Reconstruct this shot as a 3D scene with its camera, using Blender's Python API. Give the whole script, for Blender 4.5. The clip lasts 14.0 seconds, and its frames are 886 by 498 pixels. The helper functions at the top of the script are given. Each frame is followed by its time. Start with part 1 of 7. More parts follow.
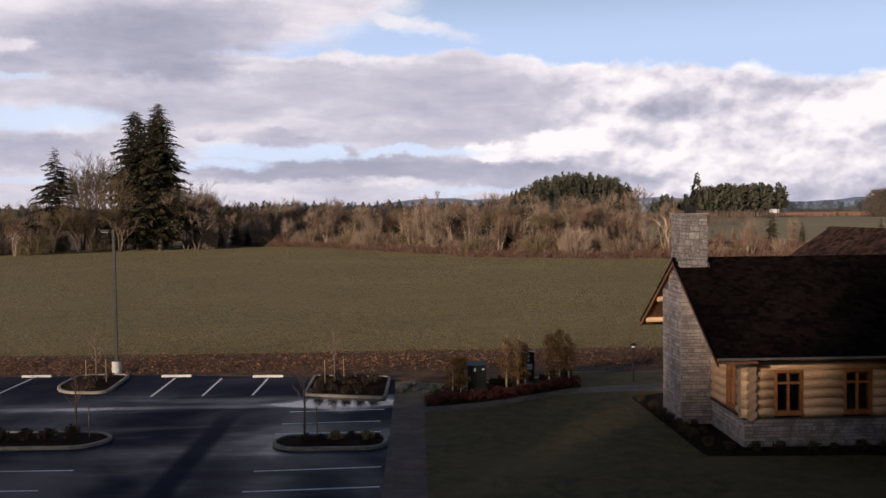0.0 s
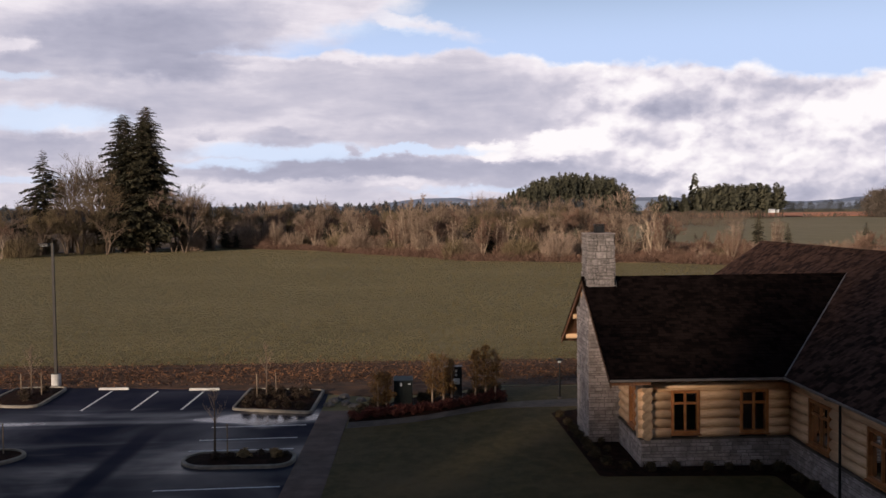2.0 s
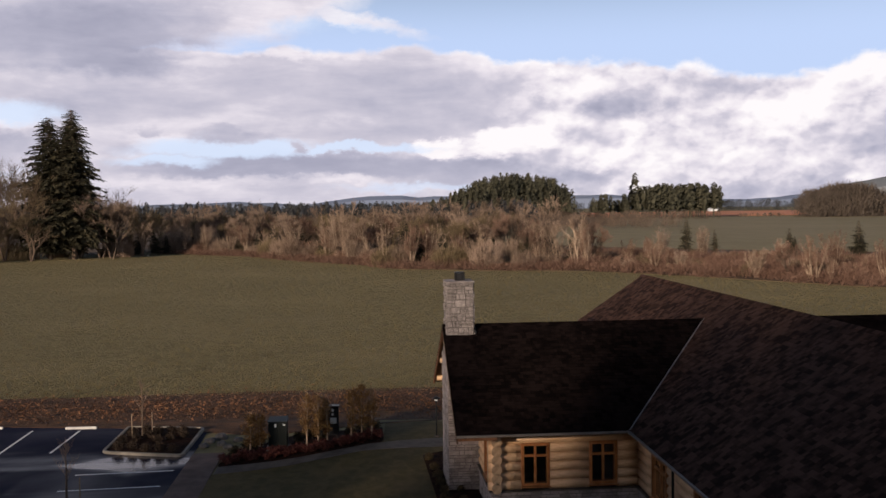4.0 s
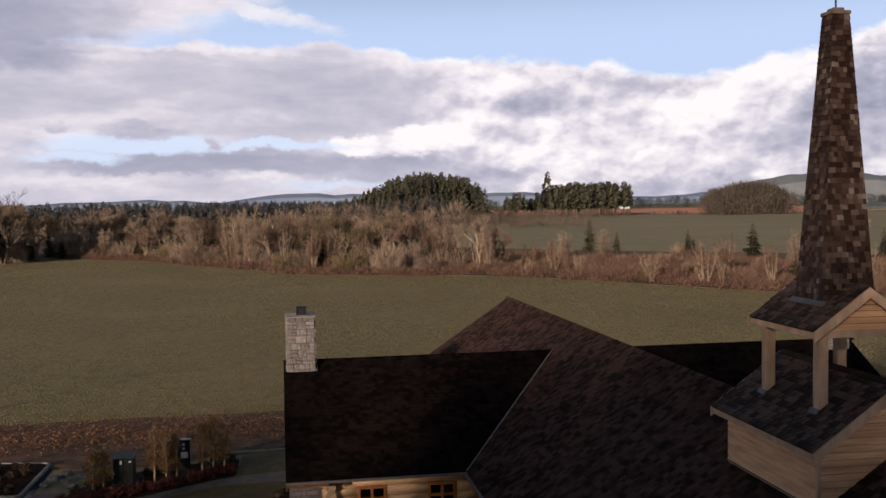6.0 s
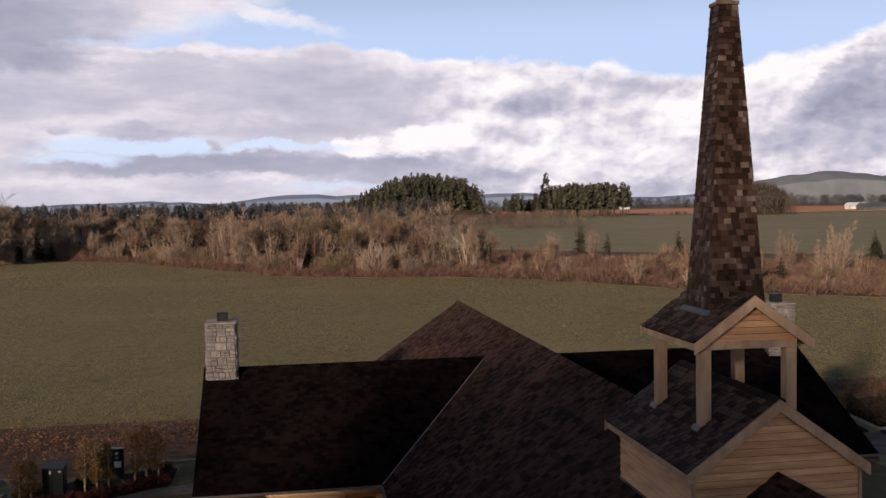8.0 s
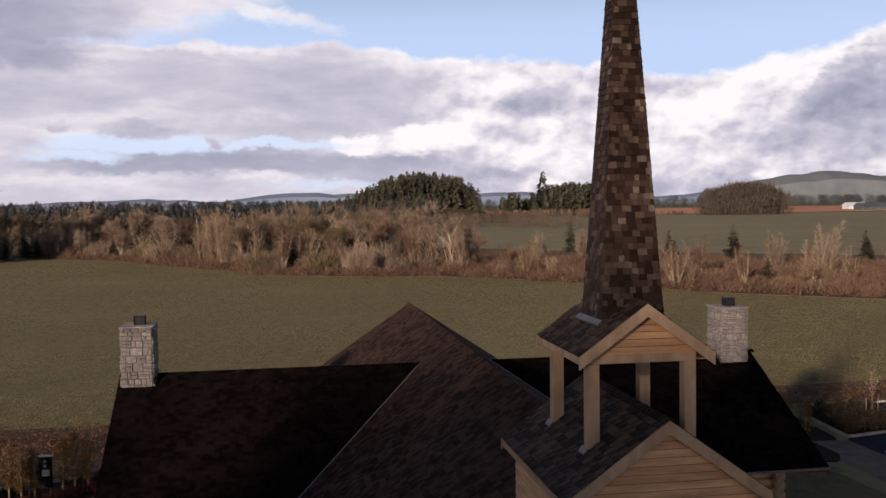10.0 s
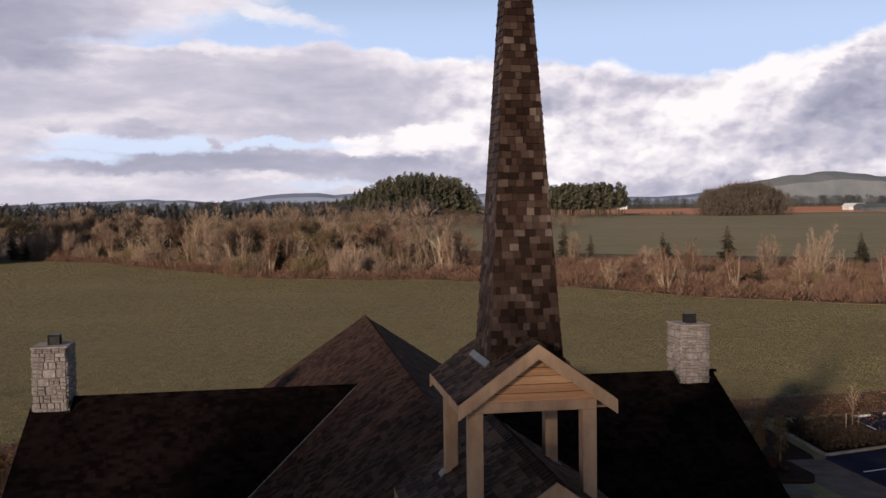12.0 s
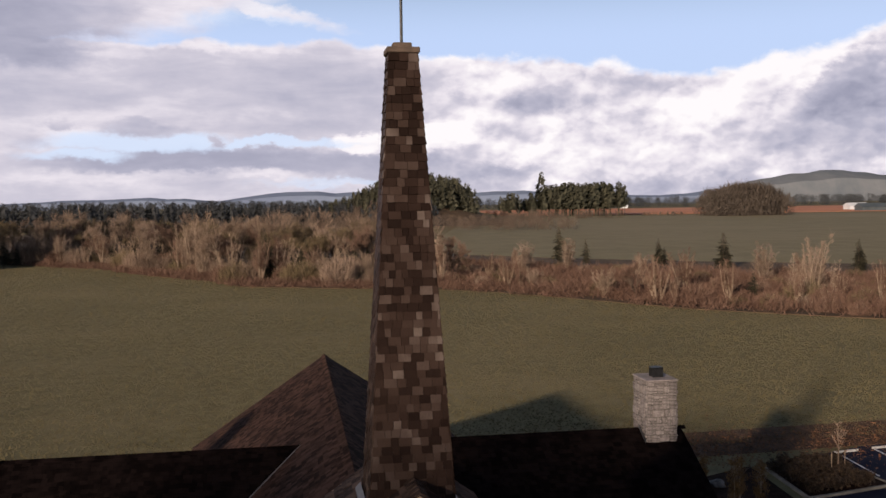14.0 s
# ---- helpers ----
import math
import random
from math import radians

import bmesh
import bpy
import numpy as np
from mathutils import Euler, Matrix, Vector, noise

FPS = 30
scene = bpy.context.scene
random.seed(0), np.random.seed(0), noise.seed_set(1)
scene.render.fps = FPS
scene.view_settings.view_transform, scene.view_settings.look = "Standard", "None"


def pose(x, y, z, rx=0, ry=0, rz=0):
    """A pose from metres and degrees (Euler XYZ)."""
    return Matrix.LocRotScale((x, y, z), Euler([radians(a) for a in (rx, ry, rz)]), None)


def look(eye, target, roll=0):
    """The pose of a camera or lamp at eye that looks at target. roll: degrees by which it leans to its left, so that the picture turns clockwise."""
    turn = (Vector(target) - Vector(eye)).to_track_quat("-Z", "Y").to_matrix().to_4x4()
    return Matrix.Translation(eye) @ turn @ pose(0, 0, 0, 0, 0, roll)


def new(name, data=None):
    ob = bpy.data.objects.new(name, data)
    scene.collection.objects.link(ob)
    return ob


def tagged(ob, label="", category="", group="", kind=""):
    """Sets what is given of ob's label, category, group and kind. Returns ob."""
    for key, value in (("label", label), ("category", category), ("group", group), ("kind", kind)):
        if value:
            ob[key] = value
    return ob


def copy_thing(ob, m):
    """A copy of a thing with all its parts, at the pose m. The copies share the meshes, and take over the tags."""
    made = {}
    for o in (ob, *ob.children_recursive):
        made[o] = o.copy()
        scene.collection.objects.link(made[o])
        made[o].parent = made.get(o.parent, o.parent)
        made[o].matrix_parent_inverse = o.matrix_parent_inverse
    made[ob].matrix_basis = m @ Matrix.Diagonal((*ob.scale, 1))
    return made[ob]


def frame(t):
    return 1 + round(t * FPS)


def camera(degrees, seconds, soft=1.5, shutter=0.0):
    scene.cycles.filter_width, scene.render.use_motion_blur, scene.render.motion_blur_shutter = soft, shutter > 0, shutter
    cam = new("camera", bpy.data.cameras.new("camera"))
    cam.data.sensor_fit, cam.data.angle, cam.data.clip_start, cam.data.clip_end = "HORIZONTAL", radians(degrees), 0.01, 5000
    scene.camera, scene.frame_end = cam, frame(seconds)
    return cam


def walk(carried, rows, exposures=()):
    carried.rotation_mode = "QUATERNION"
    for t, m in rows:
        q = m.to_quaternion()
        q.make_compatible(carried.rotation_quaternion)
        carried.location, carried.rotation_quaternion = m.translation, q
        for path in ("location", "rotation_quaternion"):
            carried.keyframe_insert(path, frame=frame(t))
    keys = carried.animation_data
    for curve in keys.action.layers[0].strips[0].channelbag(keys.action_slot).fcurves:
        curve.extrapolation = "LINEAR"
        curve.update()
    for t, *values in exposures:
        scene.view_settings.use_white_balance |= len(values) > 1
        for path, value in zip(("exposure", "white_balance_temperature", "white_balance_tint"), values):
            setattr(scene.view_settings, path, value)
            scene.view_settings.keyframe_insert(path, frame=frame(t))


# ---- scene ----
cam = camera(49.7, 14.0)
PATH = [
    (0, (1.29, -1.041, 9.898), (1.342, 0.957, 9.819), -0.7),
    (0.5, (2.372, -1.086, 9.929), (2.421, 0.912, 9.85), -0.7),
    (1, (3.378, -1.238, 10.046), (3.426, 0.76, 9.967), -0.7),
    (1.5, (4.387, -1.365, 10.308), (4.435, 0.633, 10.228), -0.7),
    (2, (5.359, -1.47, 10.738), (5.407, 0.528, 10.658), -0.7),
    (2.5, (6.37, -1.571, 11.347), (6.418, 0.427, 11.265), -0.6),
    (3, (7.399, -1.525, 11.939), (7.447, 0.473, 11.856), -0.7),
    (3.5, (8.325, -1.53, 12.474), (8.395, 0.467, 12.39), -0.6),
    (4, (9.244, -1.362, 12.931), (9.403, 0.629, 12.844), -0.7),
    (6.5, (13.513, -0.296, 14.451), (13.845, 1.674, 14.357), -0.8),
    (7, (14.364, -0.114, 14.405), (14.692, 1.857, 14.315), -0.7),
    (7.5, (15.099, 0.086, 14.451), (15.431, 2.056, 14.357), -0.9),
    (8, (15.98, 0.361, 14.369), (16.306, 2.332, 14.276), -0.9),
    (10.5, (19.723, 2.467, 14.301), (20.051, 4.438, 14.205), -0.7),
    (11, (20.429, 2.985, 14.365), (20.756, 4.956, 14.269), -0.7),
    (11.5, (21.094, 3.476, 14.474), (21.421, 5.446, 14.377), -0.7),
    (12, (21.798, 4.046, 14.684), (22.124, 6.017, 14.589), -0.7),
    (12.5, (22.418, 4.543, 15.056), (22.743, 6.514, 14.958), -0.6),
    (13, (23.077, 5.168, 15.458), (23.399, 7.139, 15.361), -0.7),
    (13.5, (23.709, 5.723, 15.945), (24.028, 7.695, 15.846), -0.7),
    (14, (24.161, 6.204, 16.504), (24.484, 8.175, 16.405), -0.7),
]
walk(cam, [(t, look(eye, target, roll)) for t, eye, target, roll in PATH], exposures=((0.0, 0.0, 6470, 13.5), (14.0, 0.0, 6470, 13.5)))

# ---- world, sun, exposure ----
SUN_AZ, SUN_EL = 215.5, 13.4
sun_from = Vector((math.sin(radians(SUN_AZ)) * math.cos(radians(SUN_EL)), math.cos(radians(SUN_AZ)) * math.cos(radians(SUN_EL)), math.sin(radians(SUN_EL))))
sun = new("sun", bpy.data.lights.new("sun", "SUN"))
sun.data.energy, sun.data.angle, sun.data.color = 4.8, radians(1.9), (1.0, 0.82, 0.62)
sun.matrix_basis = look((0, 0, 60), Vector((0, 0, 60)) - sun_from)


class Nodes:
    """Short hand for building a node tree."""

    def __init__(self, tree):
        self.t = tree
        tree.nodes.clear()

    def n(self, kind, operation="", use_clamp=False, interpolation_type="", data_type="", blend_type="", sky_type=""):
        node = self.t.nodes.new(kind)
        if operation:
            node.operation = operation
        if use_clamp:
            node.use_clamp = True
        if interpolation_type:
            node.interpolation_type = interpolation_type
        if data_type:
            node.data_type = data_type
        if blend_type:
            node.blend_type = blend_type
        if sky_type:
            node.sky_type, node.sun_disc = sky_type, False
        return node

    def put(self, socket, value):
        if value is None:
            return
        if isinstance(value, bpy.types.NodeSocket):
            self.t.links.new(value, socket)
        else:
            socket.default_value = value

    def m(self, op, a, b=0.0, c=0.0, clamp=False):
        node = self.n("ShaderNodeMath", operation=op, use_clamp=clamp)
        for i, v in enumerate((a, b, c)):
            self.put(node.inputs[i], v)
        return node.outputs[0]

    def step(self, v, lo, hi, a=0.0, b=1.0):
        node = self.n("ShaderNodeMapRange", interpolation_type="SMOOTHSTEP")
        for i, x in enumerate((v, lo, hi, a, b)):
            self.put(node.inputs[i], x)
        return node.outputs[0]

    def mix(self, f, a, b, blend="MIX"):
        node = self.n("ShaderNodeMix", data_type="RGBA", blend_type=blend)
        self.put(node.inputs[0], f)
        for i, c in ((6, a), (7, b)):
            self.put(node.inputs[i], (*c, 1) if isinstance(c, tuple) and len(c) == 3 else c)
        return node.outputs[2]

    def noise(self, v, scale, detail=4.0, rough=0.55, distort=0.0):
        node = self.n("ShaderNodeTexNoise")
        self.put(node.inputs["Vector"], v)
        node.inputs["Scale"].default_value, node.inputs["Detail"].default_value = scale, detail
        node.inputs["Roughness"].default_value, node.inputs["Distortion"].default_value = rough, distort
        return node.outputs["Fac"]

    def cells(self, v, scale, detail=3.0, rough=0.5, smooth=0.5):
        node = self.n("ShaderNodeTexVoronoi")
        node.feature = "SMOOTH_F1"
        self.put(node.inputs["Vector"], v)
        node.inputs["Scale"].default_value, node.inputs["Detail"].default_value = scale, detail
        node.inputs["Roughness"].default_value, node.inputs["Smoothness"].default_value = rough, smooth
        return node.outputs["Distance"]

    def scaled(self, v, s, at=(0, 0, 0)):
        node = self.n("ShaderNodeMapping")
        self.put(node.inputs["Vector"], v)
        node.inputs["Location"].default_value, node.inputs["Scale"].default_value = at, s
        return node.outputs[0]

    def ramp(self, f, stops, ease="EASE"):
        node = self.n("ShaderNodeValToRGB")
        node.color_ramp.interpolation = ease
        el = node.color_ramp.elements
        while len(el) < len(stops):
            el.new(0.5)
        for e, (p, c) in zip(el, stops):
            e.position, e.color = p, (c, c, c, 1) if isinstance(c, float) else (*c, 1)
        self.put(node.inputs[0], f)
        return node.outputs[0]


def make_world():
    """Clear winter sky with a long cloud bank: drawn-out grey layers to the west, sunlit heaps to the east."""
    world = bpy.data.worlds.new("sky")
    world.use_nodes = True
    scene.world = world
    g = Nodes(world.node_tree)
    sky = g.n("ShaderNodeTexSky", sky_type="NISHITA")
    sky.sun_elevation, sky.sun_rotation = radians(SUN_EL), radians(SUN_AZ)
    sky.air_density, sky.dust_density = 1.0, 0.6
    clear = g.mix(1.0, sky.outputs[0], (0.068, 0.068, 0.069), "MULTIPLY")
    d = g.n("ShaderNodeTexCoord").outputs["Generated"]
    sep = g.n("ShaderNodeSeparateXYZ")
    g.put(sep.inputs[0], d)
    x, y, z = sep.outputs
    az = g.m("MULTIPLY", g.m("ARCTAN2", x, y), 57.2958)
    el = g.m("MULTIPLY", g.m("ARCSINE", z), 57.2958)
    com = g.n("ShaderNodeCombineXYZ")
    g.put(com.inputs[0], az)
    g.put(com.inputs[1], el)
    p = com.outputs[0]

    def shifted(v, scale, amount, detail=5.0, rough=0.6):
        """The place v, moved about by turbulence."""
        n = g.n("ShaderNodeTexNoise")
        g.put(n.inputs["Vector"], g.scaled(v, scale))
        n.inputs["Scale"].default_value, n.inputs["Detail"].default_value, n.inputs["Roughness"].default_value = 1.0, detail, rough
        a = g.n("ShaderNodeVectorMath", operation="SUBTRACT")
        g.put(a.inputs[0], n.outputs["Color"])
        a.inputs[1].default_value = (0.5, 0.5, 0.5)
        b = g.n("ShaderNodeVectorMath", operation="MULTIPLY_ADD")
        g.put(b.inputs[0], a.outputs[0])
        b.inputs[1].default_value = (*amount, 0)
        g.put(b.inputs[2], v)
        return b.outputs[0]

    ragged = shifted(p, (0.36, 0.62, 1), (4.2, 1.9), 6.0, 0.62)

    def puff(a, e, rx, ry, turn, soft):
        """A ragged oval of cloud about the direction a, e."""
        m = g.n("ShaderNodeMapping")
        m.vector_type = "TEXTURE"
        g.put(m.inputs["Vector"], ragged)
        m.inputs["Location"].default_value = (a, e, 0)
        m.inputs["Rotation"].default_value = (0, 0, radians(turn))
        m.inputs["Scale"].default_value = (rx, ry, 1)
        length = g.n("ShaderNodeVectorMath", operation="LENGTH")
        g.put(length.inputs[0], m.outputs[0])
        return g.step(length.outputs["Value"], 1 + soft, 1 - soft)

    def billows(v, scale, detail=4.0):
        """Heaped round heads of cloud, seen from the side."""
        return g.m("SUBTRACT", 1.0, g.cells(g.scaled(v, scale), 1.0, detail, 0.55, 0.35))

    def relief(scale, dx, dy, at, detail=4.0):
        """Light from the upper left on the heads, shade on their other sides."""
        here = shifted(g.scaled(p, (1, 1, 1), at), (0.5, 0.6, 1), (1.5, 1.0))
        there = g.scaled(here, (1, 1, 1), (dx, dy, 0))
        return g.m("SUBTRACT", billows(here, scale, detail), billows(there, scale, detail))

    fray = g.noise(g.scaled(p, (0.5, 0.7, 1), (2.1, 0.7, 0)), 1.0, 6.0, 0.6, 0.3)
    layer = g.noise(g.scaled(p, (0.10, 0.55, 1), (1.3, 2.2, 0)), 1.0, 6.0, 0.55, 0.35)
    layer2 = g.noise(g.scaled(p, (0.28, 1.0, 1), (5.3, 7.2, 0)), 1.0, 6.0, 0.58, 0.3)
    head = billows(shifted(p, (0.5, 0.6, 1), (1.5, 1.0)), (0.22, 0.36, 1))
    # the upper edge of the cloud bank, in degrees over the horizon
    turn = g.m("DIVIDE", g.m("ADD", az, 60.0), 120.0, clamp=True)
    top = g.m("MULTIPLY", g.ramp(turn, [(0.0, 0.7), (0.30, 0.6), (0.41, 0.50), (0.46, 0.495), (0.52, 0.498), (0.56, 0.478), (0.60, 0.455), (0.64, 0.436), (0.675, 0.40), (0.705, 0.382), (0.726, 0.40), (0.763, 0.45), (0.785, 0.50), (0.82, 0.62), (1.0, 0.7)], "LINEAR"), 20.0)
    edge = g.m("SUBTRACT", g.m("ADD", top, g.m("MULTIPLY_ADD", g.m("SUBTRACT", head, 0.5), 0.8, g.m("MULTIPLY", g.m("SUBTRACT", fray, 0.5), 0.9))), el)
    cover = g.step(edge, -0.12, 0.42)
    cover = g.m("MAXIMUM", cover, g.m("MULTIPLY", puff(-17.5, 14.2, 18.2, 5.6, 0, 0.12), 1))
    cover = g.m("MAXIMUM", cover, g.m("MULTIPLY", puff(-1.16, 11.15, 3.9, 0.44, -14, 0.5), 0.8))
    # how bright the cloud is, mass by mass
    east = g.step(az, 3.0, 13.0)
    shade = [g.m("MULTIPLY_ADD", east, 0.10, 0.64)]

    def tone(a, e, rx, ry, turned, soft, value, strength):
        f = g.m("MULTIPLY", puff(a, e, rx, ry, turned, soft), strength)
        shade[0] = g.m("MULTIPLY_ADD", f, g.m("SUBTRACT", value, shade[0]), shade[0])

    rim = g.m("POWER", 2.718, g.m("MULTIPLY", g.m("MAXIMUM", edge, 0.0), -1.5))
    shade[0] = g.m("MULTIPLY_ADD", g.m("MULTIPLY", rim, g.step(az, -6.0, 4.0, 0.4, 1.0)), 0.30, shade[0])
    tone(-4.56, 7.52, 8.8, 1.35, 0, 0.7, 0.52, 0.6)
    tone(3.81, 5.97, 5.8, 1.86, 0, 0.6, 0.5, 0.75)
    tone(-15.6, 9.6, 6.8, 2.1, 8, 0.6, 0.27, 0.95)
    tone(-14.55, 8.18, 3.0, 1.08, 0, 0.6, 0.22, 0.7)
    tone(-21.11, 8.4, 3.7, 1.52, 0, 0.6, 0.5, 0.5)
    tone(-4.64, 2.49, 8.0, 0.81, 0, 0.35, 0.30, 0.95)
    tone(5.12, 2.18, 4.1, 0.88, 0, 0.4, 0.32, 0.9)
    tone(-21.53, 3.56, 3.2, 0.88, 0, 0.4, 0.42, 0.85)
    tone(-17.36, 5.91, 1.4, 0.61, 0, 0.5, 0.48, 0.8)
    tone(9.13, 1.72, 4.7, 0.61, 0, 0.5, 0.48, 0.8)
    tone(33.04, 5.61, 2.7, 2.54, 20, 0.5, 0.34, 0.95)
    tone(32.21, 3.05, 3.7, 1.69, 0, 0.6, 0.56, 0.7)
    tone(18.15, 4.92, 3.7, 0.88, 20, 0.6, 0.55, 0.7)
    tone(14.69, 5.69, 2.4, 0.74, 0, 0.6, 0.58, 0.7)
    tone(22.17, 4.98, 2.0, 1.35, 50, 0.6, 0.55, 0.6)
    tone(-22.36, 9.29, 1.2, 0.47, 0, 0.5, 0.85, 0.8)
    tone(-4.2, 9.15, 6.8, 0.3, 1, 0.8, 0.86, 0.8)
    tone(-9.47, 8.39, 1.7, 0.41, 0, 0.7, 0.8, 0.6)
    tone(-19.47, 5.02, 1.5, 0.68, 0, 0.5, 0.84, 0.9)
    tone(-12.07, 3.9, 1.5, 0.68, 0, 0.5, 0.8, 0.85)
    tone(-12.28, 4.61, 0.9, 0.37, 0, 0.5, 0.48, 0.9)
    tone(-17.33, 7.25, 6.8, 0.47, 0, 0.8, 0.74, 0.6)
    tone(-8.56, 5.05, 8.5, 0.34, 0, 0.8, 0.72, 0.6)
    tone(4.39, 3.6, 1.4, 0.61, 0, 0.25, 0.97, 0.95)
    tone(8.65, 3.86, 2.8, 0.95, 8, 0.25, 1.0, 1)
    tone(12.44, 6.97, 2.0, 1.15, 0, 0.4, 0.95, 0.8)
    tone(-1.46, 1.79, 1.7, 0.3, 0, 0.6, 0.86, 0.7)
    tone(-9.6, 1.66, 7.4, 0.27, 0, 0.8, 0.78, 0.7)
    tone(26.56, 5.93, 4.7, 0.88, 25, 0.5, 0.97, 0.85)
    tone(30.45, 7.59, 3.7, 0.88, 28, 0.5, 0.98, 0.9)
    tone(22.96, 5.49, 2.7, 0.88, 10, 0.5, 0.92, 0.7)
    tone(16.27, 3.54, 2.0, 0.54, 10, 0.5, 0.92, 0.7)
    tone(13.72, 2.29, 1.4, 0.41, 0, 0.5, 0.95, 0.8)
    tone(-7.92, 4.4, 1.9, 0.37, 0, 0.5, 0.48, 0.9)
    tone(-3.79, 3.69, 0.5, 0.3, 0, 0.5, 0.46, 0.9)
    soft = g.m("MULTIPLY_ADD", g.m("SUBTRACT", layer, 0.5), 0.55, g.m("MULTIPLY", g.m("SUBTRACT", layer2, 0.5), 0.42))
    heaps = g.m("MULTIPLY_ADD", relief((0.14, 0.24, 1), -0.5, 0.9, (3.7, 1.1, 0), 4.0), 0.60, g.m("MULTIPLY", relief((0.30, 0.46, 1), -0.25, 0.42, (9.3, 4.6, 0), 3.0), 0.38))
    heaps = g.m("MULTIPLY_ADD", g.m("SUBTRACT", fray, 0.5), 0.42, heaps)
    both = g.n("ShaderNodeMix", data_type="FLOAT")
    g.put(both.inputs[0], g.m("MULTIPLY_ADD", east, 0.85, 0.15))
    g.put(both.inputs[2], soft)
    g.put(both.inputs[3], heaps)
    value = g.m("ADD", shade[0], both.outputs[0])
    cloud = g.ramp(value, [(0.10, (0.32, 0.33, 0.43)), (0.42, (0.47, 0.47, 0.57)), (0.62, (0.62, 0.60, 0.68)), (0.78, (0.82, 0.78, 0.83)), (0.98, (1.0, 0.97, 0.965))], "LINEAR")
    # rents in the bank, through which pale sky shows
    gap = g.m("MULTIPLY", 0.0, az)
    gap = g.m("MAXIMUM", gap, g.m("MULTIPLY", puff(-20.76, 5.42, 3.6, 0.74, 0, 0.4), 1))
    gap = g.m("MAXIMUM", gap, g.m("MULTIPLY", puff(-7.93, 3.64, 5.4, 0.58, 0, 0.4), 1))
    gap = g.m("MAXIMUM", gap, g.m("MULTIPLY", puff(-0.6, 3.59, 4.4, 0.3, 0, 0.4), 1))
    gap = g.m("MAXIMUM", gap, g.m("MULTIPLY", puff(-11.19, 2.92, 2.5, 0.34, 0, 0.5), 1))
    gap = g.m("MAXIMUM", gap, g.m("MULTIPLY", puff(-22.83, 7.71, 2.0, 0.27, 0, 0.5), 0.7))
    gap = g.m("MAXIMUM", gap, g.m("MULTIPLY", puff(-1.51, 10.25, 3.2, 0.58, -5, 0.4), 1))
    gap = g.m("MAXIMUM", gap, g.m("MULTIPLY", puff(-22.43, 1.89, 3.7, 0.24, 0, 0.6), 0.6))
    gap = g.m("MAXIMUM", gap, g.m("MULTIPLY", puff(3.42, 1.19, 4.1, 0.2, 0, 0.6), 0.6))
    gap = g.m("MULTIPLY", gap, g.m("SUBTRACT", 1.0, puff(-7.92, 4.4, 1.9, 0.37, 0, 0.5)))
    gap = g.m("MULTIPLY", gap, g.m("SUBTRACT", 1.0, puff(-3.79, 3.69, 0.5, 0.3, 0, 0.5)))
    cloud = g.mix(g.m("MULTIPLY", gap, 0.9), cloud, (0.68, 0.80, 0.98))
    # thin white veil over the clear sky just above the bank
    clear = g.mix(g.step(el, 17.0, 9.0, 0.0, 0.90), clear, (0.56, 0.71, 1.0))
    out = g.mix(cover, clear, cloud)
    back = g.n("ShaderNodeBackground")
    g.put(back.inputs[0], out)
    back.inputs[1].default_value = SKY
    g.put(g.n("ShaderNodeOutputWorld").inputs[0], back.outputs[0])


SKY = 1.0
make_world()

# ---- materials ----


def material(name, dark, light, scale=4.0, rough=0.8, bump=0.3, fine=40.0, dist=0.02, vary=0.0, metal=0.0, stretch=(1, 1, 1), stain=0.0, spec=0.3, island=0.0):
    """A plain surface: two tones at two scales, with relief. vary: how far one object's tone differs from the next; island: one loose piece's."""
    mat = bpy.data.materials.new(name)
    mat.use_nodes = True
    g = Nodes(mat.node_tree)
    co = g.scaled(g.n("ShaderNodeTexCoord").outputs["Object"], stretch)
    a = g.noise(co, scale, 5.0, 0.6)
    b = g.noise(co, fine, 4.0, 0.6)
    f = g.m("MULTIPLY_ADD", g.m("SUBTRACT", b, 0.5), 0.7, g.step(a, 0.28, 0.72))
    if vary:
        r = g.n("ShaderNodeObjectInfo").outputs["Random"]
        f = g.m("MULTIPLY_ADD", g.m("SUBTRACT", r, 0.5), vary, f)
    if island:
        r = g.n("ShaderNodeNewGeometry").outputs["Random Per Island"]
        f = g.m("MULTIPLY_ADD", g.m("SUBTRACT", r, 0.5), island, f)
    f = g.m("MAXIMUM", g.m("MINIMUM", f, 1.0), 0.0)
    col = g.mix(f, dark, light)
    if stain:
        col = g.mix(g.m("MULTIPLY", g.step(g.noise(co, scale * 0.13, 3.0), 0.5, 0.7), stain), col, tuple(0.45 * c for c in dark))
    s = g.n("ShaderNodeBsdfPrincipled")
    g.put(s.inputs["Base Color"], col)
    g.put(s.inputs["Roughness"], g.m("MULTIPLY_ADD", b, 0.16, rough - 0.08))
    s.inputs["Metallic"].default_value = metal
    s.inputs["Specular IOR Level"].default_value = spec
    if bump:
        n = g.n("ShaderNodeBump")
        n.inputs["Strength"].default_value, n.inputs["Distance"].default_value = bump, dist
        g.put(n.inputs["Height"], g.m("ADD", a, g.m("MULTIPLY", b, 0.6)))
        g.put(s.inputs["Normal"], n.outputs[0])
    g.put(g.n("ShaderNodeOutputMaterial").inputs[0], s.outputs[0])
    return mat


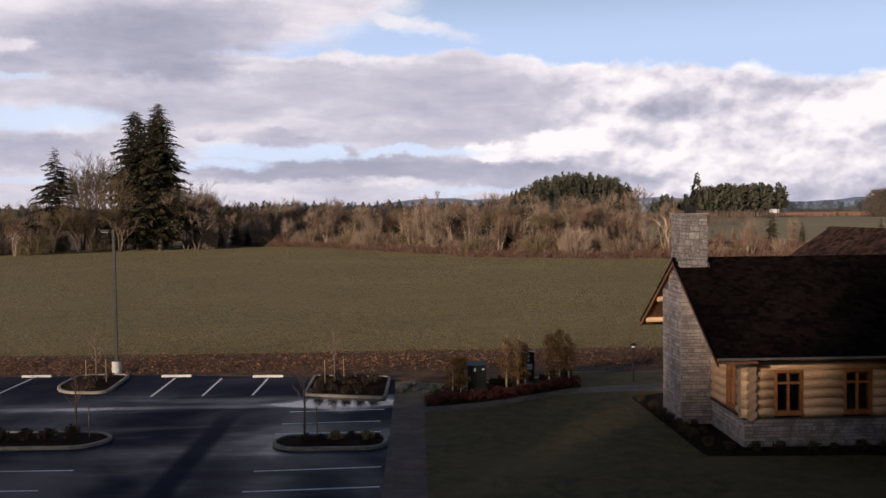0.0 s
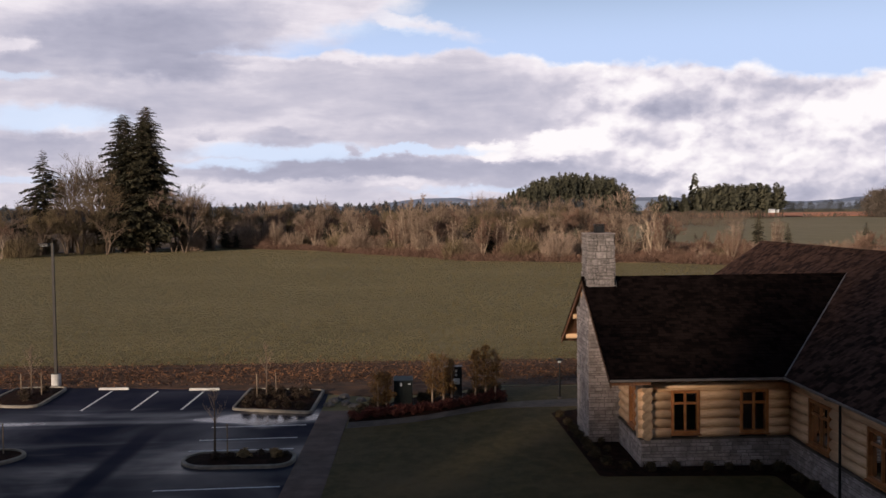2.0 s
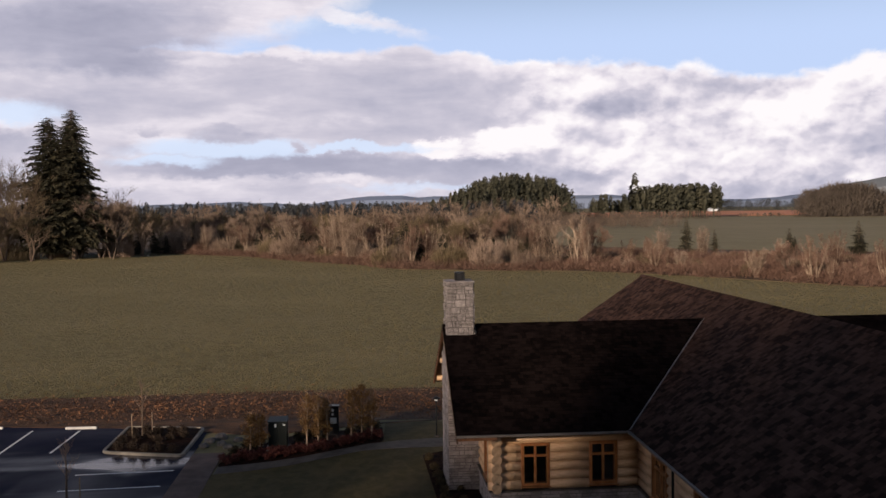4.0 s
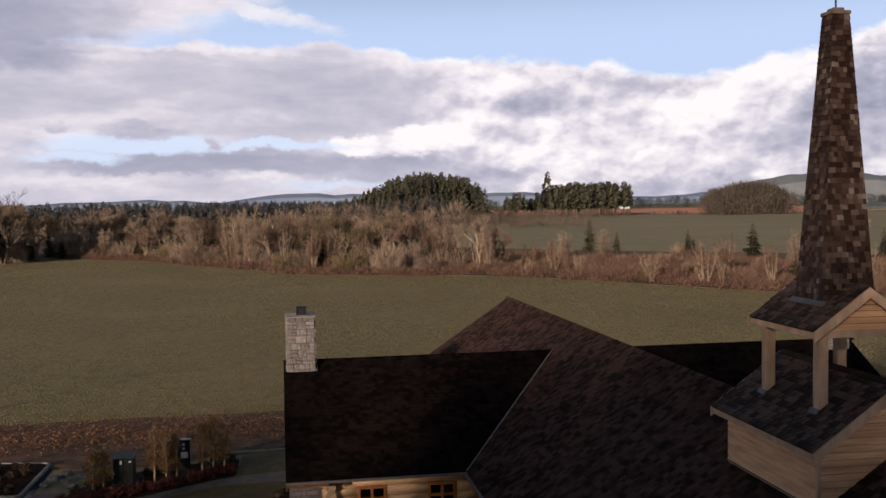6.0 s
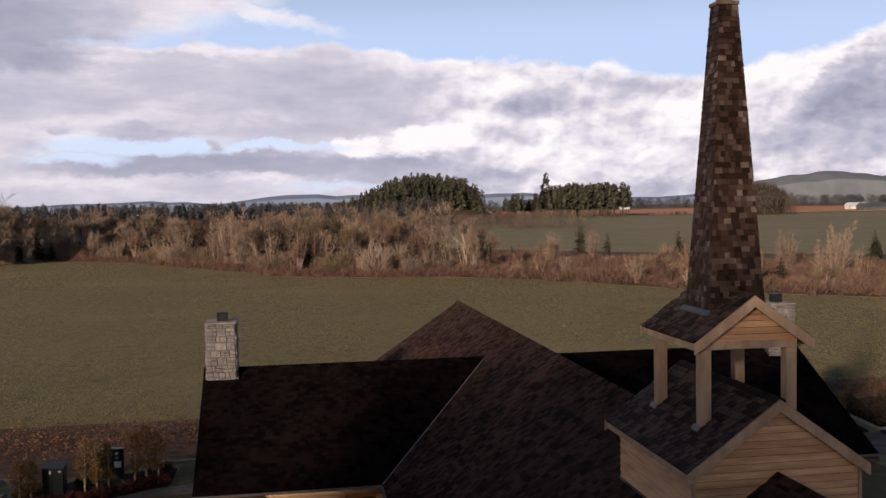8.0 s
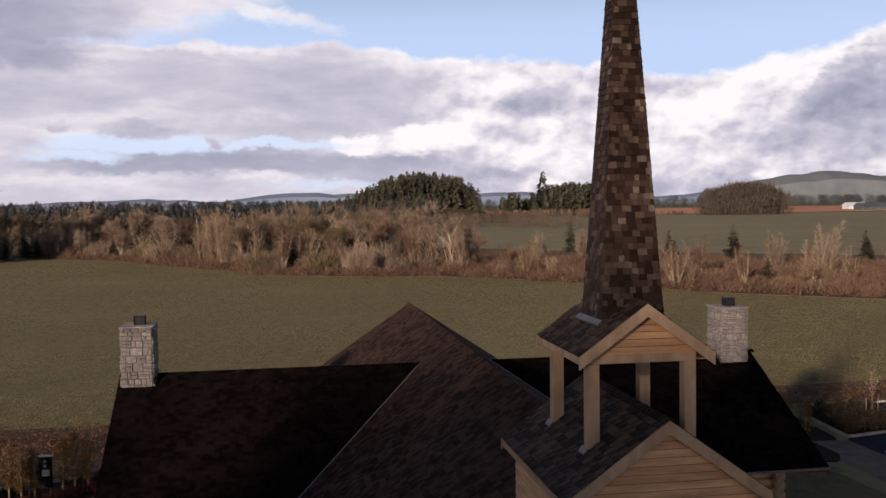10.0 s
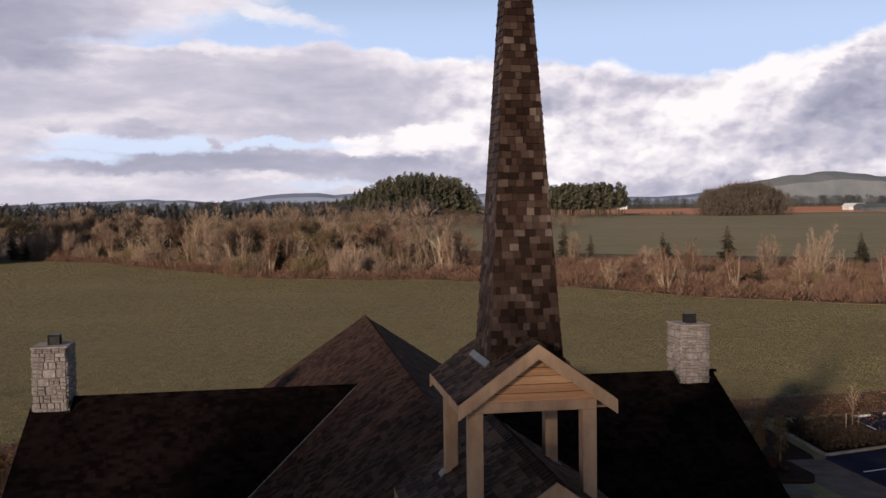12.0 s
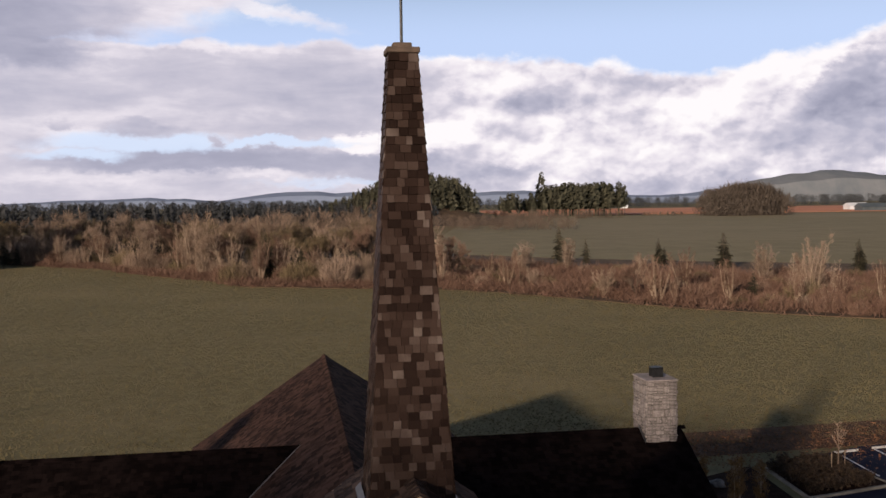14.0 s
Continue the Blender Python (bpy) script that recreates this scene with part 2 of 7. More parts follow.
def grass_material(name, tones, tuft, patch, bump, dist):
    """Grass: three tones, in wide patches, tufts and blades."""
    mat = bpy.data.materials.new(name)
    mat.use_nodes = True
    g = Nodes(mat.node_tree)
    co = g.n("ShaderNodeTexCoord").outputs["Object"]
    wide = g.noise(co, patch, 4.0, 0.6)
    mid = g.noise(g.scaled(co, (1.0, 0.75, 1)), tuft, 5.0, 0.65, 0.4)
    blade = g.noise(co, tuft * 9.0, 3.0, 0.7)
    col = g.mix(g.step(mid, 0.36, 0.66), tones[0], tones[1])
    col = g.mix(g.m("MULTIPLY", g.step(wide, 0.45, 0.68), 0.65), col, tones[2])
    col = g.mix(0.5, col, g.mix(blade, (0.55, 0.55, 0.55), (1.45, 1.45, 1.4)), "MULTIPLY")
    s = g.n("ShaderNodeBsdfPrincipled")
    g.put(s.inputs["Base Color"], col)
    s.inputs["Roughness"].default_value, s.inputs["Specular IOR Level"].default_value = 0.9, 0.15
    n = g.n("ShaderNodeBump")
    n.inputs["Strength"].default_value, n.inputs["Distance"].default_value = bump, dist
    g.put(n.inputs["Height"], g.m("ADD", mid, g.m("MULTIPLY", blade, 0.35)))
    g.put(s.inputs["Normal"], n.outputs[0])
    g.put(g.n("ShaderNodeOutputMaterial").inputs[0], s.outputs[0])
    return mat


def asphalt_material():
    """Dark asphalt with a wet film in wide streaks and puddles."""
    mat = bpy.data.materials.new("wet_asphalt")
    mat.use_nodes = True
    g = Nodes(mat.node_tree)
    co = g.n("ShaderNodeTexCoord").outputs["Object"]
    sep = g.n("ShaderNodeSeparateXYZ")
    g.put(sep.inputs[0], co)
    x, y, _ = sep.outputs
    streak = g.noise(g.scaled(co, (0.06, 0.30, 1), (0.3, 0.65, 0)), 1.0, 4.0, 0.55, 0.6)
    cloud = g.noise(g.scaled(co, (0.14, 0.10, 1), (2.3, 4.65, 0)), 1.0, 4.0, 0.55, 0.4)
    grit = g.noise(co, 60.0, 3.0, 0.7)
    wear = g.noise(co, 0.5, 4.0, 0.6)
    wob = g.m("MULTIPLY", g.m("SUBTRACT", cloud, 0.5), 3.0)
    wet = g.m("MULTIPLY", g.m("ADD", g.step(streak, 0.46, 0.72), g.step(cloud, 0.38, 0.68)), 0.42)
    damp = g.step(g.m("ADD", g.m("ADD", g.m("ABSOLUTE", g.m("MULTIPLY", g.m("ADD", x, 4.6), 0.55)), g.m("ABSOLUTE", g.m("MULTIPLY", g.m("SUBTRACT", y, 38.5), 0.22))), g.m("MULTIPLY", wob, 0.6)), 2.6, 0.6)
    wet = g.m("MULTIPLY", g.m("MULTIPLY_ADD", damp, 0.30, wet), g.step(y, 53.5, 49.5, 0.35, 1.0))
    # standing water across the aisle: streak and pool placed to fit the camera's view
    line = g.m("MULTIPLY", g.step(g.m("ABSOLUTE", g.m("SUBTRACT", g.m("MULTIPLY_ADD", wob, 0.3, y), 47.9)), 0.75, 0.1), g.m("MULTIPLY", g.step(x, -26.0, -14.0), g.step(x, 0.5, -3.5)))
    pool = g.step(g.m("ADD", g.m("ADD", g.m("ABSOLUTE", g.m("MULTIPLY", g.m("ADD", x, 2.6), 0.62)), g.m("ABSOLUTE", g.m("SUBTRACT", y, 48.3))), g.m("MULTIPLY", wob, 0.8)), 3.0, 1.6)
    wet = g.m("ADD", wet, g.m("ADD", g.m("MULTIPLY", line, 0.5), g.m("MULTIPLY", pool, 0.7)))
    # two strips of thinner wet film, placed to fit the camera's view
    for tx in (-8.0, -20.5):
        dry_band = g.m("MULTIPLY", g.step(g.m("ABSOLUTE", g.m("SUBTRACT", g.m("MULTIPLY_ADD", wob, 0.25, x), tx)), 0.75, 0.25), g.step(y, 47.0, 44.0))
        wet = g.m("MULTIPLY", wet, g.m("SUBTRACT", 1.0, g.m("MULTIPLY", dry_band, 0.85)))
    wet = g.m("MINIMUM", wet, 1.0)
    # base colour tinted navy to stand in for reflected blue sky
    col = g.mix(wear, (0.0115, 0.0125, 0.026), (0.0195, 0.0210, 0.043))
    s = g.n("ShaderNodeBsdfPrincipled")
    g.put(s.inputs["Base Color"], col)
    g.put(s.inputs["Roughness"], g.m("MULTIPLY_ADD", grit, 0.10, g.m("MULTIPLY_ADD", wet, -0.62, 0.72)))
    g.put(s.inputs["Specular IOR Level"], g.m("MULTIPLY_ADD", wet, 0.31, 0.010))
    n = g.n("ShaderNodeBump")
    g.put(n.inputs["Strength"], g.m("MULTIPLY_ADD", wet, -0.28, 0.32))
    n.inputs["Distance"].default_value = 0.004
    g.put(n.inputs["Height"], grit)
    g.put(s.inputs["Normal"], n.outputs[0])
    g.put(g.n("ShaderNodeOutputMaterial").inputs[0], s.outputs[0])
    return mat


def glass_material():
    mat = bpy.data.materials.new("window_glass")
    mat.use_nodes = True
    g = Nodes(mat.node_tree)
    s = g.n("ShaderNodeBsdfPrincipled")
    s.inputs["Base Color"].default_value = (0.75, 0.78, 0.80, 1)
    s.inputs["Roughness"].default_value, s.inputs["IOR"].default_value = 0.03, 1.5
    s.inputs["Transmission Weight"].default_value = 1.0
    g.put(g.n("ShaderNodeOutputMaterial").inputs[0], s.outputs[0])
    return mat


FIELD = grass_material("field_grass", ((0.140, 0.117, 0.059), (0.200, 0.166, 0.085), (0.225, 0.181, 0.098)), 0.8, 0.035, 0.6, 0.12)
LAWN = grass_material("mown_lawn", ((0.066, 0.053, 0.021), (0.108, 0.082, 0.036), (0.135, 0.094, 0.047)), 1.6, 0.16, 0.6, 0.05)
FARFIELD = grass_material("far_pasture", ((0.215, 0.180, 0.105), (0.255, 0.212, 0.125), (0.275, 0.222, 0.135)), 0.08, 0.006, 0.3, 0.3)
REDSOIL = material("red_brown_crop", (0.462, 0.1705, 0.0825), (0.605, 0.253, 0.132), 0.02, 0.95, 0.2, 0.4)
SCRUB = material("scrub_floor", (0.055, 0.036, 0.022), (0.13, 0.082, 0.048), 0.18, 0.95, 0.9, 1.5, 0.3)
LITTER = material("leaf_litter", (0.036, 0.0185, 0.0110), (0.125, 0.062, 0.0330), 0.9, 0.95, 1.0, 7.0, 0.08)
MULCH = material("bark_mulch", (0.01159, 0.005985, 0.004788), (0.03478, 0.01676, 0.01197), 2.5, 0.95, 1.0, 22.0, 0.05, spec=0.05)
ASPHALT = asphalt_material()
PAINT = material("road_paint", (0.50, 0.50, 0.52), (0.74, 0.74, 0.76), 5.0, 0.6, 0.1, 30.0)
CONCRETE = material("concrete", (0.07694, 0.06321, 0.0556), (0.1427, 0.1193, 0.1045), 1.2, 0.8, 0.3, 26.0, 0.01, stain=0.4, spec=0.15, vary=0.4)
PAVING = material("wet_paving", (0.066, 0.042, 0.037), (0.135, 0.089, 0.078), 0.9, 0.72, 0.3, 30.0, 0.01, vary=0.5, stain=0.4, spec=0.15)
KERB = material("kerb_concrete", (0.1684, 0.1463, 0.1241), (0.2837, 0.2527, 0.2173), 2.0, 0.8, 0.3, 30.0, 0.01, stain=0.3)
STONE = material("grey_ledge_stone", (0.12, 0.104, 0.100), (0.30, 0.262, 0.254), 2.2, 0.85, 0.8, 18.0, 0.02, vary=0.55)
STONEJ = material("grey_base_stone", (0.21, 0.177, 0.170), (0.40, 0.342, 0.330), 2.2, 0.85, 0.9, 18.0, 0.03, island=0.8)
MORTAR = material("mortar", (0.075, 0.066, 0.062), (0.14, 0.125, 0.117), 5.0, 0.9, 0.5, 30.0, 0.01)
LOG = material("honey_log", (0.47, 0.285, 0.160), (0.74, 0.50, 0.315), 1.6, 0.55, 0.35, 12.0, 0.01, stretch=(0.5, 3, 3), vary=0.4, spec=0.35)
LOGEND = material("log_end_grain", (0.2945, 0.1938, 0.1209), (0.4495, 0.31, 0.2015), 4.0, 0.7, 0.3, 30.0, 0.01)
CEDAR = material("cedar_lap_siding", (0.4435, 0.2324, 0.1193), (0.6919, 0.4076, 0.2231), 1.3, 0.6, 0.3, 14.0, 0.005, stretch=(0.6, 0.6, 7), vary=0.75)
TRIMWOOD = material("weathered_fir_trim", (0.3251, 0.2076, 0.1351), (0.4819, 0.3271, 0.2207), 1.5, 0.65, 0.3, 20.0, 0.005, vary=0.2, stretch=(2, 2, 0.7))
SASH = material("stained_window_wood", (0.255, 0.0935, 0.0306), (0.391, 0.1615, 0.0595), 3.0, 0.5, 0.2, 24.0, 0.004)
# red-brown boards, with the shade under the overhang put into their colour
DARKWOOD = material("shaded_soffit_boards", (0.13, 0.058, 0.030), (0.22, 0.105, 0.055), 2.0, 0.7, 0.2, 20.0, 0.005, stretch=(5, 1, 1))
# near-black on both wings, far darker than the main roof's shakes
WINGSHAKE = material("wing_roof_shingle", (0.0040, 0.0029, 0.0030), (0.0112, 0.0076, 0.0074), 1.4, 0.9, 0.5, 26.0, 0.01, island=1.0, spec=0.0)
SHAKE = material("dark_roof_shake", (0.0175, 0.0100, 0.0085), (0.072, 0.0405, 0.0315), 1.4, 0.85, 0.5, 26.0, 0.01, island=1.1, stain=0.3, spec=0.03)
SHAKEP = material("dark_roof_shake_piece", (0.0175, 0.0112, 0.0096), (0.090, 0.059, 0.049), 2.0, 0.8, 0.5, 30.0, 0.01, vary=1.5, spec=0.12)
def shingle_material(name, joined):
    """Weathered cedar shingles: each its own tone, dark ones beside silvered ones, darkening put into drifting patches.
    """
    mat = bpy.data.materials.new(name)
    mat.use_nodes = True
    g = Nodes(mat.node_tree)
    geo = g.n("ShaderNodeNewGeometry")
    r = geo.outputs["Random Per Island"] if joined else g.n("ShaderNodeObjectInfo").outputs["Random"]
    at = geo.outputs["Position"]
    # patch offset meant to darken the foot of the spire in the colour
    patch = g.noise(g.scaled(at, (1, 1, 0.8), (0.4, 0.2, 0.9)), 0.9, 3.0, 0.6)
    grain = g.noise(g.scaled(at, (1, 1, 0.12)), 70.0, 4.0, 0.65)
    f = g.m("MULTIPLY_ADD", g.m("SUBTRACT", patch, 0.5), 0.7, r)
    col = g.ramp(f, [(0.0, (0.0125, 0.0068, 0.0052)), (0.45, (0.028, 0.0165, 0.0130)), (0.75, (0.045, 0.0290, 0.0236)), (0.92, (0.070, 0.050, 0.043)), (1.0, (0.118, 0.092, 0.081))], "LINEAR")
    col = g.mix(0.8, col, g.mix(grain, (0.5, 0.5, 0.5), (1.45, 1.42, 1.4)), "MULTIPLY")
    s = g.n("ShaderNodeBsdfPrincipled")
    g.put(s.inputs["Base Color"], col)
    g.put(s.inputs["Roughness"], g.m("MULTIPLY_ADD", grain, 0.25, 0.42))
    s.inputs["Specular IOR Level"].default_value = 0.05
    n = g.n("ShaderNodeBump")
    n.inputs["Strength"].default_value, n.inputs["Distance"].default_value = 0.5, 0.006
    g.put(n.inputs["Height"], grain)
    g.put(s.inputs["Normal"], n.outputs[0])
    g.put(g.n("ShaderNodeOutputMaterial").inputs[0], s.outputs[0])
    return mat


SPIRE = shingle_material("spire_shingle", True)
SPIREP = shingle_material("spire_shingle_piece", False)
CAPWOOD = material("weathered_cap_wood", (0.055, 0.038, 0.029), (0.125, 0.088, 0.068), 3.0, 0.75, 0.3, 30.0, 0.005)
FLASH = material("zinc_flashing", (0.0864, 0.0864, 0.09216), (0.1325, 0.1325, 0.1411), 3.0, 0.45, 0.1, 20.0, metal=0.6)
GUTTER = material("gutter_metal", (0.16, 0.14, 0.13), (0.24, 0.21, 0.20), 3.0, 0.4, 0.1, 20.0, metal=0.5)
BLACK = material("black_metal", (0.010, 0.010, 0.011), (0.022, 0.022, 0.024), 4.0, 0.45, 0.1, 30.0, metal=0.3)
POLE = material("bronze_pole_paint", (0.016, 0.013, 0.012), (0.034, 0.028, 0.025), 2.0, 0.5, 0.1, 30.0)
WHITE = material("white_painted_concrete", (0.42, 0.40, 0.39), (0.58, 0.57, 0.55), 2.0, 0.8, 0.2, 25.0, stain=0.2)
CABINET = material("dark_green_enamel", (0.009, 0.012, 0.011), (0.016, 0.020, 0.0185), 2.0, 0.45, 0.05, 20.0)
PLATE = material("pale_label_plate", (0.50, 0.52, 0.55), (0.66, 0.68, 0.70), 8.0, 0.6, 0.0, 20.0)
BARK = material("grey_brown_bark", (0.075, 0.052, 0.038), (0.16, 0.115, 0.085), 3.0, 0.9, 0.6, 18.0, 0.02)
PALE = material("pale_alder_bark", (0.25, 0.180, 0.128), (0.42, 0.322, 0.236), 1.5, 0.9, 0.4, 10.0, 0.02, vary=0.8)
TWIG = material("tan_twigs", (0.155, 0.106, 0.078), (0.315, 0.228, 0.172), 0.5, 0.95, 0.0, 6.0, vary=0.9, island=0.5)
REDTWIG = material("russet_twigs", (0.1181, 0.06615, 0.04725), (0.2221, 0.137, 0.09923), 0.5, 0.95, 0.0, 6.0, vary=0.9, island=0.5)
OLIVE = material("olive_moss_twigs", (0.095, 0.070, 0.040), (0.19, 0.142, 0.080), 0.5, 0.95, 0.0, 6.0, vary=0.8, island=0.5)
NEEDLE = material("fir_needles", (0.014, 0.014, 0.008), (0.060, 0.052, 0.028), 0.35, 0.9, 0.0, 3.0, vary=0.5, island=0.7)
# far trees with distance haze in their colour: firs paler, woodland bluer
FARNEEDLE = material("hazed_fir_needles", (0.030, 0.031, 0.021), (0.085, 0.080, 0.052), 0.05, 0.95, 0.0, 0.5, island=0.8)
FARWOOD = material("hazed_far_woodland", (0.030, 0.034, 0.040), (0.055, 0.056, 0.058), 0.01, 0.95, 0.0, 0.1, island=0.9)
FARTAN = material("far_bare_woodland", (0.075, 0.054, 0.042), (0.170, 0.124, 0.094), 0.02, 0.95, 0.0, 0.3, island=0.9)
# distance haze put into the hills' colour: pale and blue
HILL = material("hazed_far_hill", (0.17, 0.21, 0.31), (0.22, 0.265, 0.365), 0.002, 1.0, 0.0, 0.01)
HILLNEAR = material("hazed_wooded_hill", (0.105, 0.125, 0.15), (0.19, 0.20, 0.215), 0.004, 1.0, 0.0, 0.03)
BLADE = material("grass_blades", (0.078, 0.0645, 0.033), (0.114, 0.094, 0.050), 0.05, 0.9, 0.0, 0.4, island=0.35, spec=0.15)
DEAD = material("fallen_leaf", (0.055, 0.026, 0.0145), (0.185, 0.088, 0.044), 0.6, 0.9, 0.0, 3.0, island=1.2)
GOLD = material("golden_autumn_leaf", (0.105, 0.055, 0.019), (0.235, 0.130, 0.045), 2.0, 0.8, 0.0, 20.0, island=1.0)
REDLEAF = material("dark_red_leaf", (0.0476, 0.0136, 0.0119), (0.119, 0.034, 0.0255), 2.0, 0.8, 0.0, 20.0, island=1.0)
GREENLEAF = material("dark_shrub_leaf", (0.02784, 0.02304, 0.01125), (0.09281, 0.06075, 0.02925), 2.0, 0.8, 0.0, 20.0, island=1.0)
BROWNLEAF = material("dead_brown_shrub_leaf", (0.022, 0.014, 0.009), (0.070, 0.045, 0.029), 2.0, 0.85, 0.0, 20.0, island=1.0)
DRYLEAF = material("dry_ornamental_grass", (0.144, 0.102, 0.054), (0.3, 0.216, 0.12), 2.0, 0.9, 0.0, 20.0, island=1.0)
# barge boards of the front slopes, set darker than the rear ones
BARGE = material("front_barge_brown", (0.072, 0.0352, 0.0192), (0.136, 0.0688, 0.0384), 2.0, 0.7, 0.2, 20.0, 0.005)
# backing behind the siding: shadow of the gaps put into its colour
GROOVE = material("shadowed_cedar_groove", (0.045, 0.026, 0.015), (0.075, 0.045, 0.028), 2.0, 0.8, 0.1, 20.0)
STAKE = material("timber_stake", (0.168, 0.119, 0.0812), (0.28, 0.21, 0.147), 3.0, 0.8, 0.2, 20.0)
GLASS = glass_material()
ROCK = material("dark_wet_rock", (0.0455, 0.0416, 0.0403), (0.143, 0.13, 0.1261), 3.0, 0.7, 0.8, 20.0, 0.02)
GROVE = material("far_grove_twigs", (0.060, 0.047, 0.038), (0.120, 0.096, 0.078), 0.05, 0.95, 0.0, 0.5, island=0.8)
BARNRED = material("white_barn_metal", (0.55, 0.57, 0.60), (0.72, 0.73, 0.75), 0.1, 0.6, 0.0, 1.0)
BARNGREY = material("dark_barn_metal", (0.06, 0.075, 0.085), (0.10, 0.115, 0.125), 0.1, 0.6, 0.0, 1.0)

# ---- geometry helpers ----
rng = random.Random(7)


class Geo:
    """Points and faces of one mesh."""

    def __init__(self):
        self.v, self.f = [], []

    def add(self, pts, faces):
        k = len(self.v)
        self.v += [tuple(p) for p in pts]
        self.f += [tuple(i + k for i in f) for f in faces]
        return self

    def box(self, x0, x1, y0, y1, z0, z1, m=None):
        pts = [Vector(p) for p in ((x0, y0, z0), (x1, y0, z0), (x1, y1, z0), (x0, y1, z0), (x0, y0, z1), (x1, y0, z1), (x1, y1, z1), (x0, y1, z1))]
        if m is not None:
            pts = [m @ p for p in pts]
        return self.add(pts, BOXF)

    def bevelbox(self, x0, x1, y0, y1, z0, z1, b, m=None):
        """A box with its edges cut off."""
        pts = []
        for sx, sy, sz in SIGNS:
            X, Y, Z = (x1 if sx else x0), (y1 if sy else y0), (z1 if sz else z0)
            dx, dy, dz = (-b if sx else b), (-b if sy else b), (-b if sz else b)
            pts += [(X, Y + dy, Z + dz), (X + dx, Y, Z + dz), (X + dx, Y + dy, Z)]
        pts = [Vector(p) for p in pts]
        if m is not None:
            pts = [m @ p for p in pts]
        return self.add(pts, BEVELF)

    def hexa(self, eight):
        return self.add(eight, BOXF)

    def tube(self, p0, p1, r0, r1, n=8, caps=True):
        p0, p1 = Vector(p0), Vector(p1)
        d = (p1 - p0).normalized()
        a = d.orthogonal().normalized()
        b = d.cross(a)
        ring = [a * math.cos(2 * math.pi * i / n) + b * math.sin(2 * math.pi * i / n) for i in range(n)]
        pts = [p0 + r * r0 for r in ring] + [p1 + r * r1 for r in ring]
        faces = [(i, (i + 1) % n, n + (i + 1) % n, n + i) for i in range(n)]
        if caps:
            faces += [tuple(range(n - 1, -1, -1)), tuple(range(n, 2 * n))]
        return self.add(pts, faces)

    def mesh(self, name, *mats, smooth=False):
        me = bpy.data.meshes.new(name)
        me.from_pydata(self.v, [], self.f)
        for mt in mats:
            me.materials.append(mt)
        if smooth:
            me.polygons.foreach_set("use_smooth", [True] * len(me.polygons))
        me.update()
        return me


BOXF = [(3, 2, 1, 0), (4, 5, 6, 7), (0, 1, 5, 4), (1, 2, 6, 5), (2, 3, 7, 6), (3, 0, 4, 7)]
SIGNS = [(0, 0, 0), (1, 0, 0), (1, 1, 0), (0, 1, 0), (0, 0, 1), (1, 0, 1), (1, 1, 1), (0, 1, 1)]


def bevel_faces():
    hull = []
    idx = {s: i * 3 for i, s in enumerate(SIGNS)}
    for axis in range(3):
        for side in (0, 1):
            ring = [(0, 0), (1, 0), (1, 1), (0, 1)]
            cor = []
            for a, b in ring:
                s = [0, 0, 0]
                s[axis], s[(axis + 1) % 3], s[(axis + 2) % 3] = side, a, b
                cor.append(idx[tuple(s)] + axis)
            hull.append(tuple(cor if side else cor[::-1]))
    for axis in range(3):
        for a in (0, 1):
            for b in (0, 1):
                o, q = (axis + 1) % 3, (axis + 2) % 3
                s0, s1 = [0, 0, 0], [0, 0, 0]
                s0[axis], s1[axis] = 0, 1
                s0[o] = s1[o] = a
                s0[q] = s1[q] = b
                i0, i1 = idx[tuple(s0)], idx[tuple(s1)]
                f = (i0 + o, i1 + o, i1 + q, i0 + q)
                hull.append(f if (a ^ b) else f[::-1])
    for s, i in idx.items():
        f = (i, i + 1, i + 2)
        hull.append(f if (sum(s) % 2) else f[::-1])
    return hull


BEVELF = bevel_faces()


def thing(name, label, category, at=(0, 0, 0), group="", kind=""):
    ob = new(name)
    ob.empty_display_size = 0.2
    ob.matrix_basis = Matrix.Translation(at)
    return tagged(ob, label, category, group, kind)


def part(name, geo, mats, parent, label="", smooth=False, kind=""):
    """Links a mesh as one object under a thing or under a part; its points are in the thing's own space."""
    mats = mats if isinstance(mats, (list, tuple)) else (mats,)
    me = geo if isinstance(geo, bpy.types.Mesh) else geo.mesh(name, *mats, smooth=smooth)
    ob = new(name, me)
    ob.parent = parent
    return tagged(ob, label, kind=kind)


def whole(name, geo, mats, label, category, kind="", smooth=False, group=""):
    mats = mats if isinstance(mats, (list, tuple)) else (mats,)
    return tagged(new(name, geo.mesh(name, *mats, smooth=smooth)), label, category, group, kind)


def ease(t):
    t = min(1.0, max(0.0, t))
    return t * t * (3 - 2 * t)


def lift(x, y):
    """The gentle rise on which the building stands."""
    return 0.38 * ease((x - 3.0) / 8.0) * ease((50.0 - x) / 8.0) * ease((60.0 - y) / 8.0)


def inside(poly, x, y):
    c, j = False, len(poly) - 1
    for i in range(len(poly)):
        (xi, yi), (xj, yj) = poly[i], poly[j]
        if (yi > y) != (yj > y) and x < (xj - xi) * (y - yi) / (yj - yi) + xi:
            c = not c
        j = i
    return c


def smooth_outline(pts, r=0.6, n=5):
    """A closed outline with its corners rounded by r."""
    out = []
    for i, p in enumerate(pts):
        a, b, c = Vector(pts[i - 1]), Vector(p), Vector(pts[(i + 1) % len(pts)])
        ra = min(r, (a - b).length / 2.1, (c - b).length / 2.1)
        s, e = b + (a - b).normalized() * ra, b + (c - b).normalized() * ra
        for k in range(n + 1):
            t = k / n
            out.append(tuple((1 - t) ** 2 * s + 2 * t * (1 - t) * b + t * t * e))
    return out


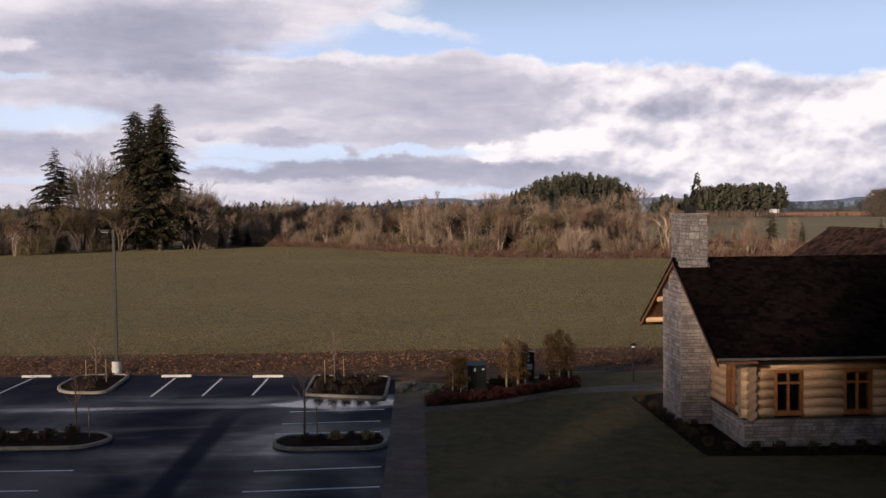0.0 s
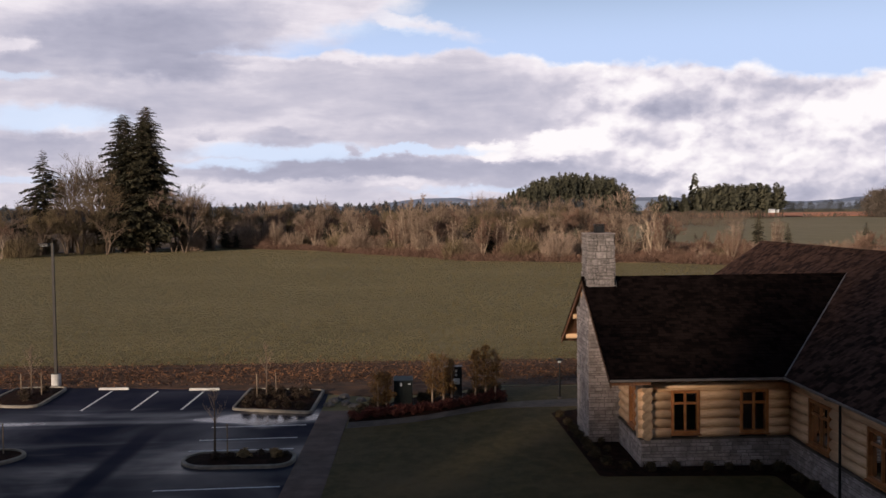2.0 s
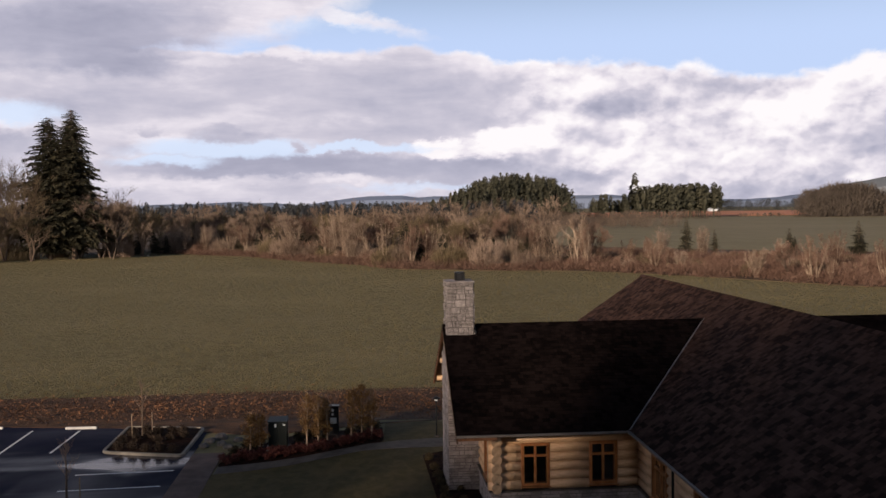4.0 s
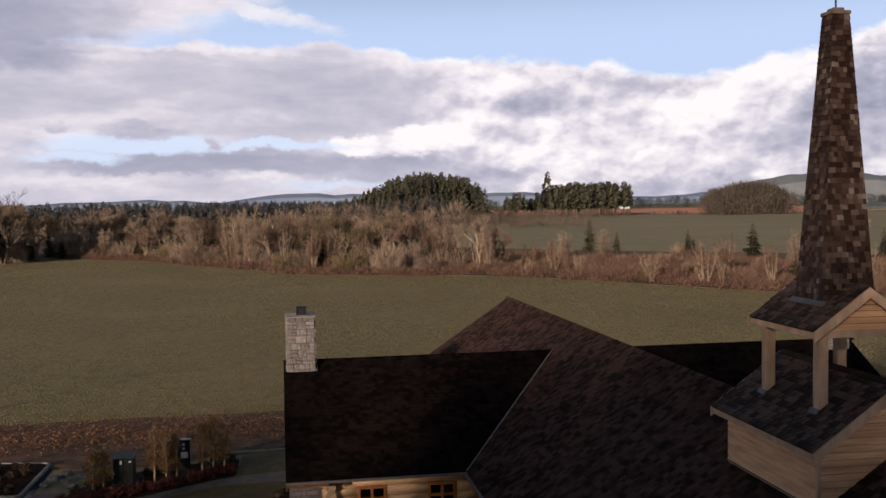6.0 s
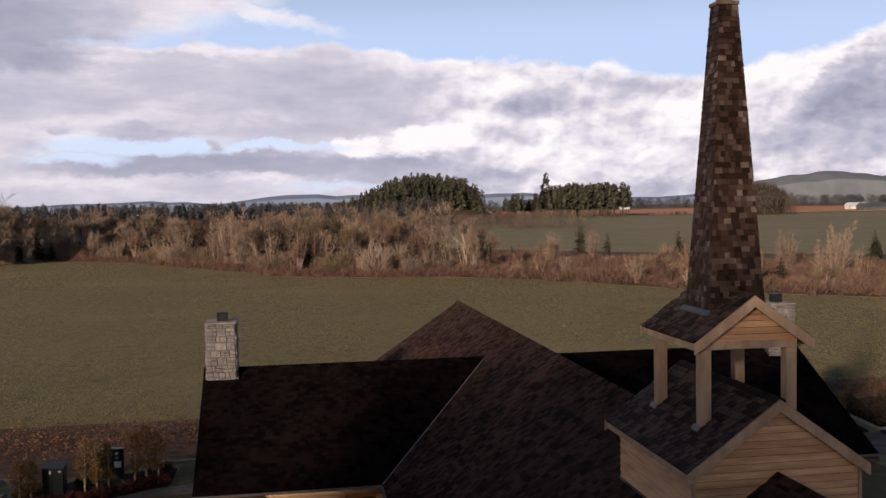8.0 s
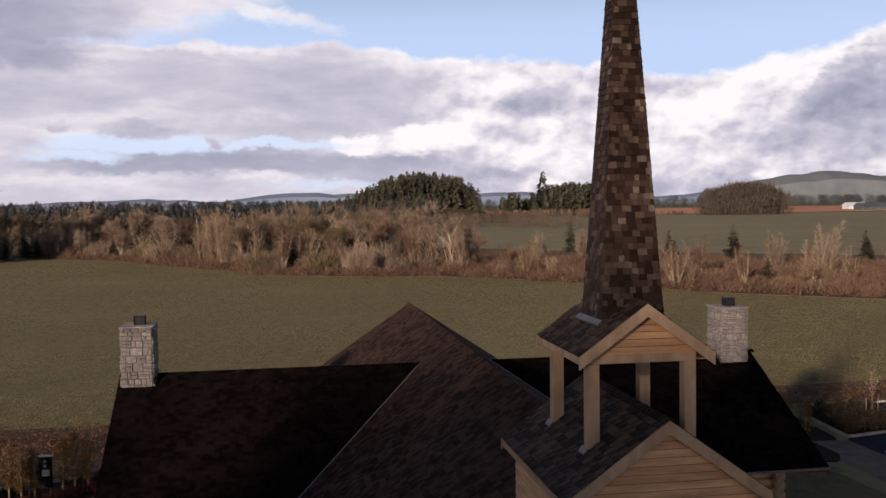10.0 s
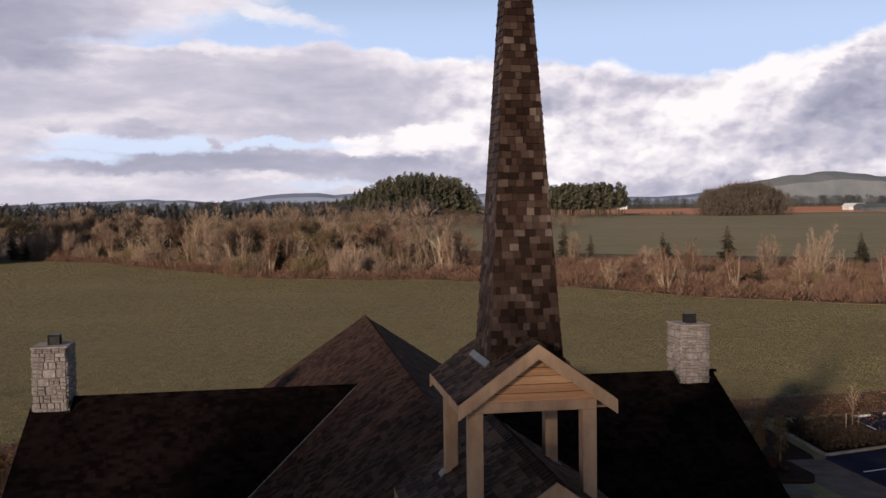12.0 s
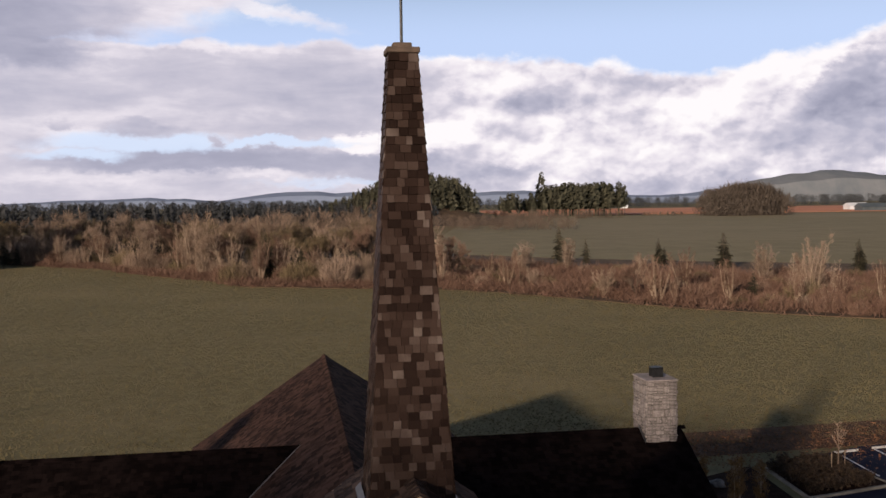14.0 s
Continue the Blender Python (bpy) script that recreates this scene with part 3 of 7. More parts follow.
def sheet(outline, dz, name, mat, label, category, kind="structure", h=lift):
    """A flat-lying surface inside an outline, dz over the ground, with a turned-down rim."""
    bm = bmesh.new()
    vs = [bm.verts.new((x, y, 0)) for x, y in outline]
    f = bm.faces.new(vs)
    if f.normal.z < 0:
        f.normal_flip()
    xs, ys = [p[0] for p in outline], [p[1] for p in outline]
    for ax, lo, hi in ((0, min(xs), max(xs)), (1, min(ys), max(ys))):
        if hi - lo > 150:
            continue
        step = max(2.0, (hi - lo) / 30)
        k = lo + step
        while k < hi:
            co = (k, 0, 0) if ax == 0 else (0, k, 0)
            bmesh.ops.bisect_plane(bm, geom=bm.verts[:] + bm.edges[:] + bm.faces[:], plane_co=co, plane_no=(1, 0, 0) if ax == 0 else (0, 1, 0))
            k += step
    edge = [e for e in bm.edges if e.is_boundary]
    for v in bm.verts:
        v.co.z = h(v.co.x, v.co.y) + dz
    out = bmesh.ops.extrude_edge_only(bm, edges=edge)["geom"]
    for v in out:
        if isinstance(v, bmesh.types.BMVert):
            v.co.z -= 0.25
    bmesh.ops.recalc_face_normals(bm, faces=bm.faces)
    me = bpy.data.meshes.new(name)
    bm.to_mesh(me)
    bm.free()
    me.materials.append(mat)
    return tagged(new(name, me), label, category, kind=kind)


# ---- ground ----
EDGE = [(-260, 150), (-130, 215), (-106, 244), (-88, 286), (-56, 298), (-36, 277), (-20, 262), (-14, 247), (9, 216), (14, 202), (36, 190), (51, 186), (65, 171), (84, 141), (100, 126), (135, 100), (220, 60)]


def edge_y(x):
    """Where the near field ends."""
    for (x0, y0), (x1, y1) in zip(EDGE, EDGE[1:]):
        if x0 <= x <= x1:
            return y0 + (y1 - y0) * (x - x0) / (x1 - x0)
    return EDGE[0][1] if x < EDGE[0][0] else EDGE[-1][1]


def axis_lines(lo, hi, step, far):
    out, k = [], lo
    while k <= hi:
        out.append(k)
        k += step
    a, d = hi, step
    while a < far:
        d *= 1.35
        a += d
        out.append(a)
    a, d = lo, step
    while a > -far:
        d *= 1.35
        a -= d
        out.insert(0, a)
    return out


def build_ground():
    xs, ys = axis_lines(-40, 90, 2.0, 4800), axis_lines(0, 130, 2.0, 4800)
    g = Geo()
    pts = [(x, y, lift(x, y)) for y in ys for x in xs]
    w = len(xs)
    g.add(pts, [(j * w + i, j * w + i + 1, (j + 1) * w + i + 1, (j + 1) * w + i) for j in range(len(ys) - 1) for i in range(w - 1)])
    whole("ground", g, FIELD, "wide olive-green winter grass field with tufts", "field", "structure", True)


build_ground()
flat = lambda x, y: 0.0
sheet([(x, y - 1.0 + 1.5 * noise.noise((x * 0.09, 0, 0))) for x, y in [(EDGE[0][0] + i * 4.0, edge_y(EDGE[0][0] + i * 4.0)) for i in range(121)]] + [(260, 150), (235, 186), (165, 218), (128, 243), (102, 266), (80, 292), (55, 340), (10, 560), (-260, 620)], 0.12, "scrub_floor", SCRUB, "brown dead bracken and brambles below the bare trees", "scrub", h=flat)
sheet([(62, 330), (84, 290), (104, 266), (130, 243), (166, 219), (240, 186), (700, 190), (900, 900), (280, 930), (150, 700), (90, 420)], 0.05, "far_pasture", FARFIELD, "flat grey-green pasture beyond the tree belt", "field", h=flat)
sheet([(255, 985), (900, 960), (1400, 1300), (1400, 1700), (330, 1600)], 0.5, "red_crop_field", REDSOIL, "far rust-red bare crop field", "field", h=flat)
LOT_FAR = [(-70, 60.2), (-24.5, 58.4), (-14.2, 58.1), (-5.6, 56.6), (-0.2, 55.6)]
sheet([(-70, -30), (-0.1, -30)] + [(-0.1, 52.0)] + LOT_FAR[::-1], 0.02, "parking_lot", ASPHALT, "wet dark asphalt car park with standing water", "car park", h=flat)
sheet([(-70, 59.9), (-24.5, 58.2), (-14.2, 57.9), (-5.6, 56.4), (-0.5, 54.8), (3.0, 53.5), (10.0, 54.5), (16, 55.5), (30, 60), (45, 63), (70, 64), (120, 64), (120, 71), (70, 70), (46, 69), (30, 66.4), (4, 66.9), (-12, 66.5), (-28, 67.1), (-70, 68)], 0.03, "leaf_litter", LITTER, "strip of russet fallen leaves and rough brown grass", "leaf litter", kind="stuff")
sheet([(1.5, -30), (60, -30), (48, 20), (47, 47), (13.6, 48.2), (8.9, 48.05), (5.3, 46.6), (1.5, 45.6)], 0.035, "lawn", LAWN, "close-mown dark green lawn round the church", "lawn")
sheet([(9.9, 49.6), (14.2, 50.3), (16.5, 50.6), (16.5, 54.5), (10.2, 54.3)], 0.035, "lawn", LAWN, "small mown lawn strip beyond the path", "lawn")


# ---- car park ----
def flat_bar(name, a, b, w, z, mat, label, parent=None, h=0.004):
    a, b = Vector((*a, 0)), Vector((*b, 0))
    d = (b - a).normalized()
    s = Vector((-d.y, d.x, 0)) * w / 2
    low, up = Vector((0, 0, z)), Vector((0, 0, z + h))
    g = Geo().hexa([a - s + low, b - s + low, b + s + low, a + s + low, a - s + up, b - s + up, b + s + up, a + s + up])
    return whole(name, g, mat, label, "marking", "structure")


for a, b in (((-13.33, 51.0), (-13.48, 56.8)), ((-10.55, 50.95), (-10.61, 56.45)), ((-7.83, 50.9), (-7.80, 56.1)), ((-22.2, 51.7), (-22.3, 57.4)), ((-25.0, 51.8), (-25.1, 57.6)), ((-27.8, 51.9), (-27.9, 57.8)),
             ((-5.12, 35.45), (-0.25, 35.75)), ((-5.07, 32.75), (-0.22, 33.06)), ((-5.1, 30.1), (-0.2, 30.4)), ((-5.2, 27.4), (-0.2, 27.7)), ((-5.2, 43.65), (-0.6, 43.93)), ((-5.2, 46.35), (-0.5, 46.6)), ((-5.2, 41.6), (-0.5, 41.75)),
             ((-17.1, 36.15), (-12.2, 36.08)), ((-17.2, 33.45), (-12.5, 33.4)), ((-22.0, 36.2), (-17.3, 36.15)), ((-22.0, 33.5), (-17.3, 33.45))):
    flat_bar("stall_line", a, b, 0.13, 0.021, PAINT, "white painted parking stall line")


def wheel_stop(x, y, turn=0.0):
    g = Geo().hexa([(-0.92, -0.09, 0), (0.92, -0.09, 0), (0.92, 0.09, 0), (-0.92, 0.09, 0), (-0.90, -0.05, 0.13), (0.90, -0.05, 0.13), (0.90, 0.05, 0.13), (-0.90, 0.05, 0.13)])
    ob = whole("wheel_stop", g, WHITE, "pale concrete wheel stop at the stall head", "wheel stop", group="wheel stops")
    ob.matrix_basis = pose(x, y, 0.02, 0, 0, turn)


for x, y in ((-13.5, 57.25), (-7.85, 56.6), (-22.2, 57.95), (-27.9, 58.4)):
    wheel_stop(x, y, -2.5)


def leaves(g, at, rad, n, size, r, squash=1.0, shell=0.55):
    """n small leaf triangles in a rounded cloud."""
    for _ in range(n):
        d = Vector((r.gauss(0, 1), r.gauss(0, 1), r.gauss(0, 1))).normalized()
        q = rad * (shell + (1 - shell) * r.random() ** 0.6) * (0.82 + 0.36 * noise.noise(d * 1.7 + Vector(at)))
        p = Vector(at) + Vector((d.x * q, d.y * q, d.z * q * squash))
        s = size * r.uniform(0.6, 1.4)
        a = Vector((r.uniform(-1, 1), r.uniform(-1, 1), r.uniform(-1, 1))) * s
        b = Vector((r.uniform(-1, 1), r.uniform(-1, 1), r.uniform(-1, 1))) * s
        g.add([p, p + a, p + b], [(0, 1, 2)])


def shrub_mesh(rad, mat, seed, n=420, size=0.09):
    r = random.Random(seed)
    g = Geo()
    leaves(g, (0, 0, rad * 0.78), rad, n, size, r, 0.85, 0.35)
    for _ in range(7):
        a = r.uniform(0, 6.28)
        g.tube((0, 0, 0), (math.cos(a) * rad * 0.6, math.sin(a) * rad * 0.6, rad * 0.9), 0.014, 0.006, 3, False)
    return g.mesh("shrub", mat)


SHRUB_GREEN = [shrub_mesh(0.34, GREENLEAF, 11 + i) for i in range(3)]
SHRUB_RED = [shrub_mesh(0.42, REDLEAF, 31 + i) for i in range(3)]
SHRUB_BROWN = [shrub_mesh(0.36, BROWNLEAF, 71 + i, 360, 0.10) for i in range(3)]
SHRUB_DRY = [shrub_mesh(0.36, DRYLEAF, 51 + i, 420, 0.13) for i in range(2)]


def put_shrub(meshes, x, y, z, s, label, group):
    ob = new("shrub", rng.choice(meshes))
    ob.matrix_basis = pose(x, y, z, 0, 0, rng.uniform(0, 360)) @ Matrix.Diagonal((s, s, s * rng.uniform(0.85, 1.1), 1))
    return tagged(ob, label, "shrub", group)


def sapling(x, y, z, h, leafy, stakes, label, seed):
    """A young street tree: stem, limbs, twigs or leaves, and its stakes."""
    r = random.Random(seed)
    top = thing("young_tree", label, "tree", (x, y, z), "young planted trees")
    stem, crown = Geo(), Geo()
    stem.tube((0, 0, -0.1), (0.03, 0.02, h * 0.55), 0.06, 0.04, 7)
    stem.tube((0.03, 0.02, h * 0.55), (0.0, 0.04, h), 0.04, 0.008, 6)
    for i in range(16 if not leafy else 22):
        zz = h * r.uniform(0.46 if leafy else 0.38, 0.95)
        a, l = r.uniform(0, 6.28), (h - zz) * 0.5 + 0.18
        p0 = Vector((0.02, 0.02, zz))
        p1 = p0 + Vector((math.cos(a) * l * (0.4 if leafy else 0.55), math.sin(a) * l * (0.4 if leafy else 0.55), l * 0.8))
        crown.tube(p0, p1, 0.013, 0.004, 4, False)
        for _ in range(5):
            q = p0.lerp(p1, r.uniform(0.3, 1.0))
            e = q + Vector((r.uniform(-0.25, 0.25), r.uniform(-0.25, 0.25), r.uniform(0.1, 0.35)))
            crown.tube(q, e, 0.006, 0.002, 3, False)
    part("stem", stem, PALE if leafy else BARK, top)
    part("crown", crown, TWIG, top)
    if leafy:
        lf = Geo()
        for _ in range(50):
            zz = h * r.uniform(0.30, 0.99)
            w = 0.08 + 0.40 * math.sin(math.pi * min(1, max(0, (zz / h - 0.22) / 0.82))) ** 0.8
            a = r.uniform(0, 6.28)
            leaves(lf, (math.cos(a) * w * r.random() * 0.9, math.sin(a) * w * r.random() * 0.9, zz), 0.24, 34, 0.075, r, 1.0, 0.1)
        part("foliage", lf, GOLD, top, "golden-brown clinging leaves")
    for k in range(stakes):
        a = k * math.pi + 0.3
        sx, sy = 0.55 * math.cos(a), 0.55 * math.sin(a)
        part("stake", Geo().tube((sx, sy, -0.1), (sx, sy, 1.35), 0.035, 0.032, 6), STAKE, top)
    return top


def island(pts, r, shrubs, label):
    """A kerbed planting bed: kerb ring, soil and its shrubs."""
    out = smooth_outline(pts, r)
    c = Vector((sum(p[0] for p in out) / len(out), sum(p[1] for p in out) / len(out)))
    n = len(out)
    area = sum(out[i - 1][0] * out[i][1] - out[i][0] * out[i - 1][1] for i in range(n))
    inner = []
    for i in range(n):
        d = (Vector(out[(i + 1) % n]) - Vector(out[i - 1])).normalized()
        s = Vector((-d.y, d.x)) * (1 if area > 0 else -1)
        inner.append(Vector(out[i]) + s * 0.16)
    g = Geo()
    for i in range(n):
        j = (i + 1) % n
        a, b, e, f = Vector(out[i]), Vector(out[j]), inner[i], inner[j]
        ai, bi = a.lerp(e, 0.15), b.lerp(f, 0.15)
        g.add([(*a, 0), (*b, 0), (*a, 0.14), (*b, 0.14), (*ai, 0.165), (*bi, 0.165), (*e, 0.165), (*f, 0.165), (*e, 0.0), (*f, 0.0)], [(0, 1, 3, 2), (2, 3, 5, 4), (4, 5, 7, 6), (6, 7, 9, 8)])
    top = thing("planting_island", label, "planting bed", kind="structure")
    part("kerb", g, KERB, top, "pale cast concrete kerb")
    s = Geo()
    s.add([(*c, 0.24)] + [(*p, 0.10) for p in inner], [(0, 1 + i, 1 + (i + 1) % n) for i in range(n)])
    part("soil", s, MULCH, top, "dark bark mulch")
    for meshes, x, y, sc in shrubs:
        put_shrub(meshes, x, y, 0.12, sc, "round low shrub in a mulched island" if meshes is not SHRUB_DRY else "dry tan ornamental grass clump in a mulched island", "island shrubs")


island([(-18.6, 52.2), (-16.0, 51.9), (-16.4, 58.0), (-19.7, 58.0), (-19.6, 54.0)], 1.0, [(SHRUB_BROWN, -17.3, 53.4, 1.0), (SHRUB_BROWN, -17.9, 54.6, 1.0), (SHRUB_BROWN, -17.2, 56.0, 0.9)], "kerbed bed with a young staked tree and low shrubs")
island([(-5.05, 50.4), (-0.5, 49.1), (-0.4, 55.6), (-5.1, 56.5)], 0.5, [(SHRUB_BROWN, -4.2 + 0.75 * i, 50.7 + 0.15 * (i % 2) - 0.2 * i, 0.95) for i in range(5)] + [(SHRUB_BROWN, -4.3 + 0.62 * i, 52.0 + 0.5 * (i % 3), 0.9) for i in range(6)] + [(SHRUB_BROWN, -4.2 + 0.7 * i, 53.9 + 0.4 * (i % 2), 1.0) for i in range(5)], "kerbed bed with round shrubs beside the stalls")
island([(-5.2, 39.6), (-4.4, 38.45), (-0.12, 38.4), (-0.15, 41.0), (-4.7, 41.0)], 1.1, [(SHRUB_DRY, -2.35, 39.7, 0.75), (SHRUB_DRY, -1.0, 39.8, 0.85), (SHRUB_BROWN, -3.6, 39.6, 0.7), (SHRUB_BROWN, -3.0, 39.9, 0.6), (SHRUB_BROWN, -1.7, 40.1, 0.6), (SHRUB_BROWN, -0.6, 40.0, 0.5)], "kerbed bed with a thin tree and dry grasses")
island([(-24.0, 39.6), (-12.9, 39.4), (-12.1, 41.0), (-12.9, 42.2), (-24.0, 43.1)], 1.2, [(SHRUB_BROWN, -16.9 + 1.0 * i, 40.6 + 0.15 * (i % 2), 1.1) for i in range(4)], "long kerbed bed with shrubs and a thin tree")
island([(-1.0, 22.5), (-5.0, 22.6), (-5.0, 25.0), (-1.0, 25.0)], 1.0, [], "kerbed bed with mulch")
sapling(-3.75, 40.3, 0.15, 2.9, False, 1, "thin bare young tree on a kerbed island", 3)
sapling(-13.9, 41.2, 0.15, 2.9, False, 1, "thin bare young tree on a kerbed island", 4)
sapling(-17.6, 55.0, 0.15, 3.0, False, 2, "bare young tree between stakes near the lamp post", 5)
sapling(-3.6, 53.6, 0.15, 3.1, False, 2, "bare young tree between two stakes in a shrub bed", 6)


def lamp_post(x, y):
    top = thing("street_lamp", "tall dark lamp post on a white concrete base", "street lamp", (x, y, 0.0))
    part("base", Geo().tube((0, 0, 0), (0, 0, 0.78), 0.30, 0.29, 20), WHITE, top, "white painted round concrete base")
    part("base_plate", Geo().bevelbox(-0.2, 0.2, -0.2, 0.2, 0.78, 0.81, 0.01), BLACK, top)
    part("pole", Geo().hexa([(-0.09, -0.09, 0.8), (0.09, -0.09, 0.8), (0.09, 0.09, 0.8), (-0.09, 0.09, 0.8), (-0.07, -0.07, 9.0), (0.07, -0.07, 9.0), (0.07, 0.07, 9.0), (-0.07, 0.07, 9.0)]), POLE, top)
    part("arm", Geo().bevelbox(-0.25, 0.05, -0.04, 0.04, 8.86, 8.96, 0.01), POLE, top)
    head = part("lamp_head", Geo().bevelbox(-0.75, -0.2, -0.2, 0.2, 8.84, 9.0, 0.03), POLE, top, "flat shoebox lamp head")
    part("lens", Geo().box(-0.70, -0.25, -0.16, 0.16, 8.825, 8.838), PLATE, head)
    for sx in (-1, 1):
        for sy in (-1, 1):
            part("bolt", Geo().tube((sx * 0.15, sy * 0.15, 0.81), (sx * 0.15, sy * 0.15, 0.86), 0.018, 0.018, 6), BLACK, top)


lamp_post(-17.62, 58.9)


# ---- paths ----
def paving_strip(name, rails, label, mat=PAVING, gap=0.012, z=0.05, h=lift):
    """A path of slabs: rails are pairs of points across it, from slab to slab."""
    top = thing(name, label, "pavement", kind="structure")
    for (a, b), (c, d) in zip(rails, rails[1:]):
        a, b, c, d = (Vector(p) for p in (a, b, c, d))
        m = (a + b + c + d) / 4
        q = [p + (m - p).normalized() * gap for p in (a, b, d, c)]
        g = Geo().hexa([(*p, h(*p) - 0.1) for p in q] + [(*p, h(*p) + z) for p in q])
        part("slab", g, mat, top)


paving_strip("sidewalk", [((-0.10, y), (1.52, y)) for y in [-20 + 1.55 * i for i in range(46)]], "wet grey-brown slab footpath beside the car park")
near = [(1.6, 45.55), (5.33, 46.56), (8.9, 48.05), (13.64, 48.1), (15.4, 48.2)]
far_rail = [(1.6, 46.9), (5.6, 47.95), (9.2, 49.4), (14.06, 50.2), (15.4, 50.3)]
rails = []
for (a, b), (c, d) in zip(zip(near, far_rail), zip(near[1:], far_rail[1:])):
    for k in range(3):
        t = k / 3
        rails.append((tuple(Vector(a).lerp(Vector(c), t)), tuple(Vector(b).lerp(Vector(d), t))))
rails.append((near[-1], far_rail[-1]))
paving_strip("garden_path", rails, "pale concrete path curving to the church", CONCRETE)

# ---- church ----
X0, RIDGE = 25.98, 8.67
PITCH, WPITCH = 0.671, 0.55
WING_Y, WING_Z = 41.0, 7.69
church = thing("church", "log church with grey stone base, dark shake roofs and shingled steeple", "church")


def shake(g, o, u, v, n, w, l, th, r):
    """One wedge-shaped shake: thick at its lower edge."""
    k = r.uniform(0.7, 1.35) * th
    a, b = o, o + u * w
    c, d = b + v * l, a + v * l
    lift_ = n * 0.004
    g.add([a + lift_, b + lift_, c, d, a + n * k, b + n * k, c + n * 0.006, d + n * 0.006], [(4, 5, 6, 7), (0, 1, 5, 4), (1, 2, 6, 5), (3, 0, 4, 7)])


def slope_frame(eave0, eave1, ridge0):
    o = Vector(eave0)
    u = (Vector(eave1) - o)
    w = u.length
    u.normalize()
    v = (Vector(ridge0) - o)
    l = v.length
    v.normalize()
    n = u.cross(v).normalized()
    return o, u, v, (n if n.z > 0 else -n), w, l


def shakes(eave0, eave1, ridge0, course=0.21, width=0.24, th=0.02, seed=1, skip=None):
    o, u, v, n, w, l = slope_frame(eave0, eave1, ridge0)
    r = random.Random(seed)
    g = Geo()
    rows = int(l / course)
    for j in range(rows):
        s = -r.random() * width
        while s < w:
            ww = width * r.uniform(0.55, 1.35)
            a, b = max(s, 0), min(s + ww - 0.006, w)
            if b - a > 0.03:
                p = o + u * a + v * (j * course + r.uniform(-0.02, 0.0))
                if skip is None or not skip(p):
                    shake(g, p, u, v, n, b - a, course * 1.35, th, r)
            s += ww
    return g


def deck(eave0, eave1, ridge1, ridge0, th=0.14):
    a, b, c, d = (Vector(p) for p in (eave0, eave1, ridge1, ridge0))
    n = (b - a).cross(d - a).normalized()
    n = n if n.z > 0 else -n
    t = n * th
    return Geo().hexa([a - t, b - t, c - t, d - t, a, b, c, d])


SHAKE_UNIT = Geo().add([(0, 0, 0.004), (1, 0, 0.004), (1, 1.35, 0), (0, 1.35, 0), (0, 0, 1), (1, 0, 1), (1, 1.35, 0.25), (0, 1.35, 0.25)], [(4, 5, 6, 7), (0, 1, 5, 4), (1, 2, 6, 5), (3, 0, 4, 7)]).mesh("shake", SHAKEP)


def shake_parts(parent, eave0, eave1, ridge0, course, width, th, seed):
    """The same, each shake an object of its own on one shared mesh."""
    o, u, v, n, w, l = slope_frame(eave0, eave1, ridge0)
    r = random.Random(seed)
    for j in range(int(l / course)):
        s = -r.random() * width
        while s < w:
            ww = width * r.uniform(0.6, 1.4)
            a, b = max(s, 0), min(s + ww - 0.008, w)
            if b - a > 0.03:
                p = o + u * a + v * (j * course + r.uniform(-0.015, 0))
                m = Matrix((u * (b - a), v * course, n * th * r.uniform(0.7, 1.4))).transposed().to_4x4()
                ob = new("shake", SHAKE_UNIT)
                ob.parent = parent
                ob.matrix_basis = Matrix.Translation(p) @ m
            s += ww


def gutter(parent, a, b, out):
    a, b, out = Vector(a), Vector(b), Vector(out) * 0.09
    dn = Vector((0, 0, -0.08))
    part("gutter", Geo().hexa([a + dn, b + dn, b + dn + out, a + dn + out, a, b, b + out, a + out]), GUTTER, parent, "thin metal eaves gutter")


# main roof, ridge along y
MY0, MY1, MEL, MER, MEZ = 13.5, 55.6, 19.30, 32.66, 4.19
nave = part("main_roof", deck((MEL, MY0, MEZ), (MEL, MY1, MEZ), (X0, MY1, RIDGE), (X0, MY0, RIDGE)), SHAKE, church, "steep dark brown shake roof")
part("roof_deck", deck((MER, MY0, MEZ), (MER, MY1, MEZ), (X0, MY1, RIDGE), (X0, MY0, RIDGE)), SHAKE, nave)
wing_z = lambda y: WING_Z - abs(y - WING_Y) * WPITCH
under_wing = lambda p: (p.y > 34.6 and p.y < 47.4 and wing_z(p.y) > p.z + 0.08)
part("shake_field", shakes((MEL, MY0, MEZ + 0.005), (MEL, MY1, MEZ + 0.005), (X0, MY0, RIDGE + 0.005), seed=2, skip=under_wing), SHAKE, nave, kind="stuff")
part("shake_field", shakes((MER, MY0, MEZ + 0.005), (MER, MY1, MEZ + 0.005), (X0, MY0, RIDGE + 0.005), seed=3, skip=under_wing), SHAKE, nave, kind="stuff")
ridge = Geo()
y = MY0
while y < MY1:
    for s in (-1, 1):
        ridge.hexa([(X0, y, RIDGE + 0.02), (X0, y + 0.3, RIDGE + 0.01), (X0 + s * 0.16, y + 0.3, RIDGE - 0.10), (X0 + s * 0.16, y, RIDGE - 0.09), (X0, y, RIDGE + 0.05), (X0, y + 0.3, RIDGE + 0.035), (X0 + s * 0.17, y + 0.3, RIDGE - 0.075), (X0 + s * 0.17, y, RIDGE - 0.06)])
    y += 0.22
part("ridge_cap", ridge, SHAKE, nave)

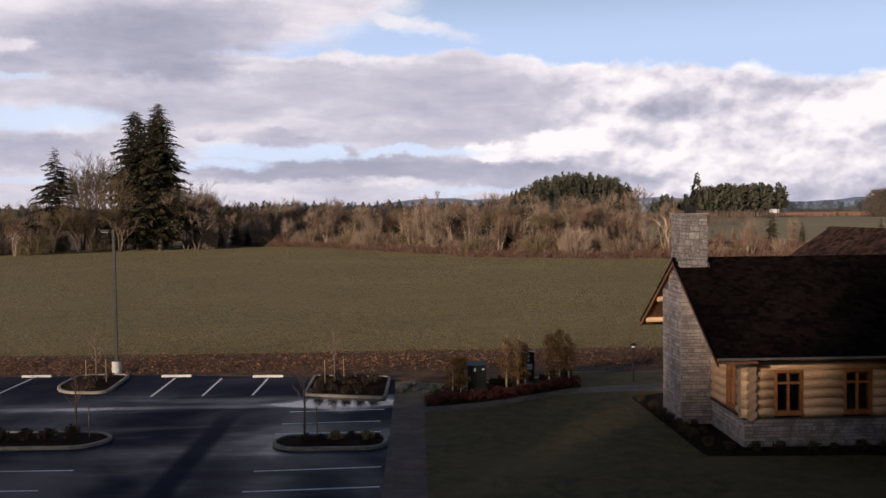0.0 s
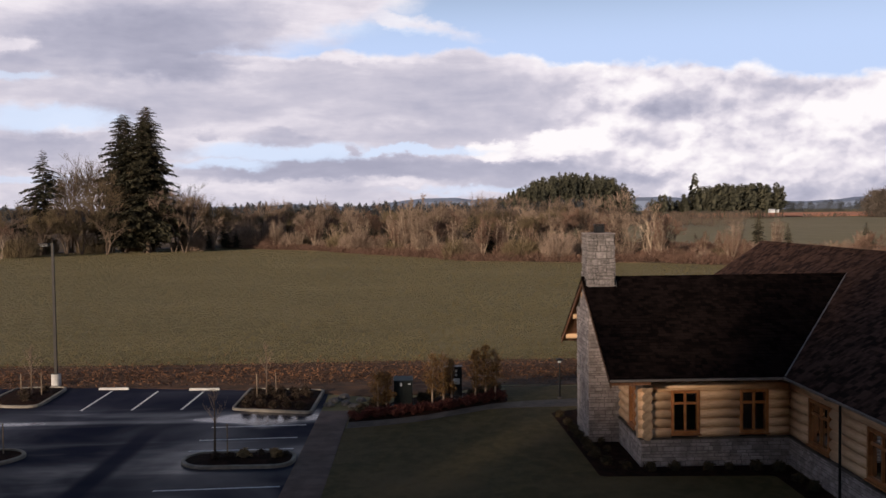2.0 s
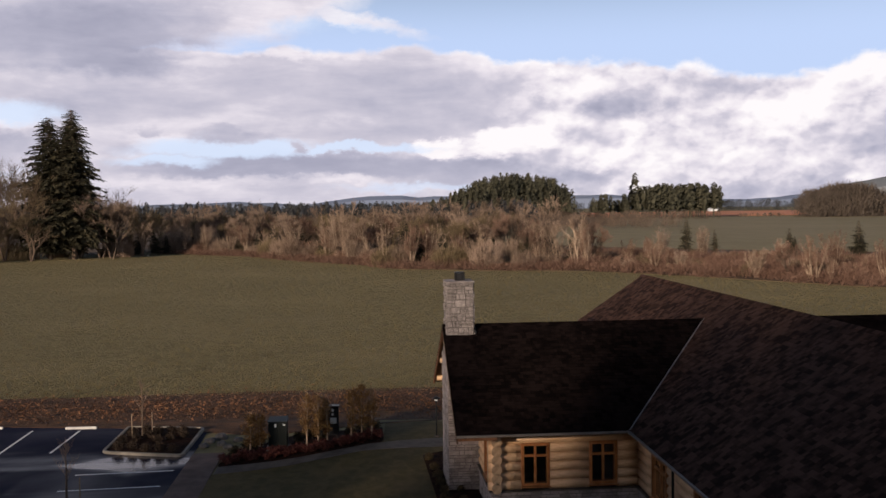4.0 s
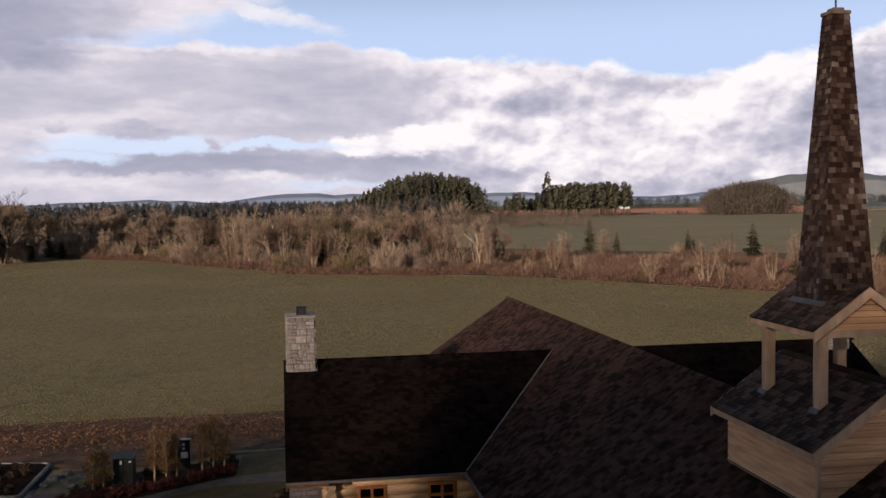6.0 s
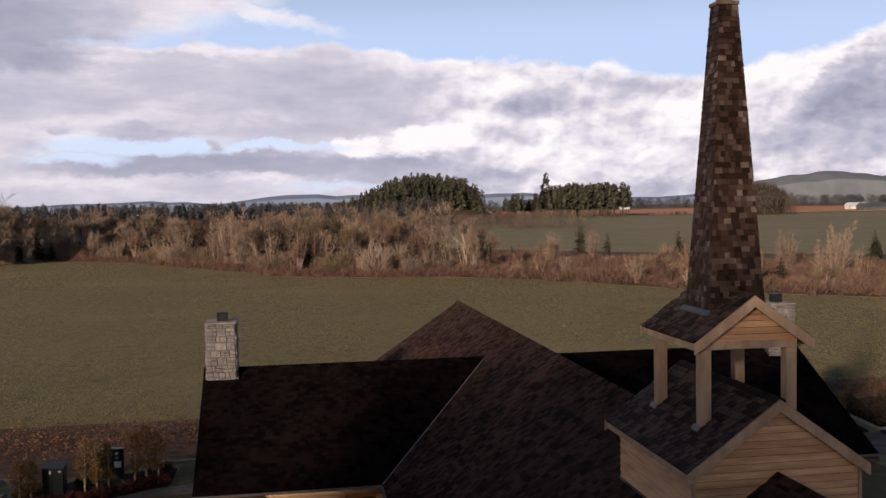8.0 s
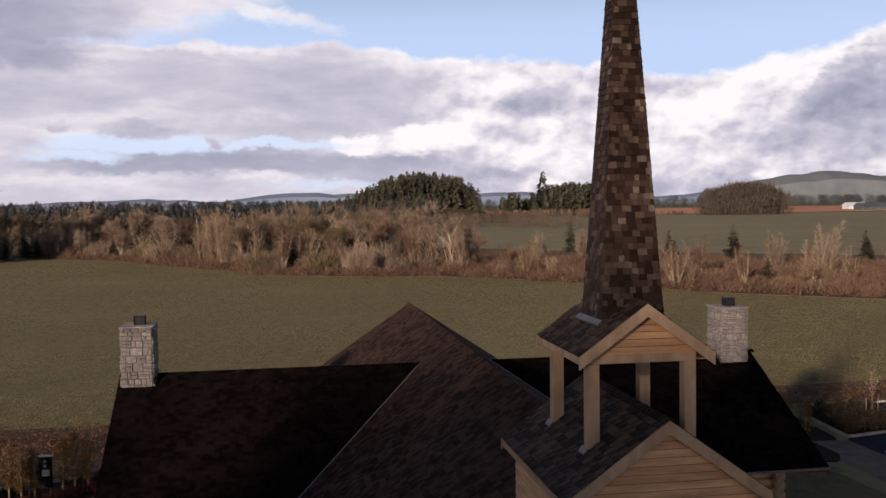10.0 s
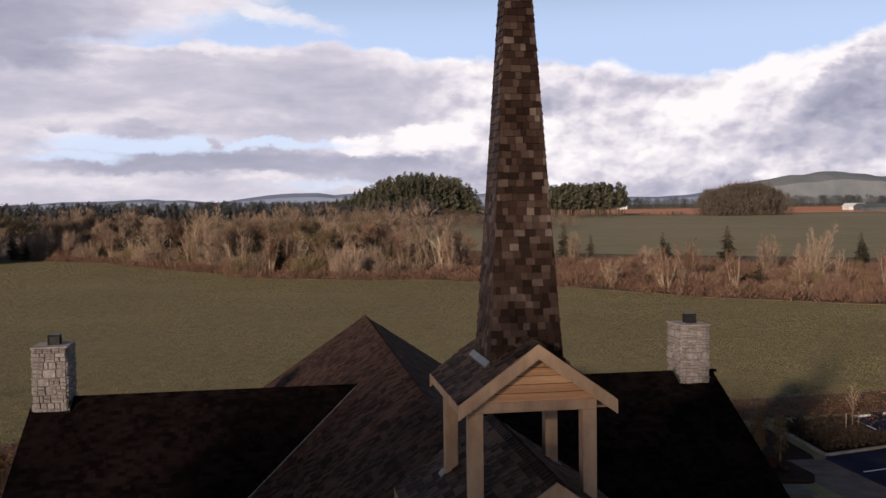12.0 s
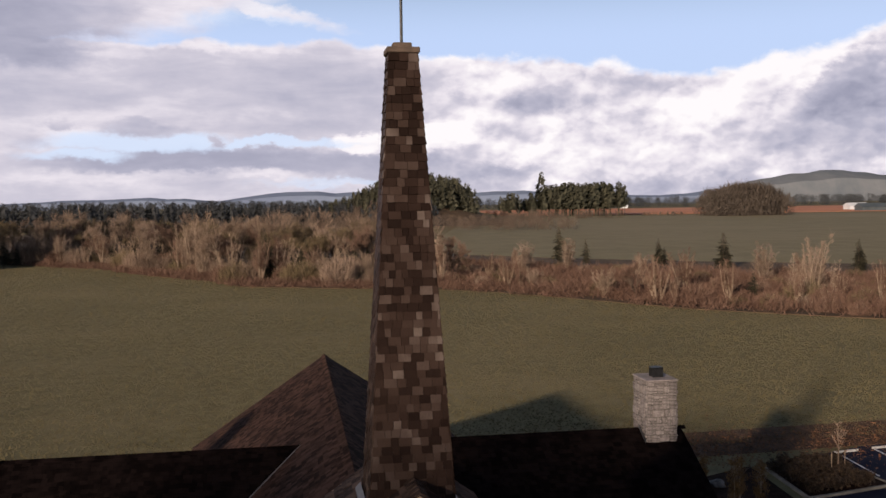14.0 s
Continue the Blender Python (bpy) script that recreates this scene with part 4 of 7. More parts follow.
# wings, ridge along x
LX0, RX1 = 12.55, 39.1
WEY0, WEY1, WEZ = 34.67, 47.33, 4.20
for name, xa, xb, seed in (("west_wing_roof", LX0, 24.8, 4), ("east_wing_roof", RX1, 27.1, 5)):
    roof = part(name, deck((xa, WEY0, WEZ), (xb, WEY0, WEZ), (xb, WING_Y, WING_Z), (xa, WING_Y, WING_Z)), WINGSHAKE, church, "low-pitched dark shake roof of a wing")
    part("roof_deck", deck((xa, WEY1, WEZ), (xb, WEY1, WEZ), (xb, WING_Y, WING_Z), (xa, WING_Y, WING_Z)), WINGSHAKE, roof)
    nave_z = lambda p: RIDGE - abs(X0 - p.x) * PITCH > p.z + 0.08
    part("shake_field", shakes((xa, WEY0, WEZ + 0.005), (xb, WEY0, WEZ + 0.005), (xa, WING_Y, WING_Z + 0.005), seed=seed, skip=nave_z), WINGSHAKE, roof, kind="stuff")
    cap = Geo()
    lo, hi = min(xa, xb), max(xa, xb)
    x = lo
    while x < hi:
        for s in (-1, 1):
            cap.hexa([(x, WING_Y, WING_Z + 0.02), (x + 0.3, WING_Y, WING_Z + 0.01), (x + 0.3, WING_Y + s * 0.16, WING_Z - 0.08), (x, WING_Y + s * 0.16, WING_Z - 0.07), (x, WING_Y, WING_Z + 0.045), (x + 0.3, WING_Y, WING_Z + 0.03), (x + 0.3, WING_Y + s * 0.17, WING_Z - 0.06), (x, WING_Y + s * 0.17, WING_Z - 0.045)])
        x += 0.22
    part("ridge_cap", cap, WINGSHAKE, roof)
gutter(church, (LX0, WEY0, WEZ), (MEL, WEY0, WEZ), (0, -1, 0))
gutter(church, (RX1, WEY0, WEZ), (MER, WEY0, WEZ), (0, -1, 0))
gutter(church, (MEL, MY0, MEZ), (MEL, WEY0, MEZ), (-1, 0, 0))
gutter(church, (MER, MY0, MEZ), (MER, WEY0, MEZ), (1, 0, 0))


def strip(parent, a, b, w, mat, name, up=0.05, th=0.012):
    a, b = Vector(a), Vector(b)
    d = (b - a).normalized()
    s = d.cross(Vector((0, 0, 1))).normalized() * w / 2
    u = Vector((0, 0, up))
    t = Vector((0, 0, th))
    part(name, Geo().hexa([a - s + u, b - s + u, b + s + u, a + s + u, a - s + u + t, b - s + u + t, b + s + u + t, a + s + u + t]), mat, parent)


VX = X0 - (RIDGE - WING_Z) / PITCH
strip(church, (MEL, WEY0, WEZ), (VX, WING_Y, WING_Z), 0.055, GUTTER, "valley_flashing", 0.03)
strip(church, (MER, WEY0, WEZ), (2 * X0 - VX, WING_Y, WING_Z), 0.055, GUTTER, "valley_flashing", 0.03)

# walls: stone base and stacked logs
WX0, WX1, WY0, WY1 = 14.12, 37.84, 36.16, 45.84
NX0, NX1, NY0, NY1 = 20.08, 31.88, 15.0, 54.6
BASE_TOP, LOG_R = 1.53, 0.215
WIN_Z0, WIN_Z1 = 1.76, 3.46


def stones(g, o, u, n, width, z0, z1, seed, rows=(0.09, 0.21), wide=(0.16, 0.55)):
    """Rough ledge stones laid over a wall face."""
    r = random.Random(seed)
    up = Vector((0, 0, 1))
    z = z0
    while z < z1 - 0.02:
        h = min(r.uniform(*rows), z1 - z)
        s = -r.random() * 0.2
        while s < width:
            w = r.uniform(*wide)
            a, b = max(0.0, s), min(width, s + w)
            if b - a > 0.05:
                d = r.uniform(0.014, 0.038)
                p = Vector(o) + u * (a + 0.008) + up * (z - o[2] + 0.008)
                e, hh, c = b - a - 0.016, h - 0.016, 0.02
                back = [p, p + u * e, p + u * e + up * hh, p + up * hh]
                front = [p + (u + up) * c + n * d, p + u * (e - c) + up * c + n * d * r.uniform(0.8, 1.1), p + u * (e - c) + up * (hh - c) + n * d * r.uniform(0.8, 1.1), p + u * c + up * (hh - c) + n * d * r.uniform(0.8, 1.1)]
                g.add(back + front, [(4, 5, 6, 7), (0, 1, 5, 4), (1, 2, 6, 5), (2, 3, 7, 6), (3, 0, 4, 7)])
            s += w
        z += h


ux, uy = Vector((1, 0, 0)), Vector((0, 1, 0))


def base_wall(x0, x1, y0, y1, faces):
    core = part("stone_base", Geo().box(x0, x1, y0, y1, -0.3, BASE_TOP), MORTAR, church, "grey ledge-stone base wall")
    g = Geo()
    for o, u, n, w, seed in faces:
        stones(g, o, u, n, w, 0.1, BASE_TOP, seed)
    part("stone_facing", g, STONEJ, core, kind="stuff")
    part("cap_course", Geo().bevelbox(x0 - 0.1, x1 + 0.1, y0 - 0.1, y1 + 0.1, BASE_TOP, BASE_TOP + 0.05, 0.015), CONCRETE, core)


base_wall(WX0 - 0.05, WX1 + 0.05, WY0 - 0.05, WY1, [((WX0 - 0.05, WY0 - 0.05, 0.1), ux, -uy, NX0 - WX0 + 0.05, 21), ((WX0 - 0.05, WY0 - 0.05, 0.1), uy, -ux, WY1 - WY0, 22), ((NX1, WY0 - 0.05, 0.1), ux, -uy, WX1 - NX1, 23), ((WX1 + 0.05, WY0, 0.1), uy, ux, WY1 - WY0, 24)])
base_wall(NX0 - 0.05, NX1 + 0.05, NY0, NY1, [((NX0 - 0.05, NY0, 0.1), uy, -ux, WY0 - NY0, 25), ((NX1 + 0.05, NY0, 0.1), uy, ux, WY0 - NY0, 26)])


def log_wall(o, u, n, length, openings, z1, ends=(0.0, 0.0), gable=None):
    """Stacked round logs along a wall line, cut at the openings; n points outwards."""
    wall = part("log_wall", Geo(), LOG, church, "honey-coloured stacked log wall")
    line = Geo()
    z = BASE_TOP + 0.05 + LOG_R * 0.9
    k = 0
    while z < z1:
        spans = [(-ends[0], length + ends[1])]
        if gable:
            mid, reach, foot, peak = gable
            if z > foot:
                half = reach * (peak - z) / (peak - foot)
                spans = [(mid - half, mid + half)]
        for a, b in openings:
            if WIN_Z0 - 0.05 < z < WIN_Z1 + 0.05:
                nxt = []
                for s, e in spans:
                    if b <= s or a >= e:
                        nxt.append((s, e))
                    else:
                        nxt += [q for q in ((s, a), (b, e)) if q[1] - q[0] > 0.05]
                spans = nxt
        for s, e in spans:
            if e - s < 0.2:
                continue
            p0, p1 = Vector(o) + u * s - n * LOG_R * 0.55, Vector(o) + u * e - n * LOG_R * 0.55
            p0.z = p1.z = z
            g = Geo().tube((0, 0, 0), (p1 - p0).length * ux, LOG_R, LOG_R * rng.uniform(0.94, 1.0), 12, True)
            me = g.mesh("log", LOG, LOGEND)
            me.polygons.foreach_set("use_smooth", [True] * 12 + [False] * 2)
            me.polygons[12].material_index = me.polygons[13].material_index = 1
            ob = new("log", me)
            ob.parent = wall
            ob.matrix_basis = Matrix.Translation(p0) @ Matrix.Rotation(math.atan2(u.y, u.x), 4, "Z")
        z += LOG_R * 1.72
        k += 1
    # added dark boards behind the logs, open at the windows
    cuts = sorted(openings)
    s = 0.0
    back = -n * 0.28
    for a, b in cuts + [(length, length)]:
        q0, q1 = Vector(o) + u * s + back, Vector(o) + u * a + back
        line.hexa([(*(q0).xy, BASE_TOP), (*(q1).xy, BASE_TOP), (*(q1 - n * 0.05).xy, BASE_TOP), (*(q0 - n * 0.05).xy, BASE_TOP), (*(q0).xy, 4.3), (*(q1).xy, 4.3), (*(q1 - n * 0.05).xy, 4.3), (*(q0 - n * 0.05).xy, 4.3)])
        if b > a:
            for za, zb in ((BASE_TOP, WIN_Z0), (WIN_Z1, 4.3)):
                q0, q1 = Vector(o) + u * a + back, Vector(o) + u * b + back
                line.hexa([(*(q0).xy, za), (*(q1).xy, za), (*(q1 - n * 0.05).xy, za), (*(q0 - n * 0.05).xy, za), (*(q0).xy, zb), (*(q1).xy, zb), (*(q1 - n * 0.05).xy, zb), (*(q0 - n * 0.05).xy, zb)])
        s = b
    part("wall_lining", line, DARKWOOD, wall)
    for a, b in openings:
        window(o, u, n, a, b)


def window(o, u, n, a, b):
    """A four-light timber window: a low transom over two tall lights."""
    w = b - a
    m = Matrix((u, -n, Vector((0, 0, 1)))).transposed().to_4x4()
    m.translation = Vector((*(Vector(o) + u * a).xy, WIN_Z0))
    h = WIN_Z1 - WIN_Z0
    f = Geo()
    for x0, x1, z0, z1 in ((-0.02, 0.10, -0.02, h + 0.02), (w - 0.10, w + 0.02, -0.02, h + 0.02), (0.10, w - 0.10, -0.02, 0.10), (0.10, w - 0.10, h - 0.10, h + 0.02)):
        f.bevelbox(x0, x1, -0.10, 0.22, z0, z1, 0.012, m)
    win = part("window", f, SASH, church, "orange-stained timber window with dark panes")
    c, tr = w / 2, h * 0.70
    part("mullion", Geo().bevelbox(c - 0.05, c + 0.05, -0.03, 0.12, 0.10, h - 0.10, 0.008, m), SASH, win)
    part("transom", Geo().bevelbox(0.10, c - 0.05, -0.02, 0.12, tr - 0.05, tr + 0.05, 0.008, m).bevelbox(c + 0.05, w - 0.10, -0.02, 0.12, tr - 0.05, tr + 0.05, 0.008, m), SASH, win)
    for x0, x1 in ((0.10, c - 0.05), (c + 0.05, w - 0.10)):
        for z0, z1 in ((0.10, tr - 0.05), (tr + 0.05, h - 0.10)):
            part("pane", Geo().box(x0, x1, 0.05, 0.056, z0, z1, m), GLASS, win)
    part("sill", Geo().bevelbox(-0.06, w + 0.06, -0.16, 0.02, -0.08, -0.021, 0.01, m), SASH, win)


oW = (WX0, WY0, 0)
log_wall(oW, ux, -uy, NX0 - WX0, [(15.29 - WX0, 16.40 - WX0), (18.05 - WX0, 19.16 - WX0)], 4.1, (0.18, 0))
log_wall((WX0, WY0, 0), uy, -ux, WY1 - WY0, [(0.95, 2.0), (7.6, 8.6)], 7.1, (0.42, 0.42), gable=(WING_Y - WY0, WY1 - WING_Y, 4.1, 6.9))
log_wall((NX1, WY0, 0), ux, -uy, WX1 - NX1, [(1.0, 2.1), (3.75, 4.85)], 4.1, (0, 0.18))
log_wall((WX1, WY0, 0), uy, ux, WY1 - WY0, [(0.95, 2.0)], 7.1, (0.42, 0.42), gable=(WING_Y - WY0, WY1 - WING_Y, 4.1, 6.9))
log_wall((NX0, NY0, 0), uy, -ux, WY0 - NY0, [(17.35, 19.15), (12.6, 14.4), (7.6, 9.4), (2.6, 4.4)], 4.1, (0.3, 0))
log_wall((NX1, NY0, 0), uy, ux, WY0 - NY0, [(17.35, 19.15), (12.6, 14.4)], 4.1, (0.3, 0))
part("closing_wall", Geo().box(NX0, NX1, NY0 - 0.1, NY0 + 0.15, -0.3, 4.0).box(NX0, NX1, NY1 - 0.15, NY1, -0.3, 4.0).box(WX0 + 0.3, WX1 - 0.3, WY1 - 0.15, WY1, BASE_TOP, 4.1), LOG, church, "plain rear wall")
for yy in (NY0 + 0.02, NY1 - 0.02):
    part("gable_wall", Geo().add([(NX0, yy - 0.1, 4.0), (NX1, yy - 0.1, 4.0), (X0, yy - 0.1, RIDGE - 0.45), (NX0, yy + 0.1, 4.0), (NX1, yy + 0.1, 4.0), (X0, yy + 0.1, RIDGE - 0.45)], [(0, 1, 2), (5, 4, 3), (0, 3, 4, 1), (1, 4, 5, 2), (2, 5, 3, 0)]), LOG, church)

# west and east gable overhangs: barge boards, soffit boards and log purlins
for xe, s, wall_x in ((LX0, 1, WX0), (RX1, -1, WX1)):
    for dy in (-1, 1):
        e, t = Vector((xe, WING_Y + dy * 6.33, WEZ)), Vector((xe, WING_Y, WING_Z))
        dn, inw = Vector((0, 0, -0.32)), Vector((s * 0.06, 0, 0))
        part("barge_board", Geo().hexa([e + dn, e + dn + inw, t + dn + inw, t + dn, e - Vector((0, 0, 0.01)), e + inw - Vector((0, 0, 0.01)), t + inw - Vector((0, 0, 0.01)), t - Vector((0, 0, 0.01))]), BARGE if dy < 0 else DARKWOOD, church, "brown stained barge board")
        a, b = Vector((wall_x, WING_Y + dy * 6.33, WEZ - 0.19)), Vector((wall_x, WING_Y, WING_Z - 0.19))
        e2, t2 = Vector((xe + s * 0.06, WING_Y + dy * 6.33, WEZ - 0.19)), Vector((xe + s * 0.06, WING_Y, WING_Z - 0.19))
        dz = Vector((0, 0, -0.03))
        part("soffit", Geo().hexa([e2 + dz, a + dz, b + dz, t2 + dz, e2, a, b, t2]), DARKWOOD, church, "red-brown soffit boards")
        for q in (0.14, 0.5, 0.86):
            yy = WING_Y + dy * 6.33 * (1 - q)
            zz = wing_z(yy) - 0.36
            part("purlin", Geo().tube((xe + s * 0.12, yy, zz), (wall_x + s * 0.3, yy, zz), 0.13, 0.13, 10), LOG, church, "round log purlin end")
part("downpipe", Geo().tube((NX0 - 0.28, 31.0, 0.3), (NX0 - 0.28, 31.0, 3.9), 0.05, 0.05, 8).tube((NX0 - 0.28, 31.0, 3.9), (MEL - 0.05, 31.0, 4.1), 0.05, 0.05, 8), BLACK, church, "brown metal downpipe")

# chimneys
STONE_UNIT = Geo().add([(0, 0, 0), (1, 0, 0), (1, 1, 0), (0, 1, 0), (0.06, 0.1, 1), (0.95, 0.07, 0.9), (0.93, 0.92, 1.05), (0.05, 0.9, 0.92)], [(4, 5, 6, 7), (0, 1, 5, 4), (1, 2, 6, 5), (2, 3, 7, 6), (3, 0, 4, 7)]).mesh("stone", STONE)


def stone_parts(parent, o, u, n, width, z0, z1, seed):
    """Rubble laid in rough courses: tall stones beside pairs and triples of thin ones."""
    r = random.Random(seed)
    z = z0
    while z < z1 - 0.03:
        h = min(r.uniform(0.26, 0.36), z1 - z)
        h = z1 - z if z1 - z - h < 0.1 else h
        s = 0.0
        while s < width - 0.02:
            w = min(r.uniform(0.16, 0.48), width - s)
            w = width - s if width - s - w < 0.1 else w
            cut = r.choice(((1.0,), (r.uniform(0.3, 0.7), 1.0), (r.uniform(0.35, 0.65), 1.0), (r.uniform(0.25, 0.4), r.uniform(0.55, 0.75), 1.0)))
            low = 0.0
            for c in cut:
                half = r.uniform(0.35, 0.65) if w > 0.34 and r.random() < 0.4 else 1.0
                for a, b in ((0.0, half), (half, 1.0)):
                    if b - a < 0.05:
                        continue
                    ob = new("stone", STONE_UNIT)
                    ob.parent = parent
                    lean = r.uniform(-0.035, 0.035)
                    along, rise_ = u + Vector((0, 0, lean)), Vector((0, 0, 1)) - u * lean
                    m = Matrix((along * (w * (b - a) - 0.02), rise_ * (h * (c - low) - 0.02), n * r.uniform(0.02, 0.075))).transposed().to_4x4()
                    m.translation = Vector((*(Vector(o) + u * (s + w * a + 0.01)).xy, z + h * low + 0.01))
                    ob.matrix_basis = m
                low = c
            s += w
        z += h


def chimney(x0, x1, out, seed):
    """out: -1 where the wide foot looks west, 1 where it looks east."""
    y0, y1, yb, top = 40.29, 41.72, 43.3, 9.62
    g = Geo().box(x0, x1, y0, y1, 6.2, top)
    wx0, wx1 = (x0, WX0) if out < 0 else (WX1, x1)
    g.box(wx0, wx1, y0, yb, -0.3, 6.2)
    g.hexa([(wx0, y0, 6.2), (wx1, y0, 6.2), (wx1, yb, 6.2), (wx0, yb, 6.2), (wx0, y0, 7.3), (wx1, y0, 7.3), (wx1, y1, 7.3), (wx0, y1, 7.3)])
    ch = part("chimney", g, MORTAR, church, "tall square chimney of grey rough-laid stone")
    side = x0 if out < 0 else x1
    sn = ux * out
    stone_parts(ch, (x0, y0, 0), ux, -uy, x1 - x0, 6.4, top, seed)
    stone_parts(ch, (x0, y0, 0), uy, -ux, y1 - y0, 7.0, top, seed + 1)
    stone_parts(ch, (x1, y0, 0), uy, ux, y1 - y0, 7.0, top, seed + 2)
    low = Geo()
    stones(low, (wx0, y0, 0.1), ux, -uy, wx1 - wx0, 0.1, 6.4, seed + 3)
    stones(low, (side, y0, 0.1), uy, sn, yb - y0, 0.1, 6.2, seed + 4)
    stones(low, (side, y0, 6.2), uy, sn, y1 - y0 + 0.6, 6.2, 7.0, seed + 5)
    part("stone_facing", low, STONEJ, ch, kind="stuff")
    part("cap_slab", Geo().bevelbox(x0 - 0.06, x1 + 0.06, y0 - 0.06, y1 + 0.06, top, top + 0.05, 0.02), STONEJ, ch)
    cx, cy = (x0 + x1) / 2 + 0.05, (y0 + y1) / 2
    flue = part("flue", Geo().box(cx - 0.17, cx + 0.17, cy - 0.17, cy + 0.17, top + 0.05, top + 0.36), BLACK, ch, "black metal flue with a flat rain cap")
    part("rain_cap", Geo().bevelbox(cx - 0.22, cx + 0.22, cy - 0.22, cy + 0.22, top + 0.38, top + 0.43, 0.015), BLACK, flue)
    for sx in (-1, 1):
        for sy in (-1, 1):
            part("cap_leg", Geo().box(cx + sx * 0.19 - 0.02, cx + sx * 0.19 + 0.02, cy + sy * 0.19 - 0.02, cy + sy * 0.19 + 0.02, top + 0.05, top + 0.38), BLACK, flue)
    inner = x1 if out < 0 else x0
    fz = lambda y: wing_z(y) + 0.02
    a, b = Vector((inner - out * 0.08, y0 - 0.06, fz(y0 - 0.06))), Vector((inner - out * 0.08, WING_Y, fz(WING_Y)))
    part("flashing", Geo().hexa([a, a - ux * out * 0.012, b - ux * out * 0.012, b, a + Vector((0, 0, 0.16)), a - ux * out * 0.012 + Vector((0, 0, 0.16)), b - ux * out * 0.012 + Vector((0, 0, 0.16)), b + Vector((0, 0, 0.16))]), FLASH, ch, "bright stepped metal flashing")


chimney(12.72, 13.88, -1, 100)
chimney(37.50, 38.66, 1, 200)

# ---- steeple ----
TY0, TY1, TX0, TX1 = 18.64, 22.95, 24.15, 27.81
GZ, GE, GX = 10.24, 8.80, 2.02
GP = (GZ - GE) / GX


def lap_board(parent, a, b, n, z, h, mat=CEDAR, th=0.034):
    a, b, n = Vector(a), Vector(b), Vector(n)
    part("siding_board", Geo().hexa([(*(a + n * th).xy, z), (*(b + n * th).xy, z), (*b.xy, z), (*a.xy, z), (*(a + n * 0.012).xy, z + h - 0.017), (*(b + n * 0.012).xy, z + h - 0.017), (*b.xy, z + h - 0.017), (*a.xy, z + h - 0.017)]), mat, parent)


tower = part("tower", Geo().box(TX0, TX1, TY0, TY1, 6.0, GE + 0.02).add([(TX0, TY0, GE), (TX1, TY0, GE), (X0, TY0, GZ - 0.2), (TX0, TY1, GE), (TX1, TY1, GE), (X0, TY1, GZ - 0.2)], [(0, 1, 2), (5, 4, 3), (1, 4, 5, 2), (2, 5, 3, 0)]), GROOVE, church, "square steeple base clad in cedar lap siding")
h = 0.155
z = 6.9
while z < GZ - 0.25:
    half = (TX1 - TX0) / 2
    if z > GE - 0.1:
        half = min(half, (GZ - 0.10 - z - h) / GP)
    if half > 0.08:
        lap_board(tower, (X0 - half, TY0, 0), (X0 + half, TY0, 0), (0, -1, 0), z, h)
    if z < GE:
        lap_board(tower, (TX0, TY0, 0), (TX0, TY1, 0), (-1, 0, 0), z, h)
        lap_board(tower, (TX1, TY0, 0), (TX1, TY1, 0), (1, 0, 0), z, h)
    z += h
for x in (TX0, TX1):
    s = -1 if x == TX0 else 1
    part("corner_board", Geo().bevelbox(x - 0.04 + s * 0.03, x + 0.04 + s * 0.03, TY0 - 0.06, TY0 + 0.04, 6.9, GE - 0.12, 0.008), TRIMWOOD, tower)


def gable_roof(parent, y0, y1, half, ez, rz, name, course, width, seed, joined_right=True):
    roof = part(name, deck((X0 - half, y0, ez), (X0 - half, y1, ez), (X0, y1, rz), (X0, y0, rz), 0.10), SHAKE, parent, "small dark shake gable roof")
    part("roof_deck", deck((X0 + half, y0, ez), (X0 + half, y1, ez), (X0, y1, rz), (X0, y0, rz), 0.10), SHAKE, roof)
    shake_parts(roof, (X0 - half, y0, ez + 0.004), (X0 - half, y1, ez + 0.004), (X0, y0, rz + 0.004), course, width, 0.03, seed)
    part("shake_field", shakes((X0 + half, y0, ez + 0.004), (X0 + half, y1, ez + 0.004), (X0, y0, rz + 0.004), course, width, 0.022, seed + 1), SHAKE, roof, kind="stuff")
    cap = Geo()
    y = y0 - 0.02
    while y < y1 - 0.1:
        for s in (-1, 1):
            k = rng.uniform(0, 0.012)
            cap.hexa([(X0, y, rz + 0.02), (X0, y + 0.24, rz + 0.01), (X0 + s * 0.13, y + 0.24, rz - 0.08), (X0 + s * 0.13, y, rz - 0.07), (X0, y, rz + 0.055 + k), (X0, y + 0.24, rz + 0.035), (X0 + s * 0.14, y + 0.24, rz - 0.055), (X0 + s * 0.14, y, rz - 0.035 + k)])
        y += 0.17
    part("ridge_cap", cap, SHAKEP, roof)
    # barge boards at both ends, eaves boards along the sides
    for yy, t in ((y0 - 0.055, 0.05), (y1 + 0.055, -0.05)):
        for s in (-1, 1):
            e, p = Vector((X0 + s * (half + 0.02), yy, ez - 0.01)), Vector((X0, yy, rz + 0.004))
            dn, q = Vector((0, 0, -0.25)), Vector((0, t, 0))
            part("barge_board", Geo().hexa([e + dn, p + dn, p + dn + q, e + dn + q, e, p, p + q, e + q]), TRIMWOOD, roof, "pale fir barge board")
    for s in (-1, 1):
        xx = X0 + s * half
        part("eaves_board", Geo().box(min(xx, xx - s * 0.03), max(xx, xx - s * 0.03), y0 + 0.06, y1 - 0.06, ez - 0.17, ez - 0.03), TRIMWOOD, roof)
        inx = X0 + s * (half - 0.30)
        part("soffit", Geo().box(min(xx - s * 0.03, inx), max(xx - s * 0.03, inx), y0 + 0.06, y1 - 0.06, ez - 0.15, ez - 0.13), TRIMWOOD, roof)
    return roof


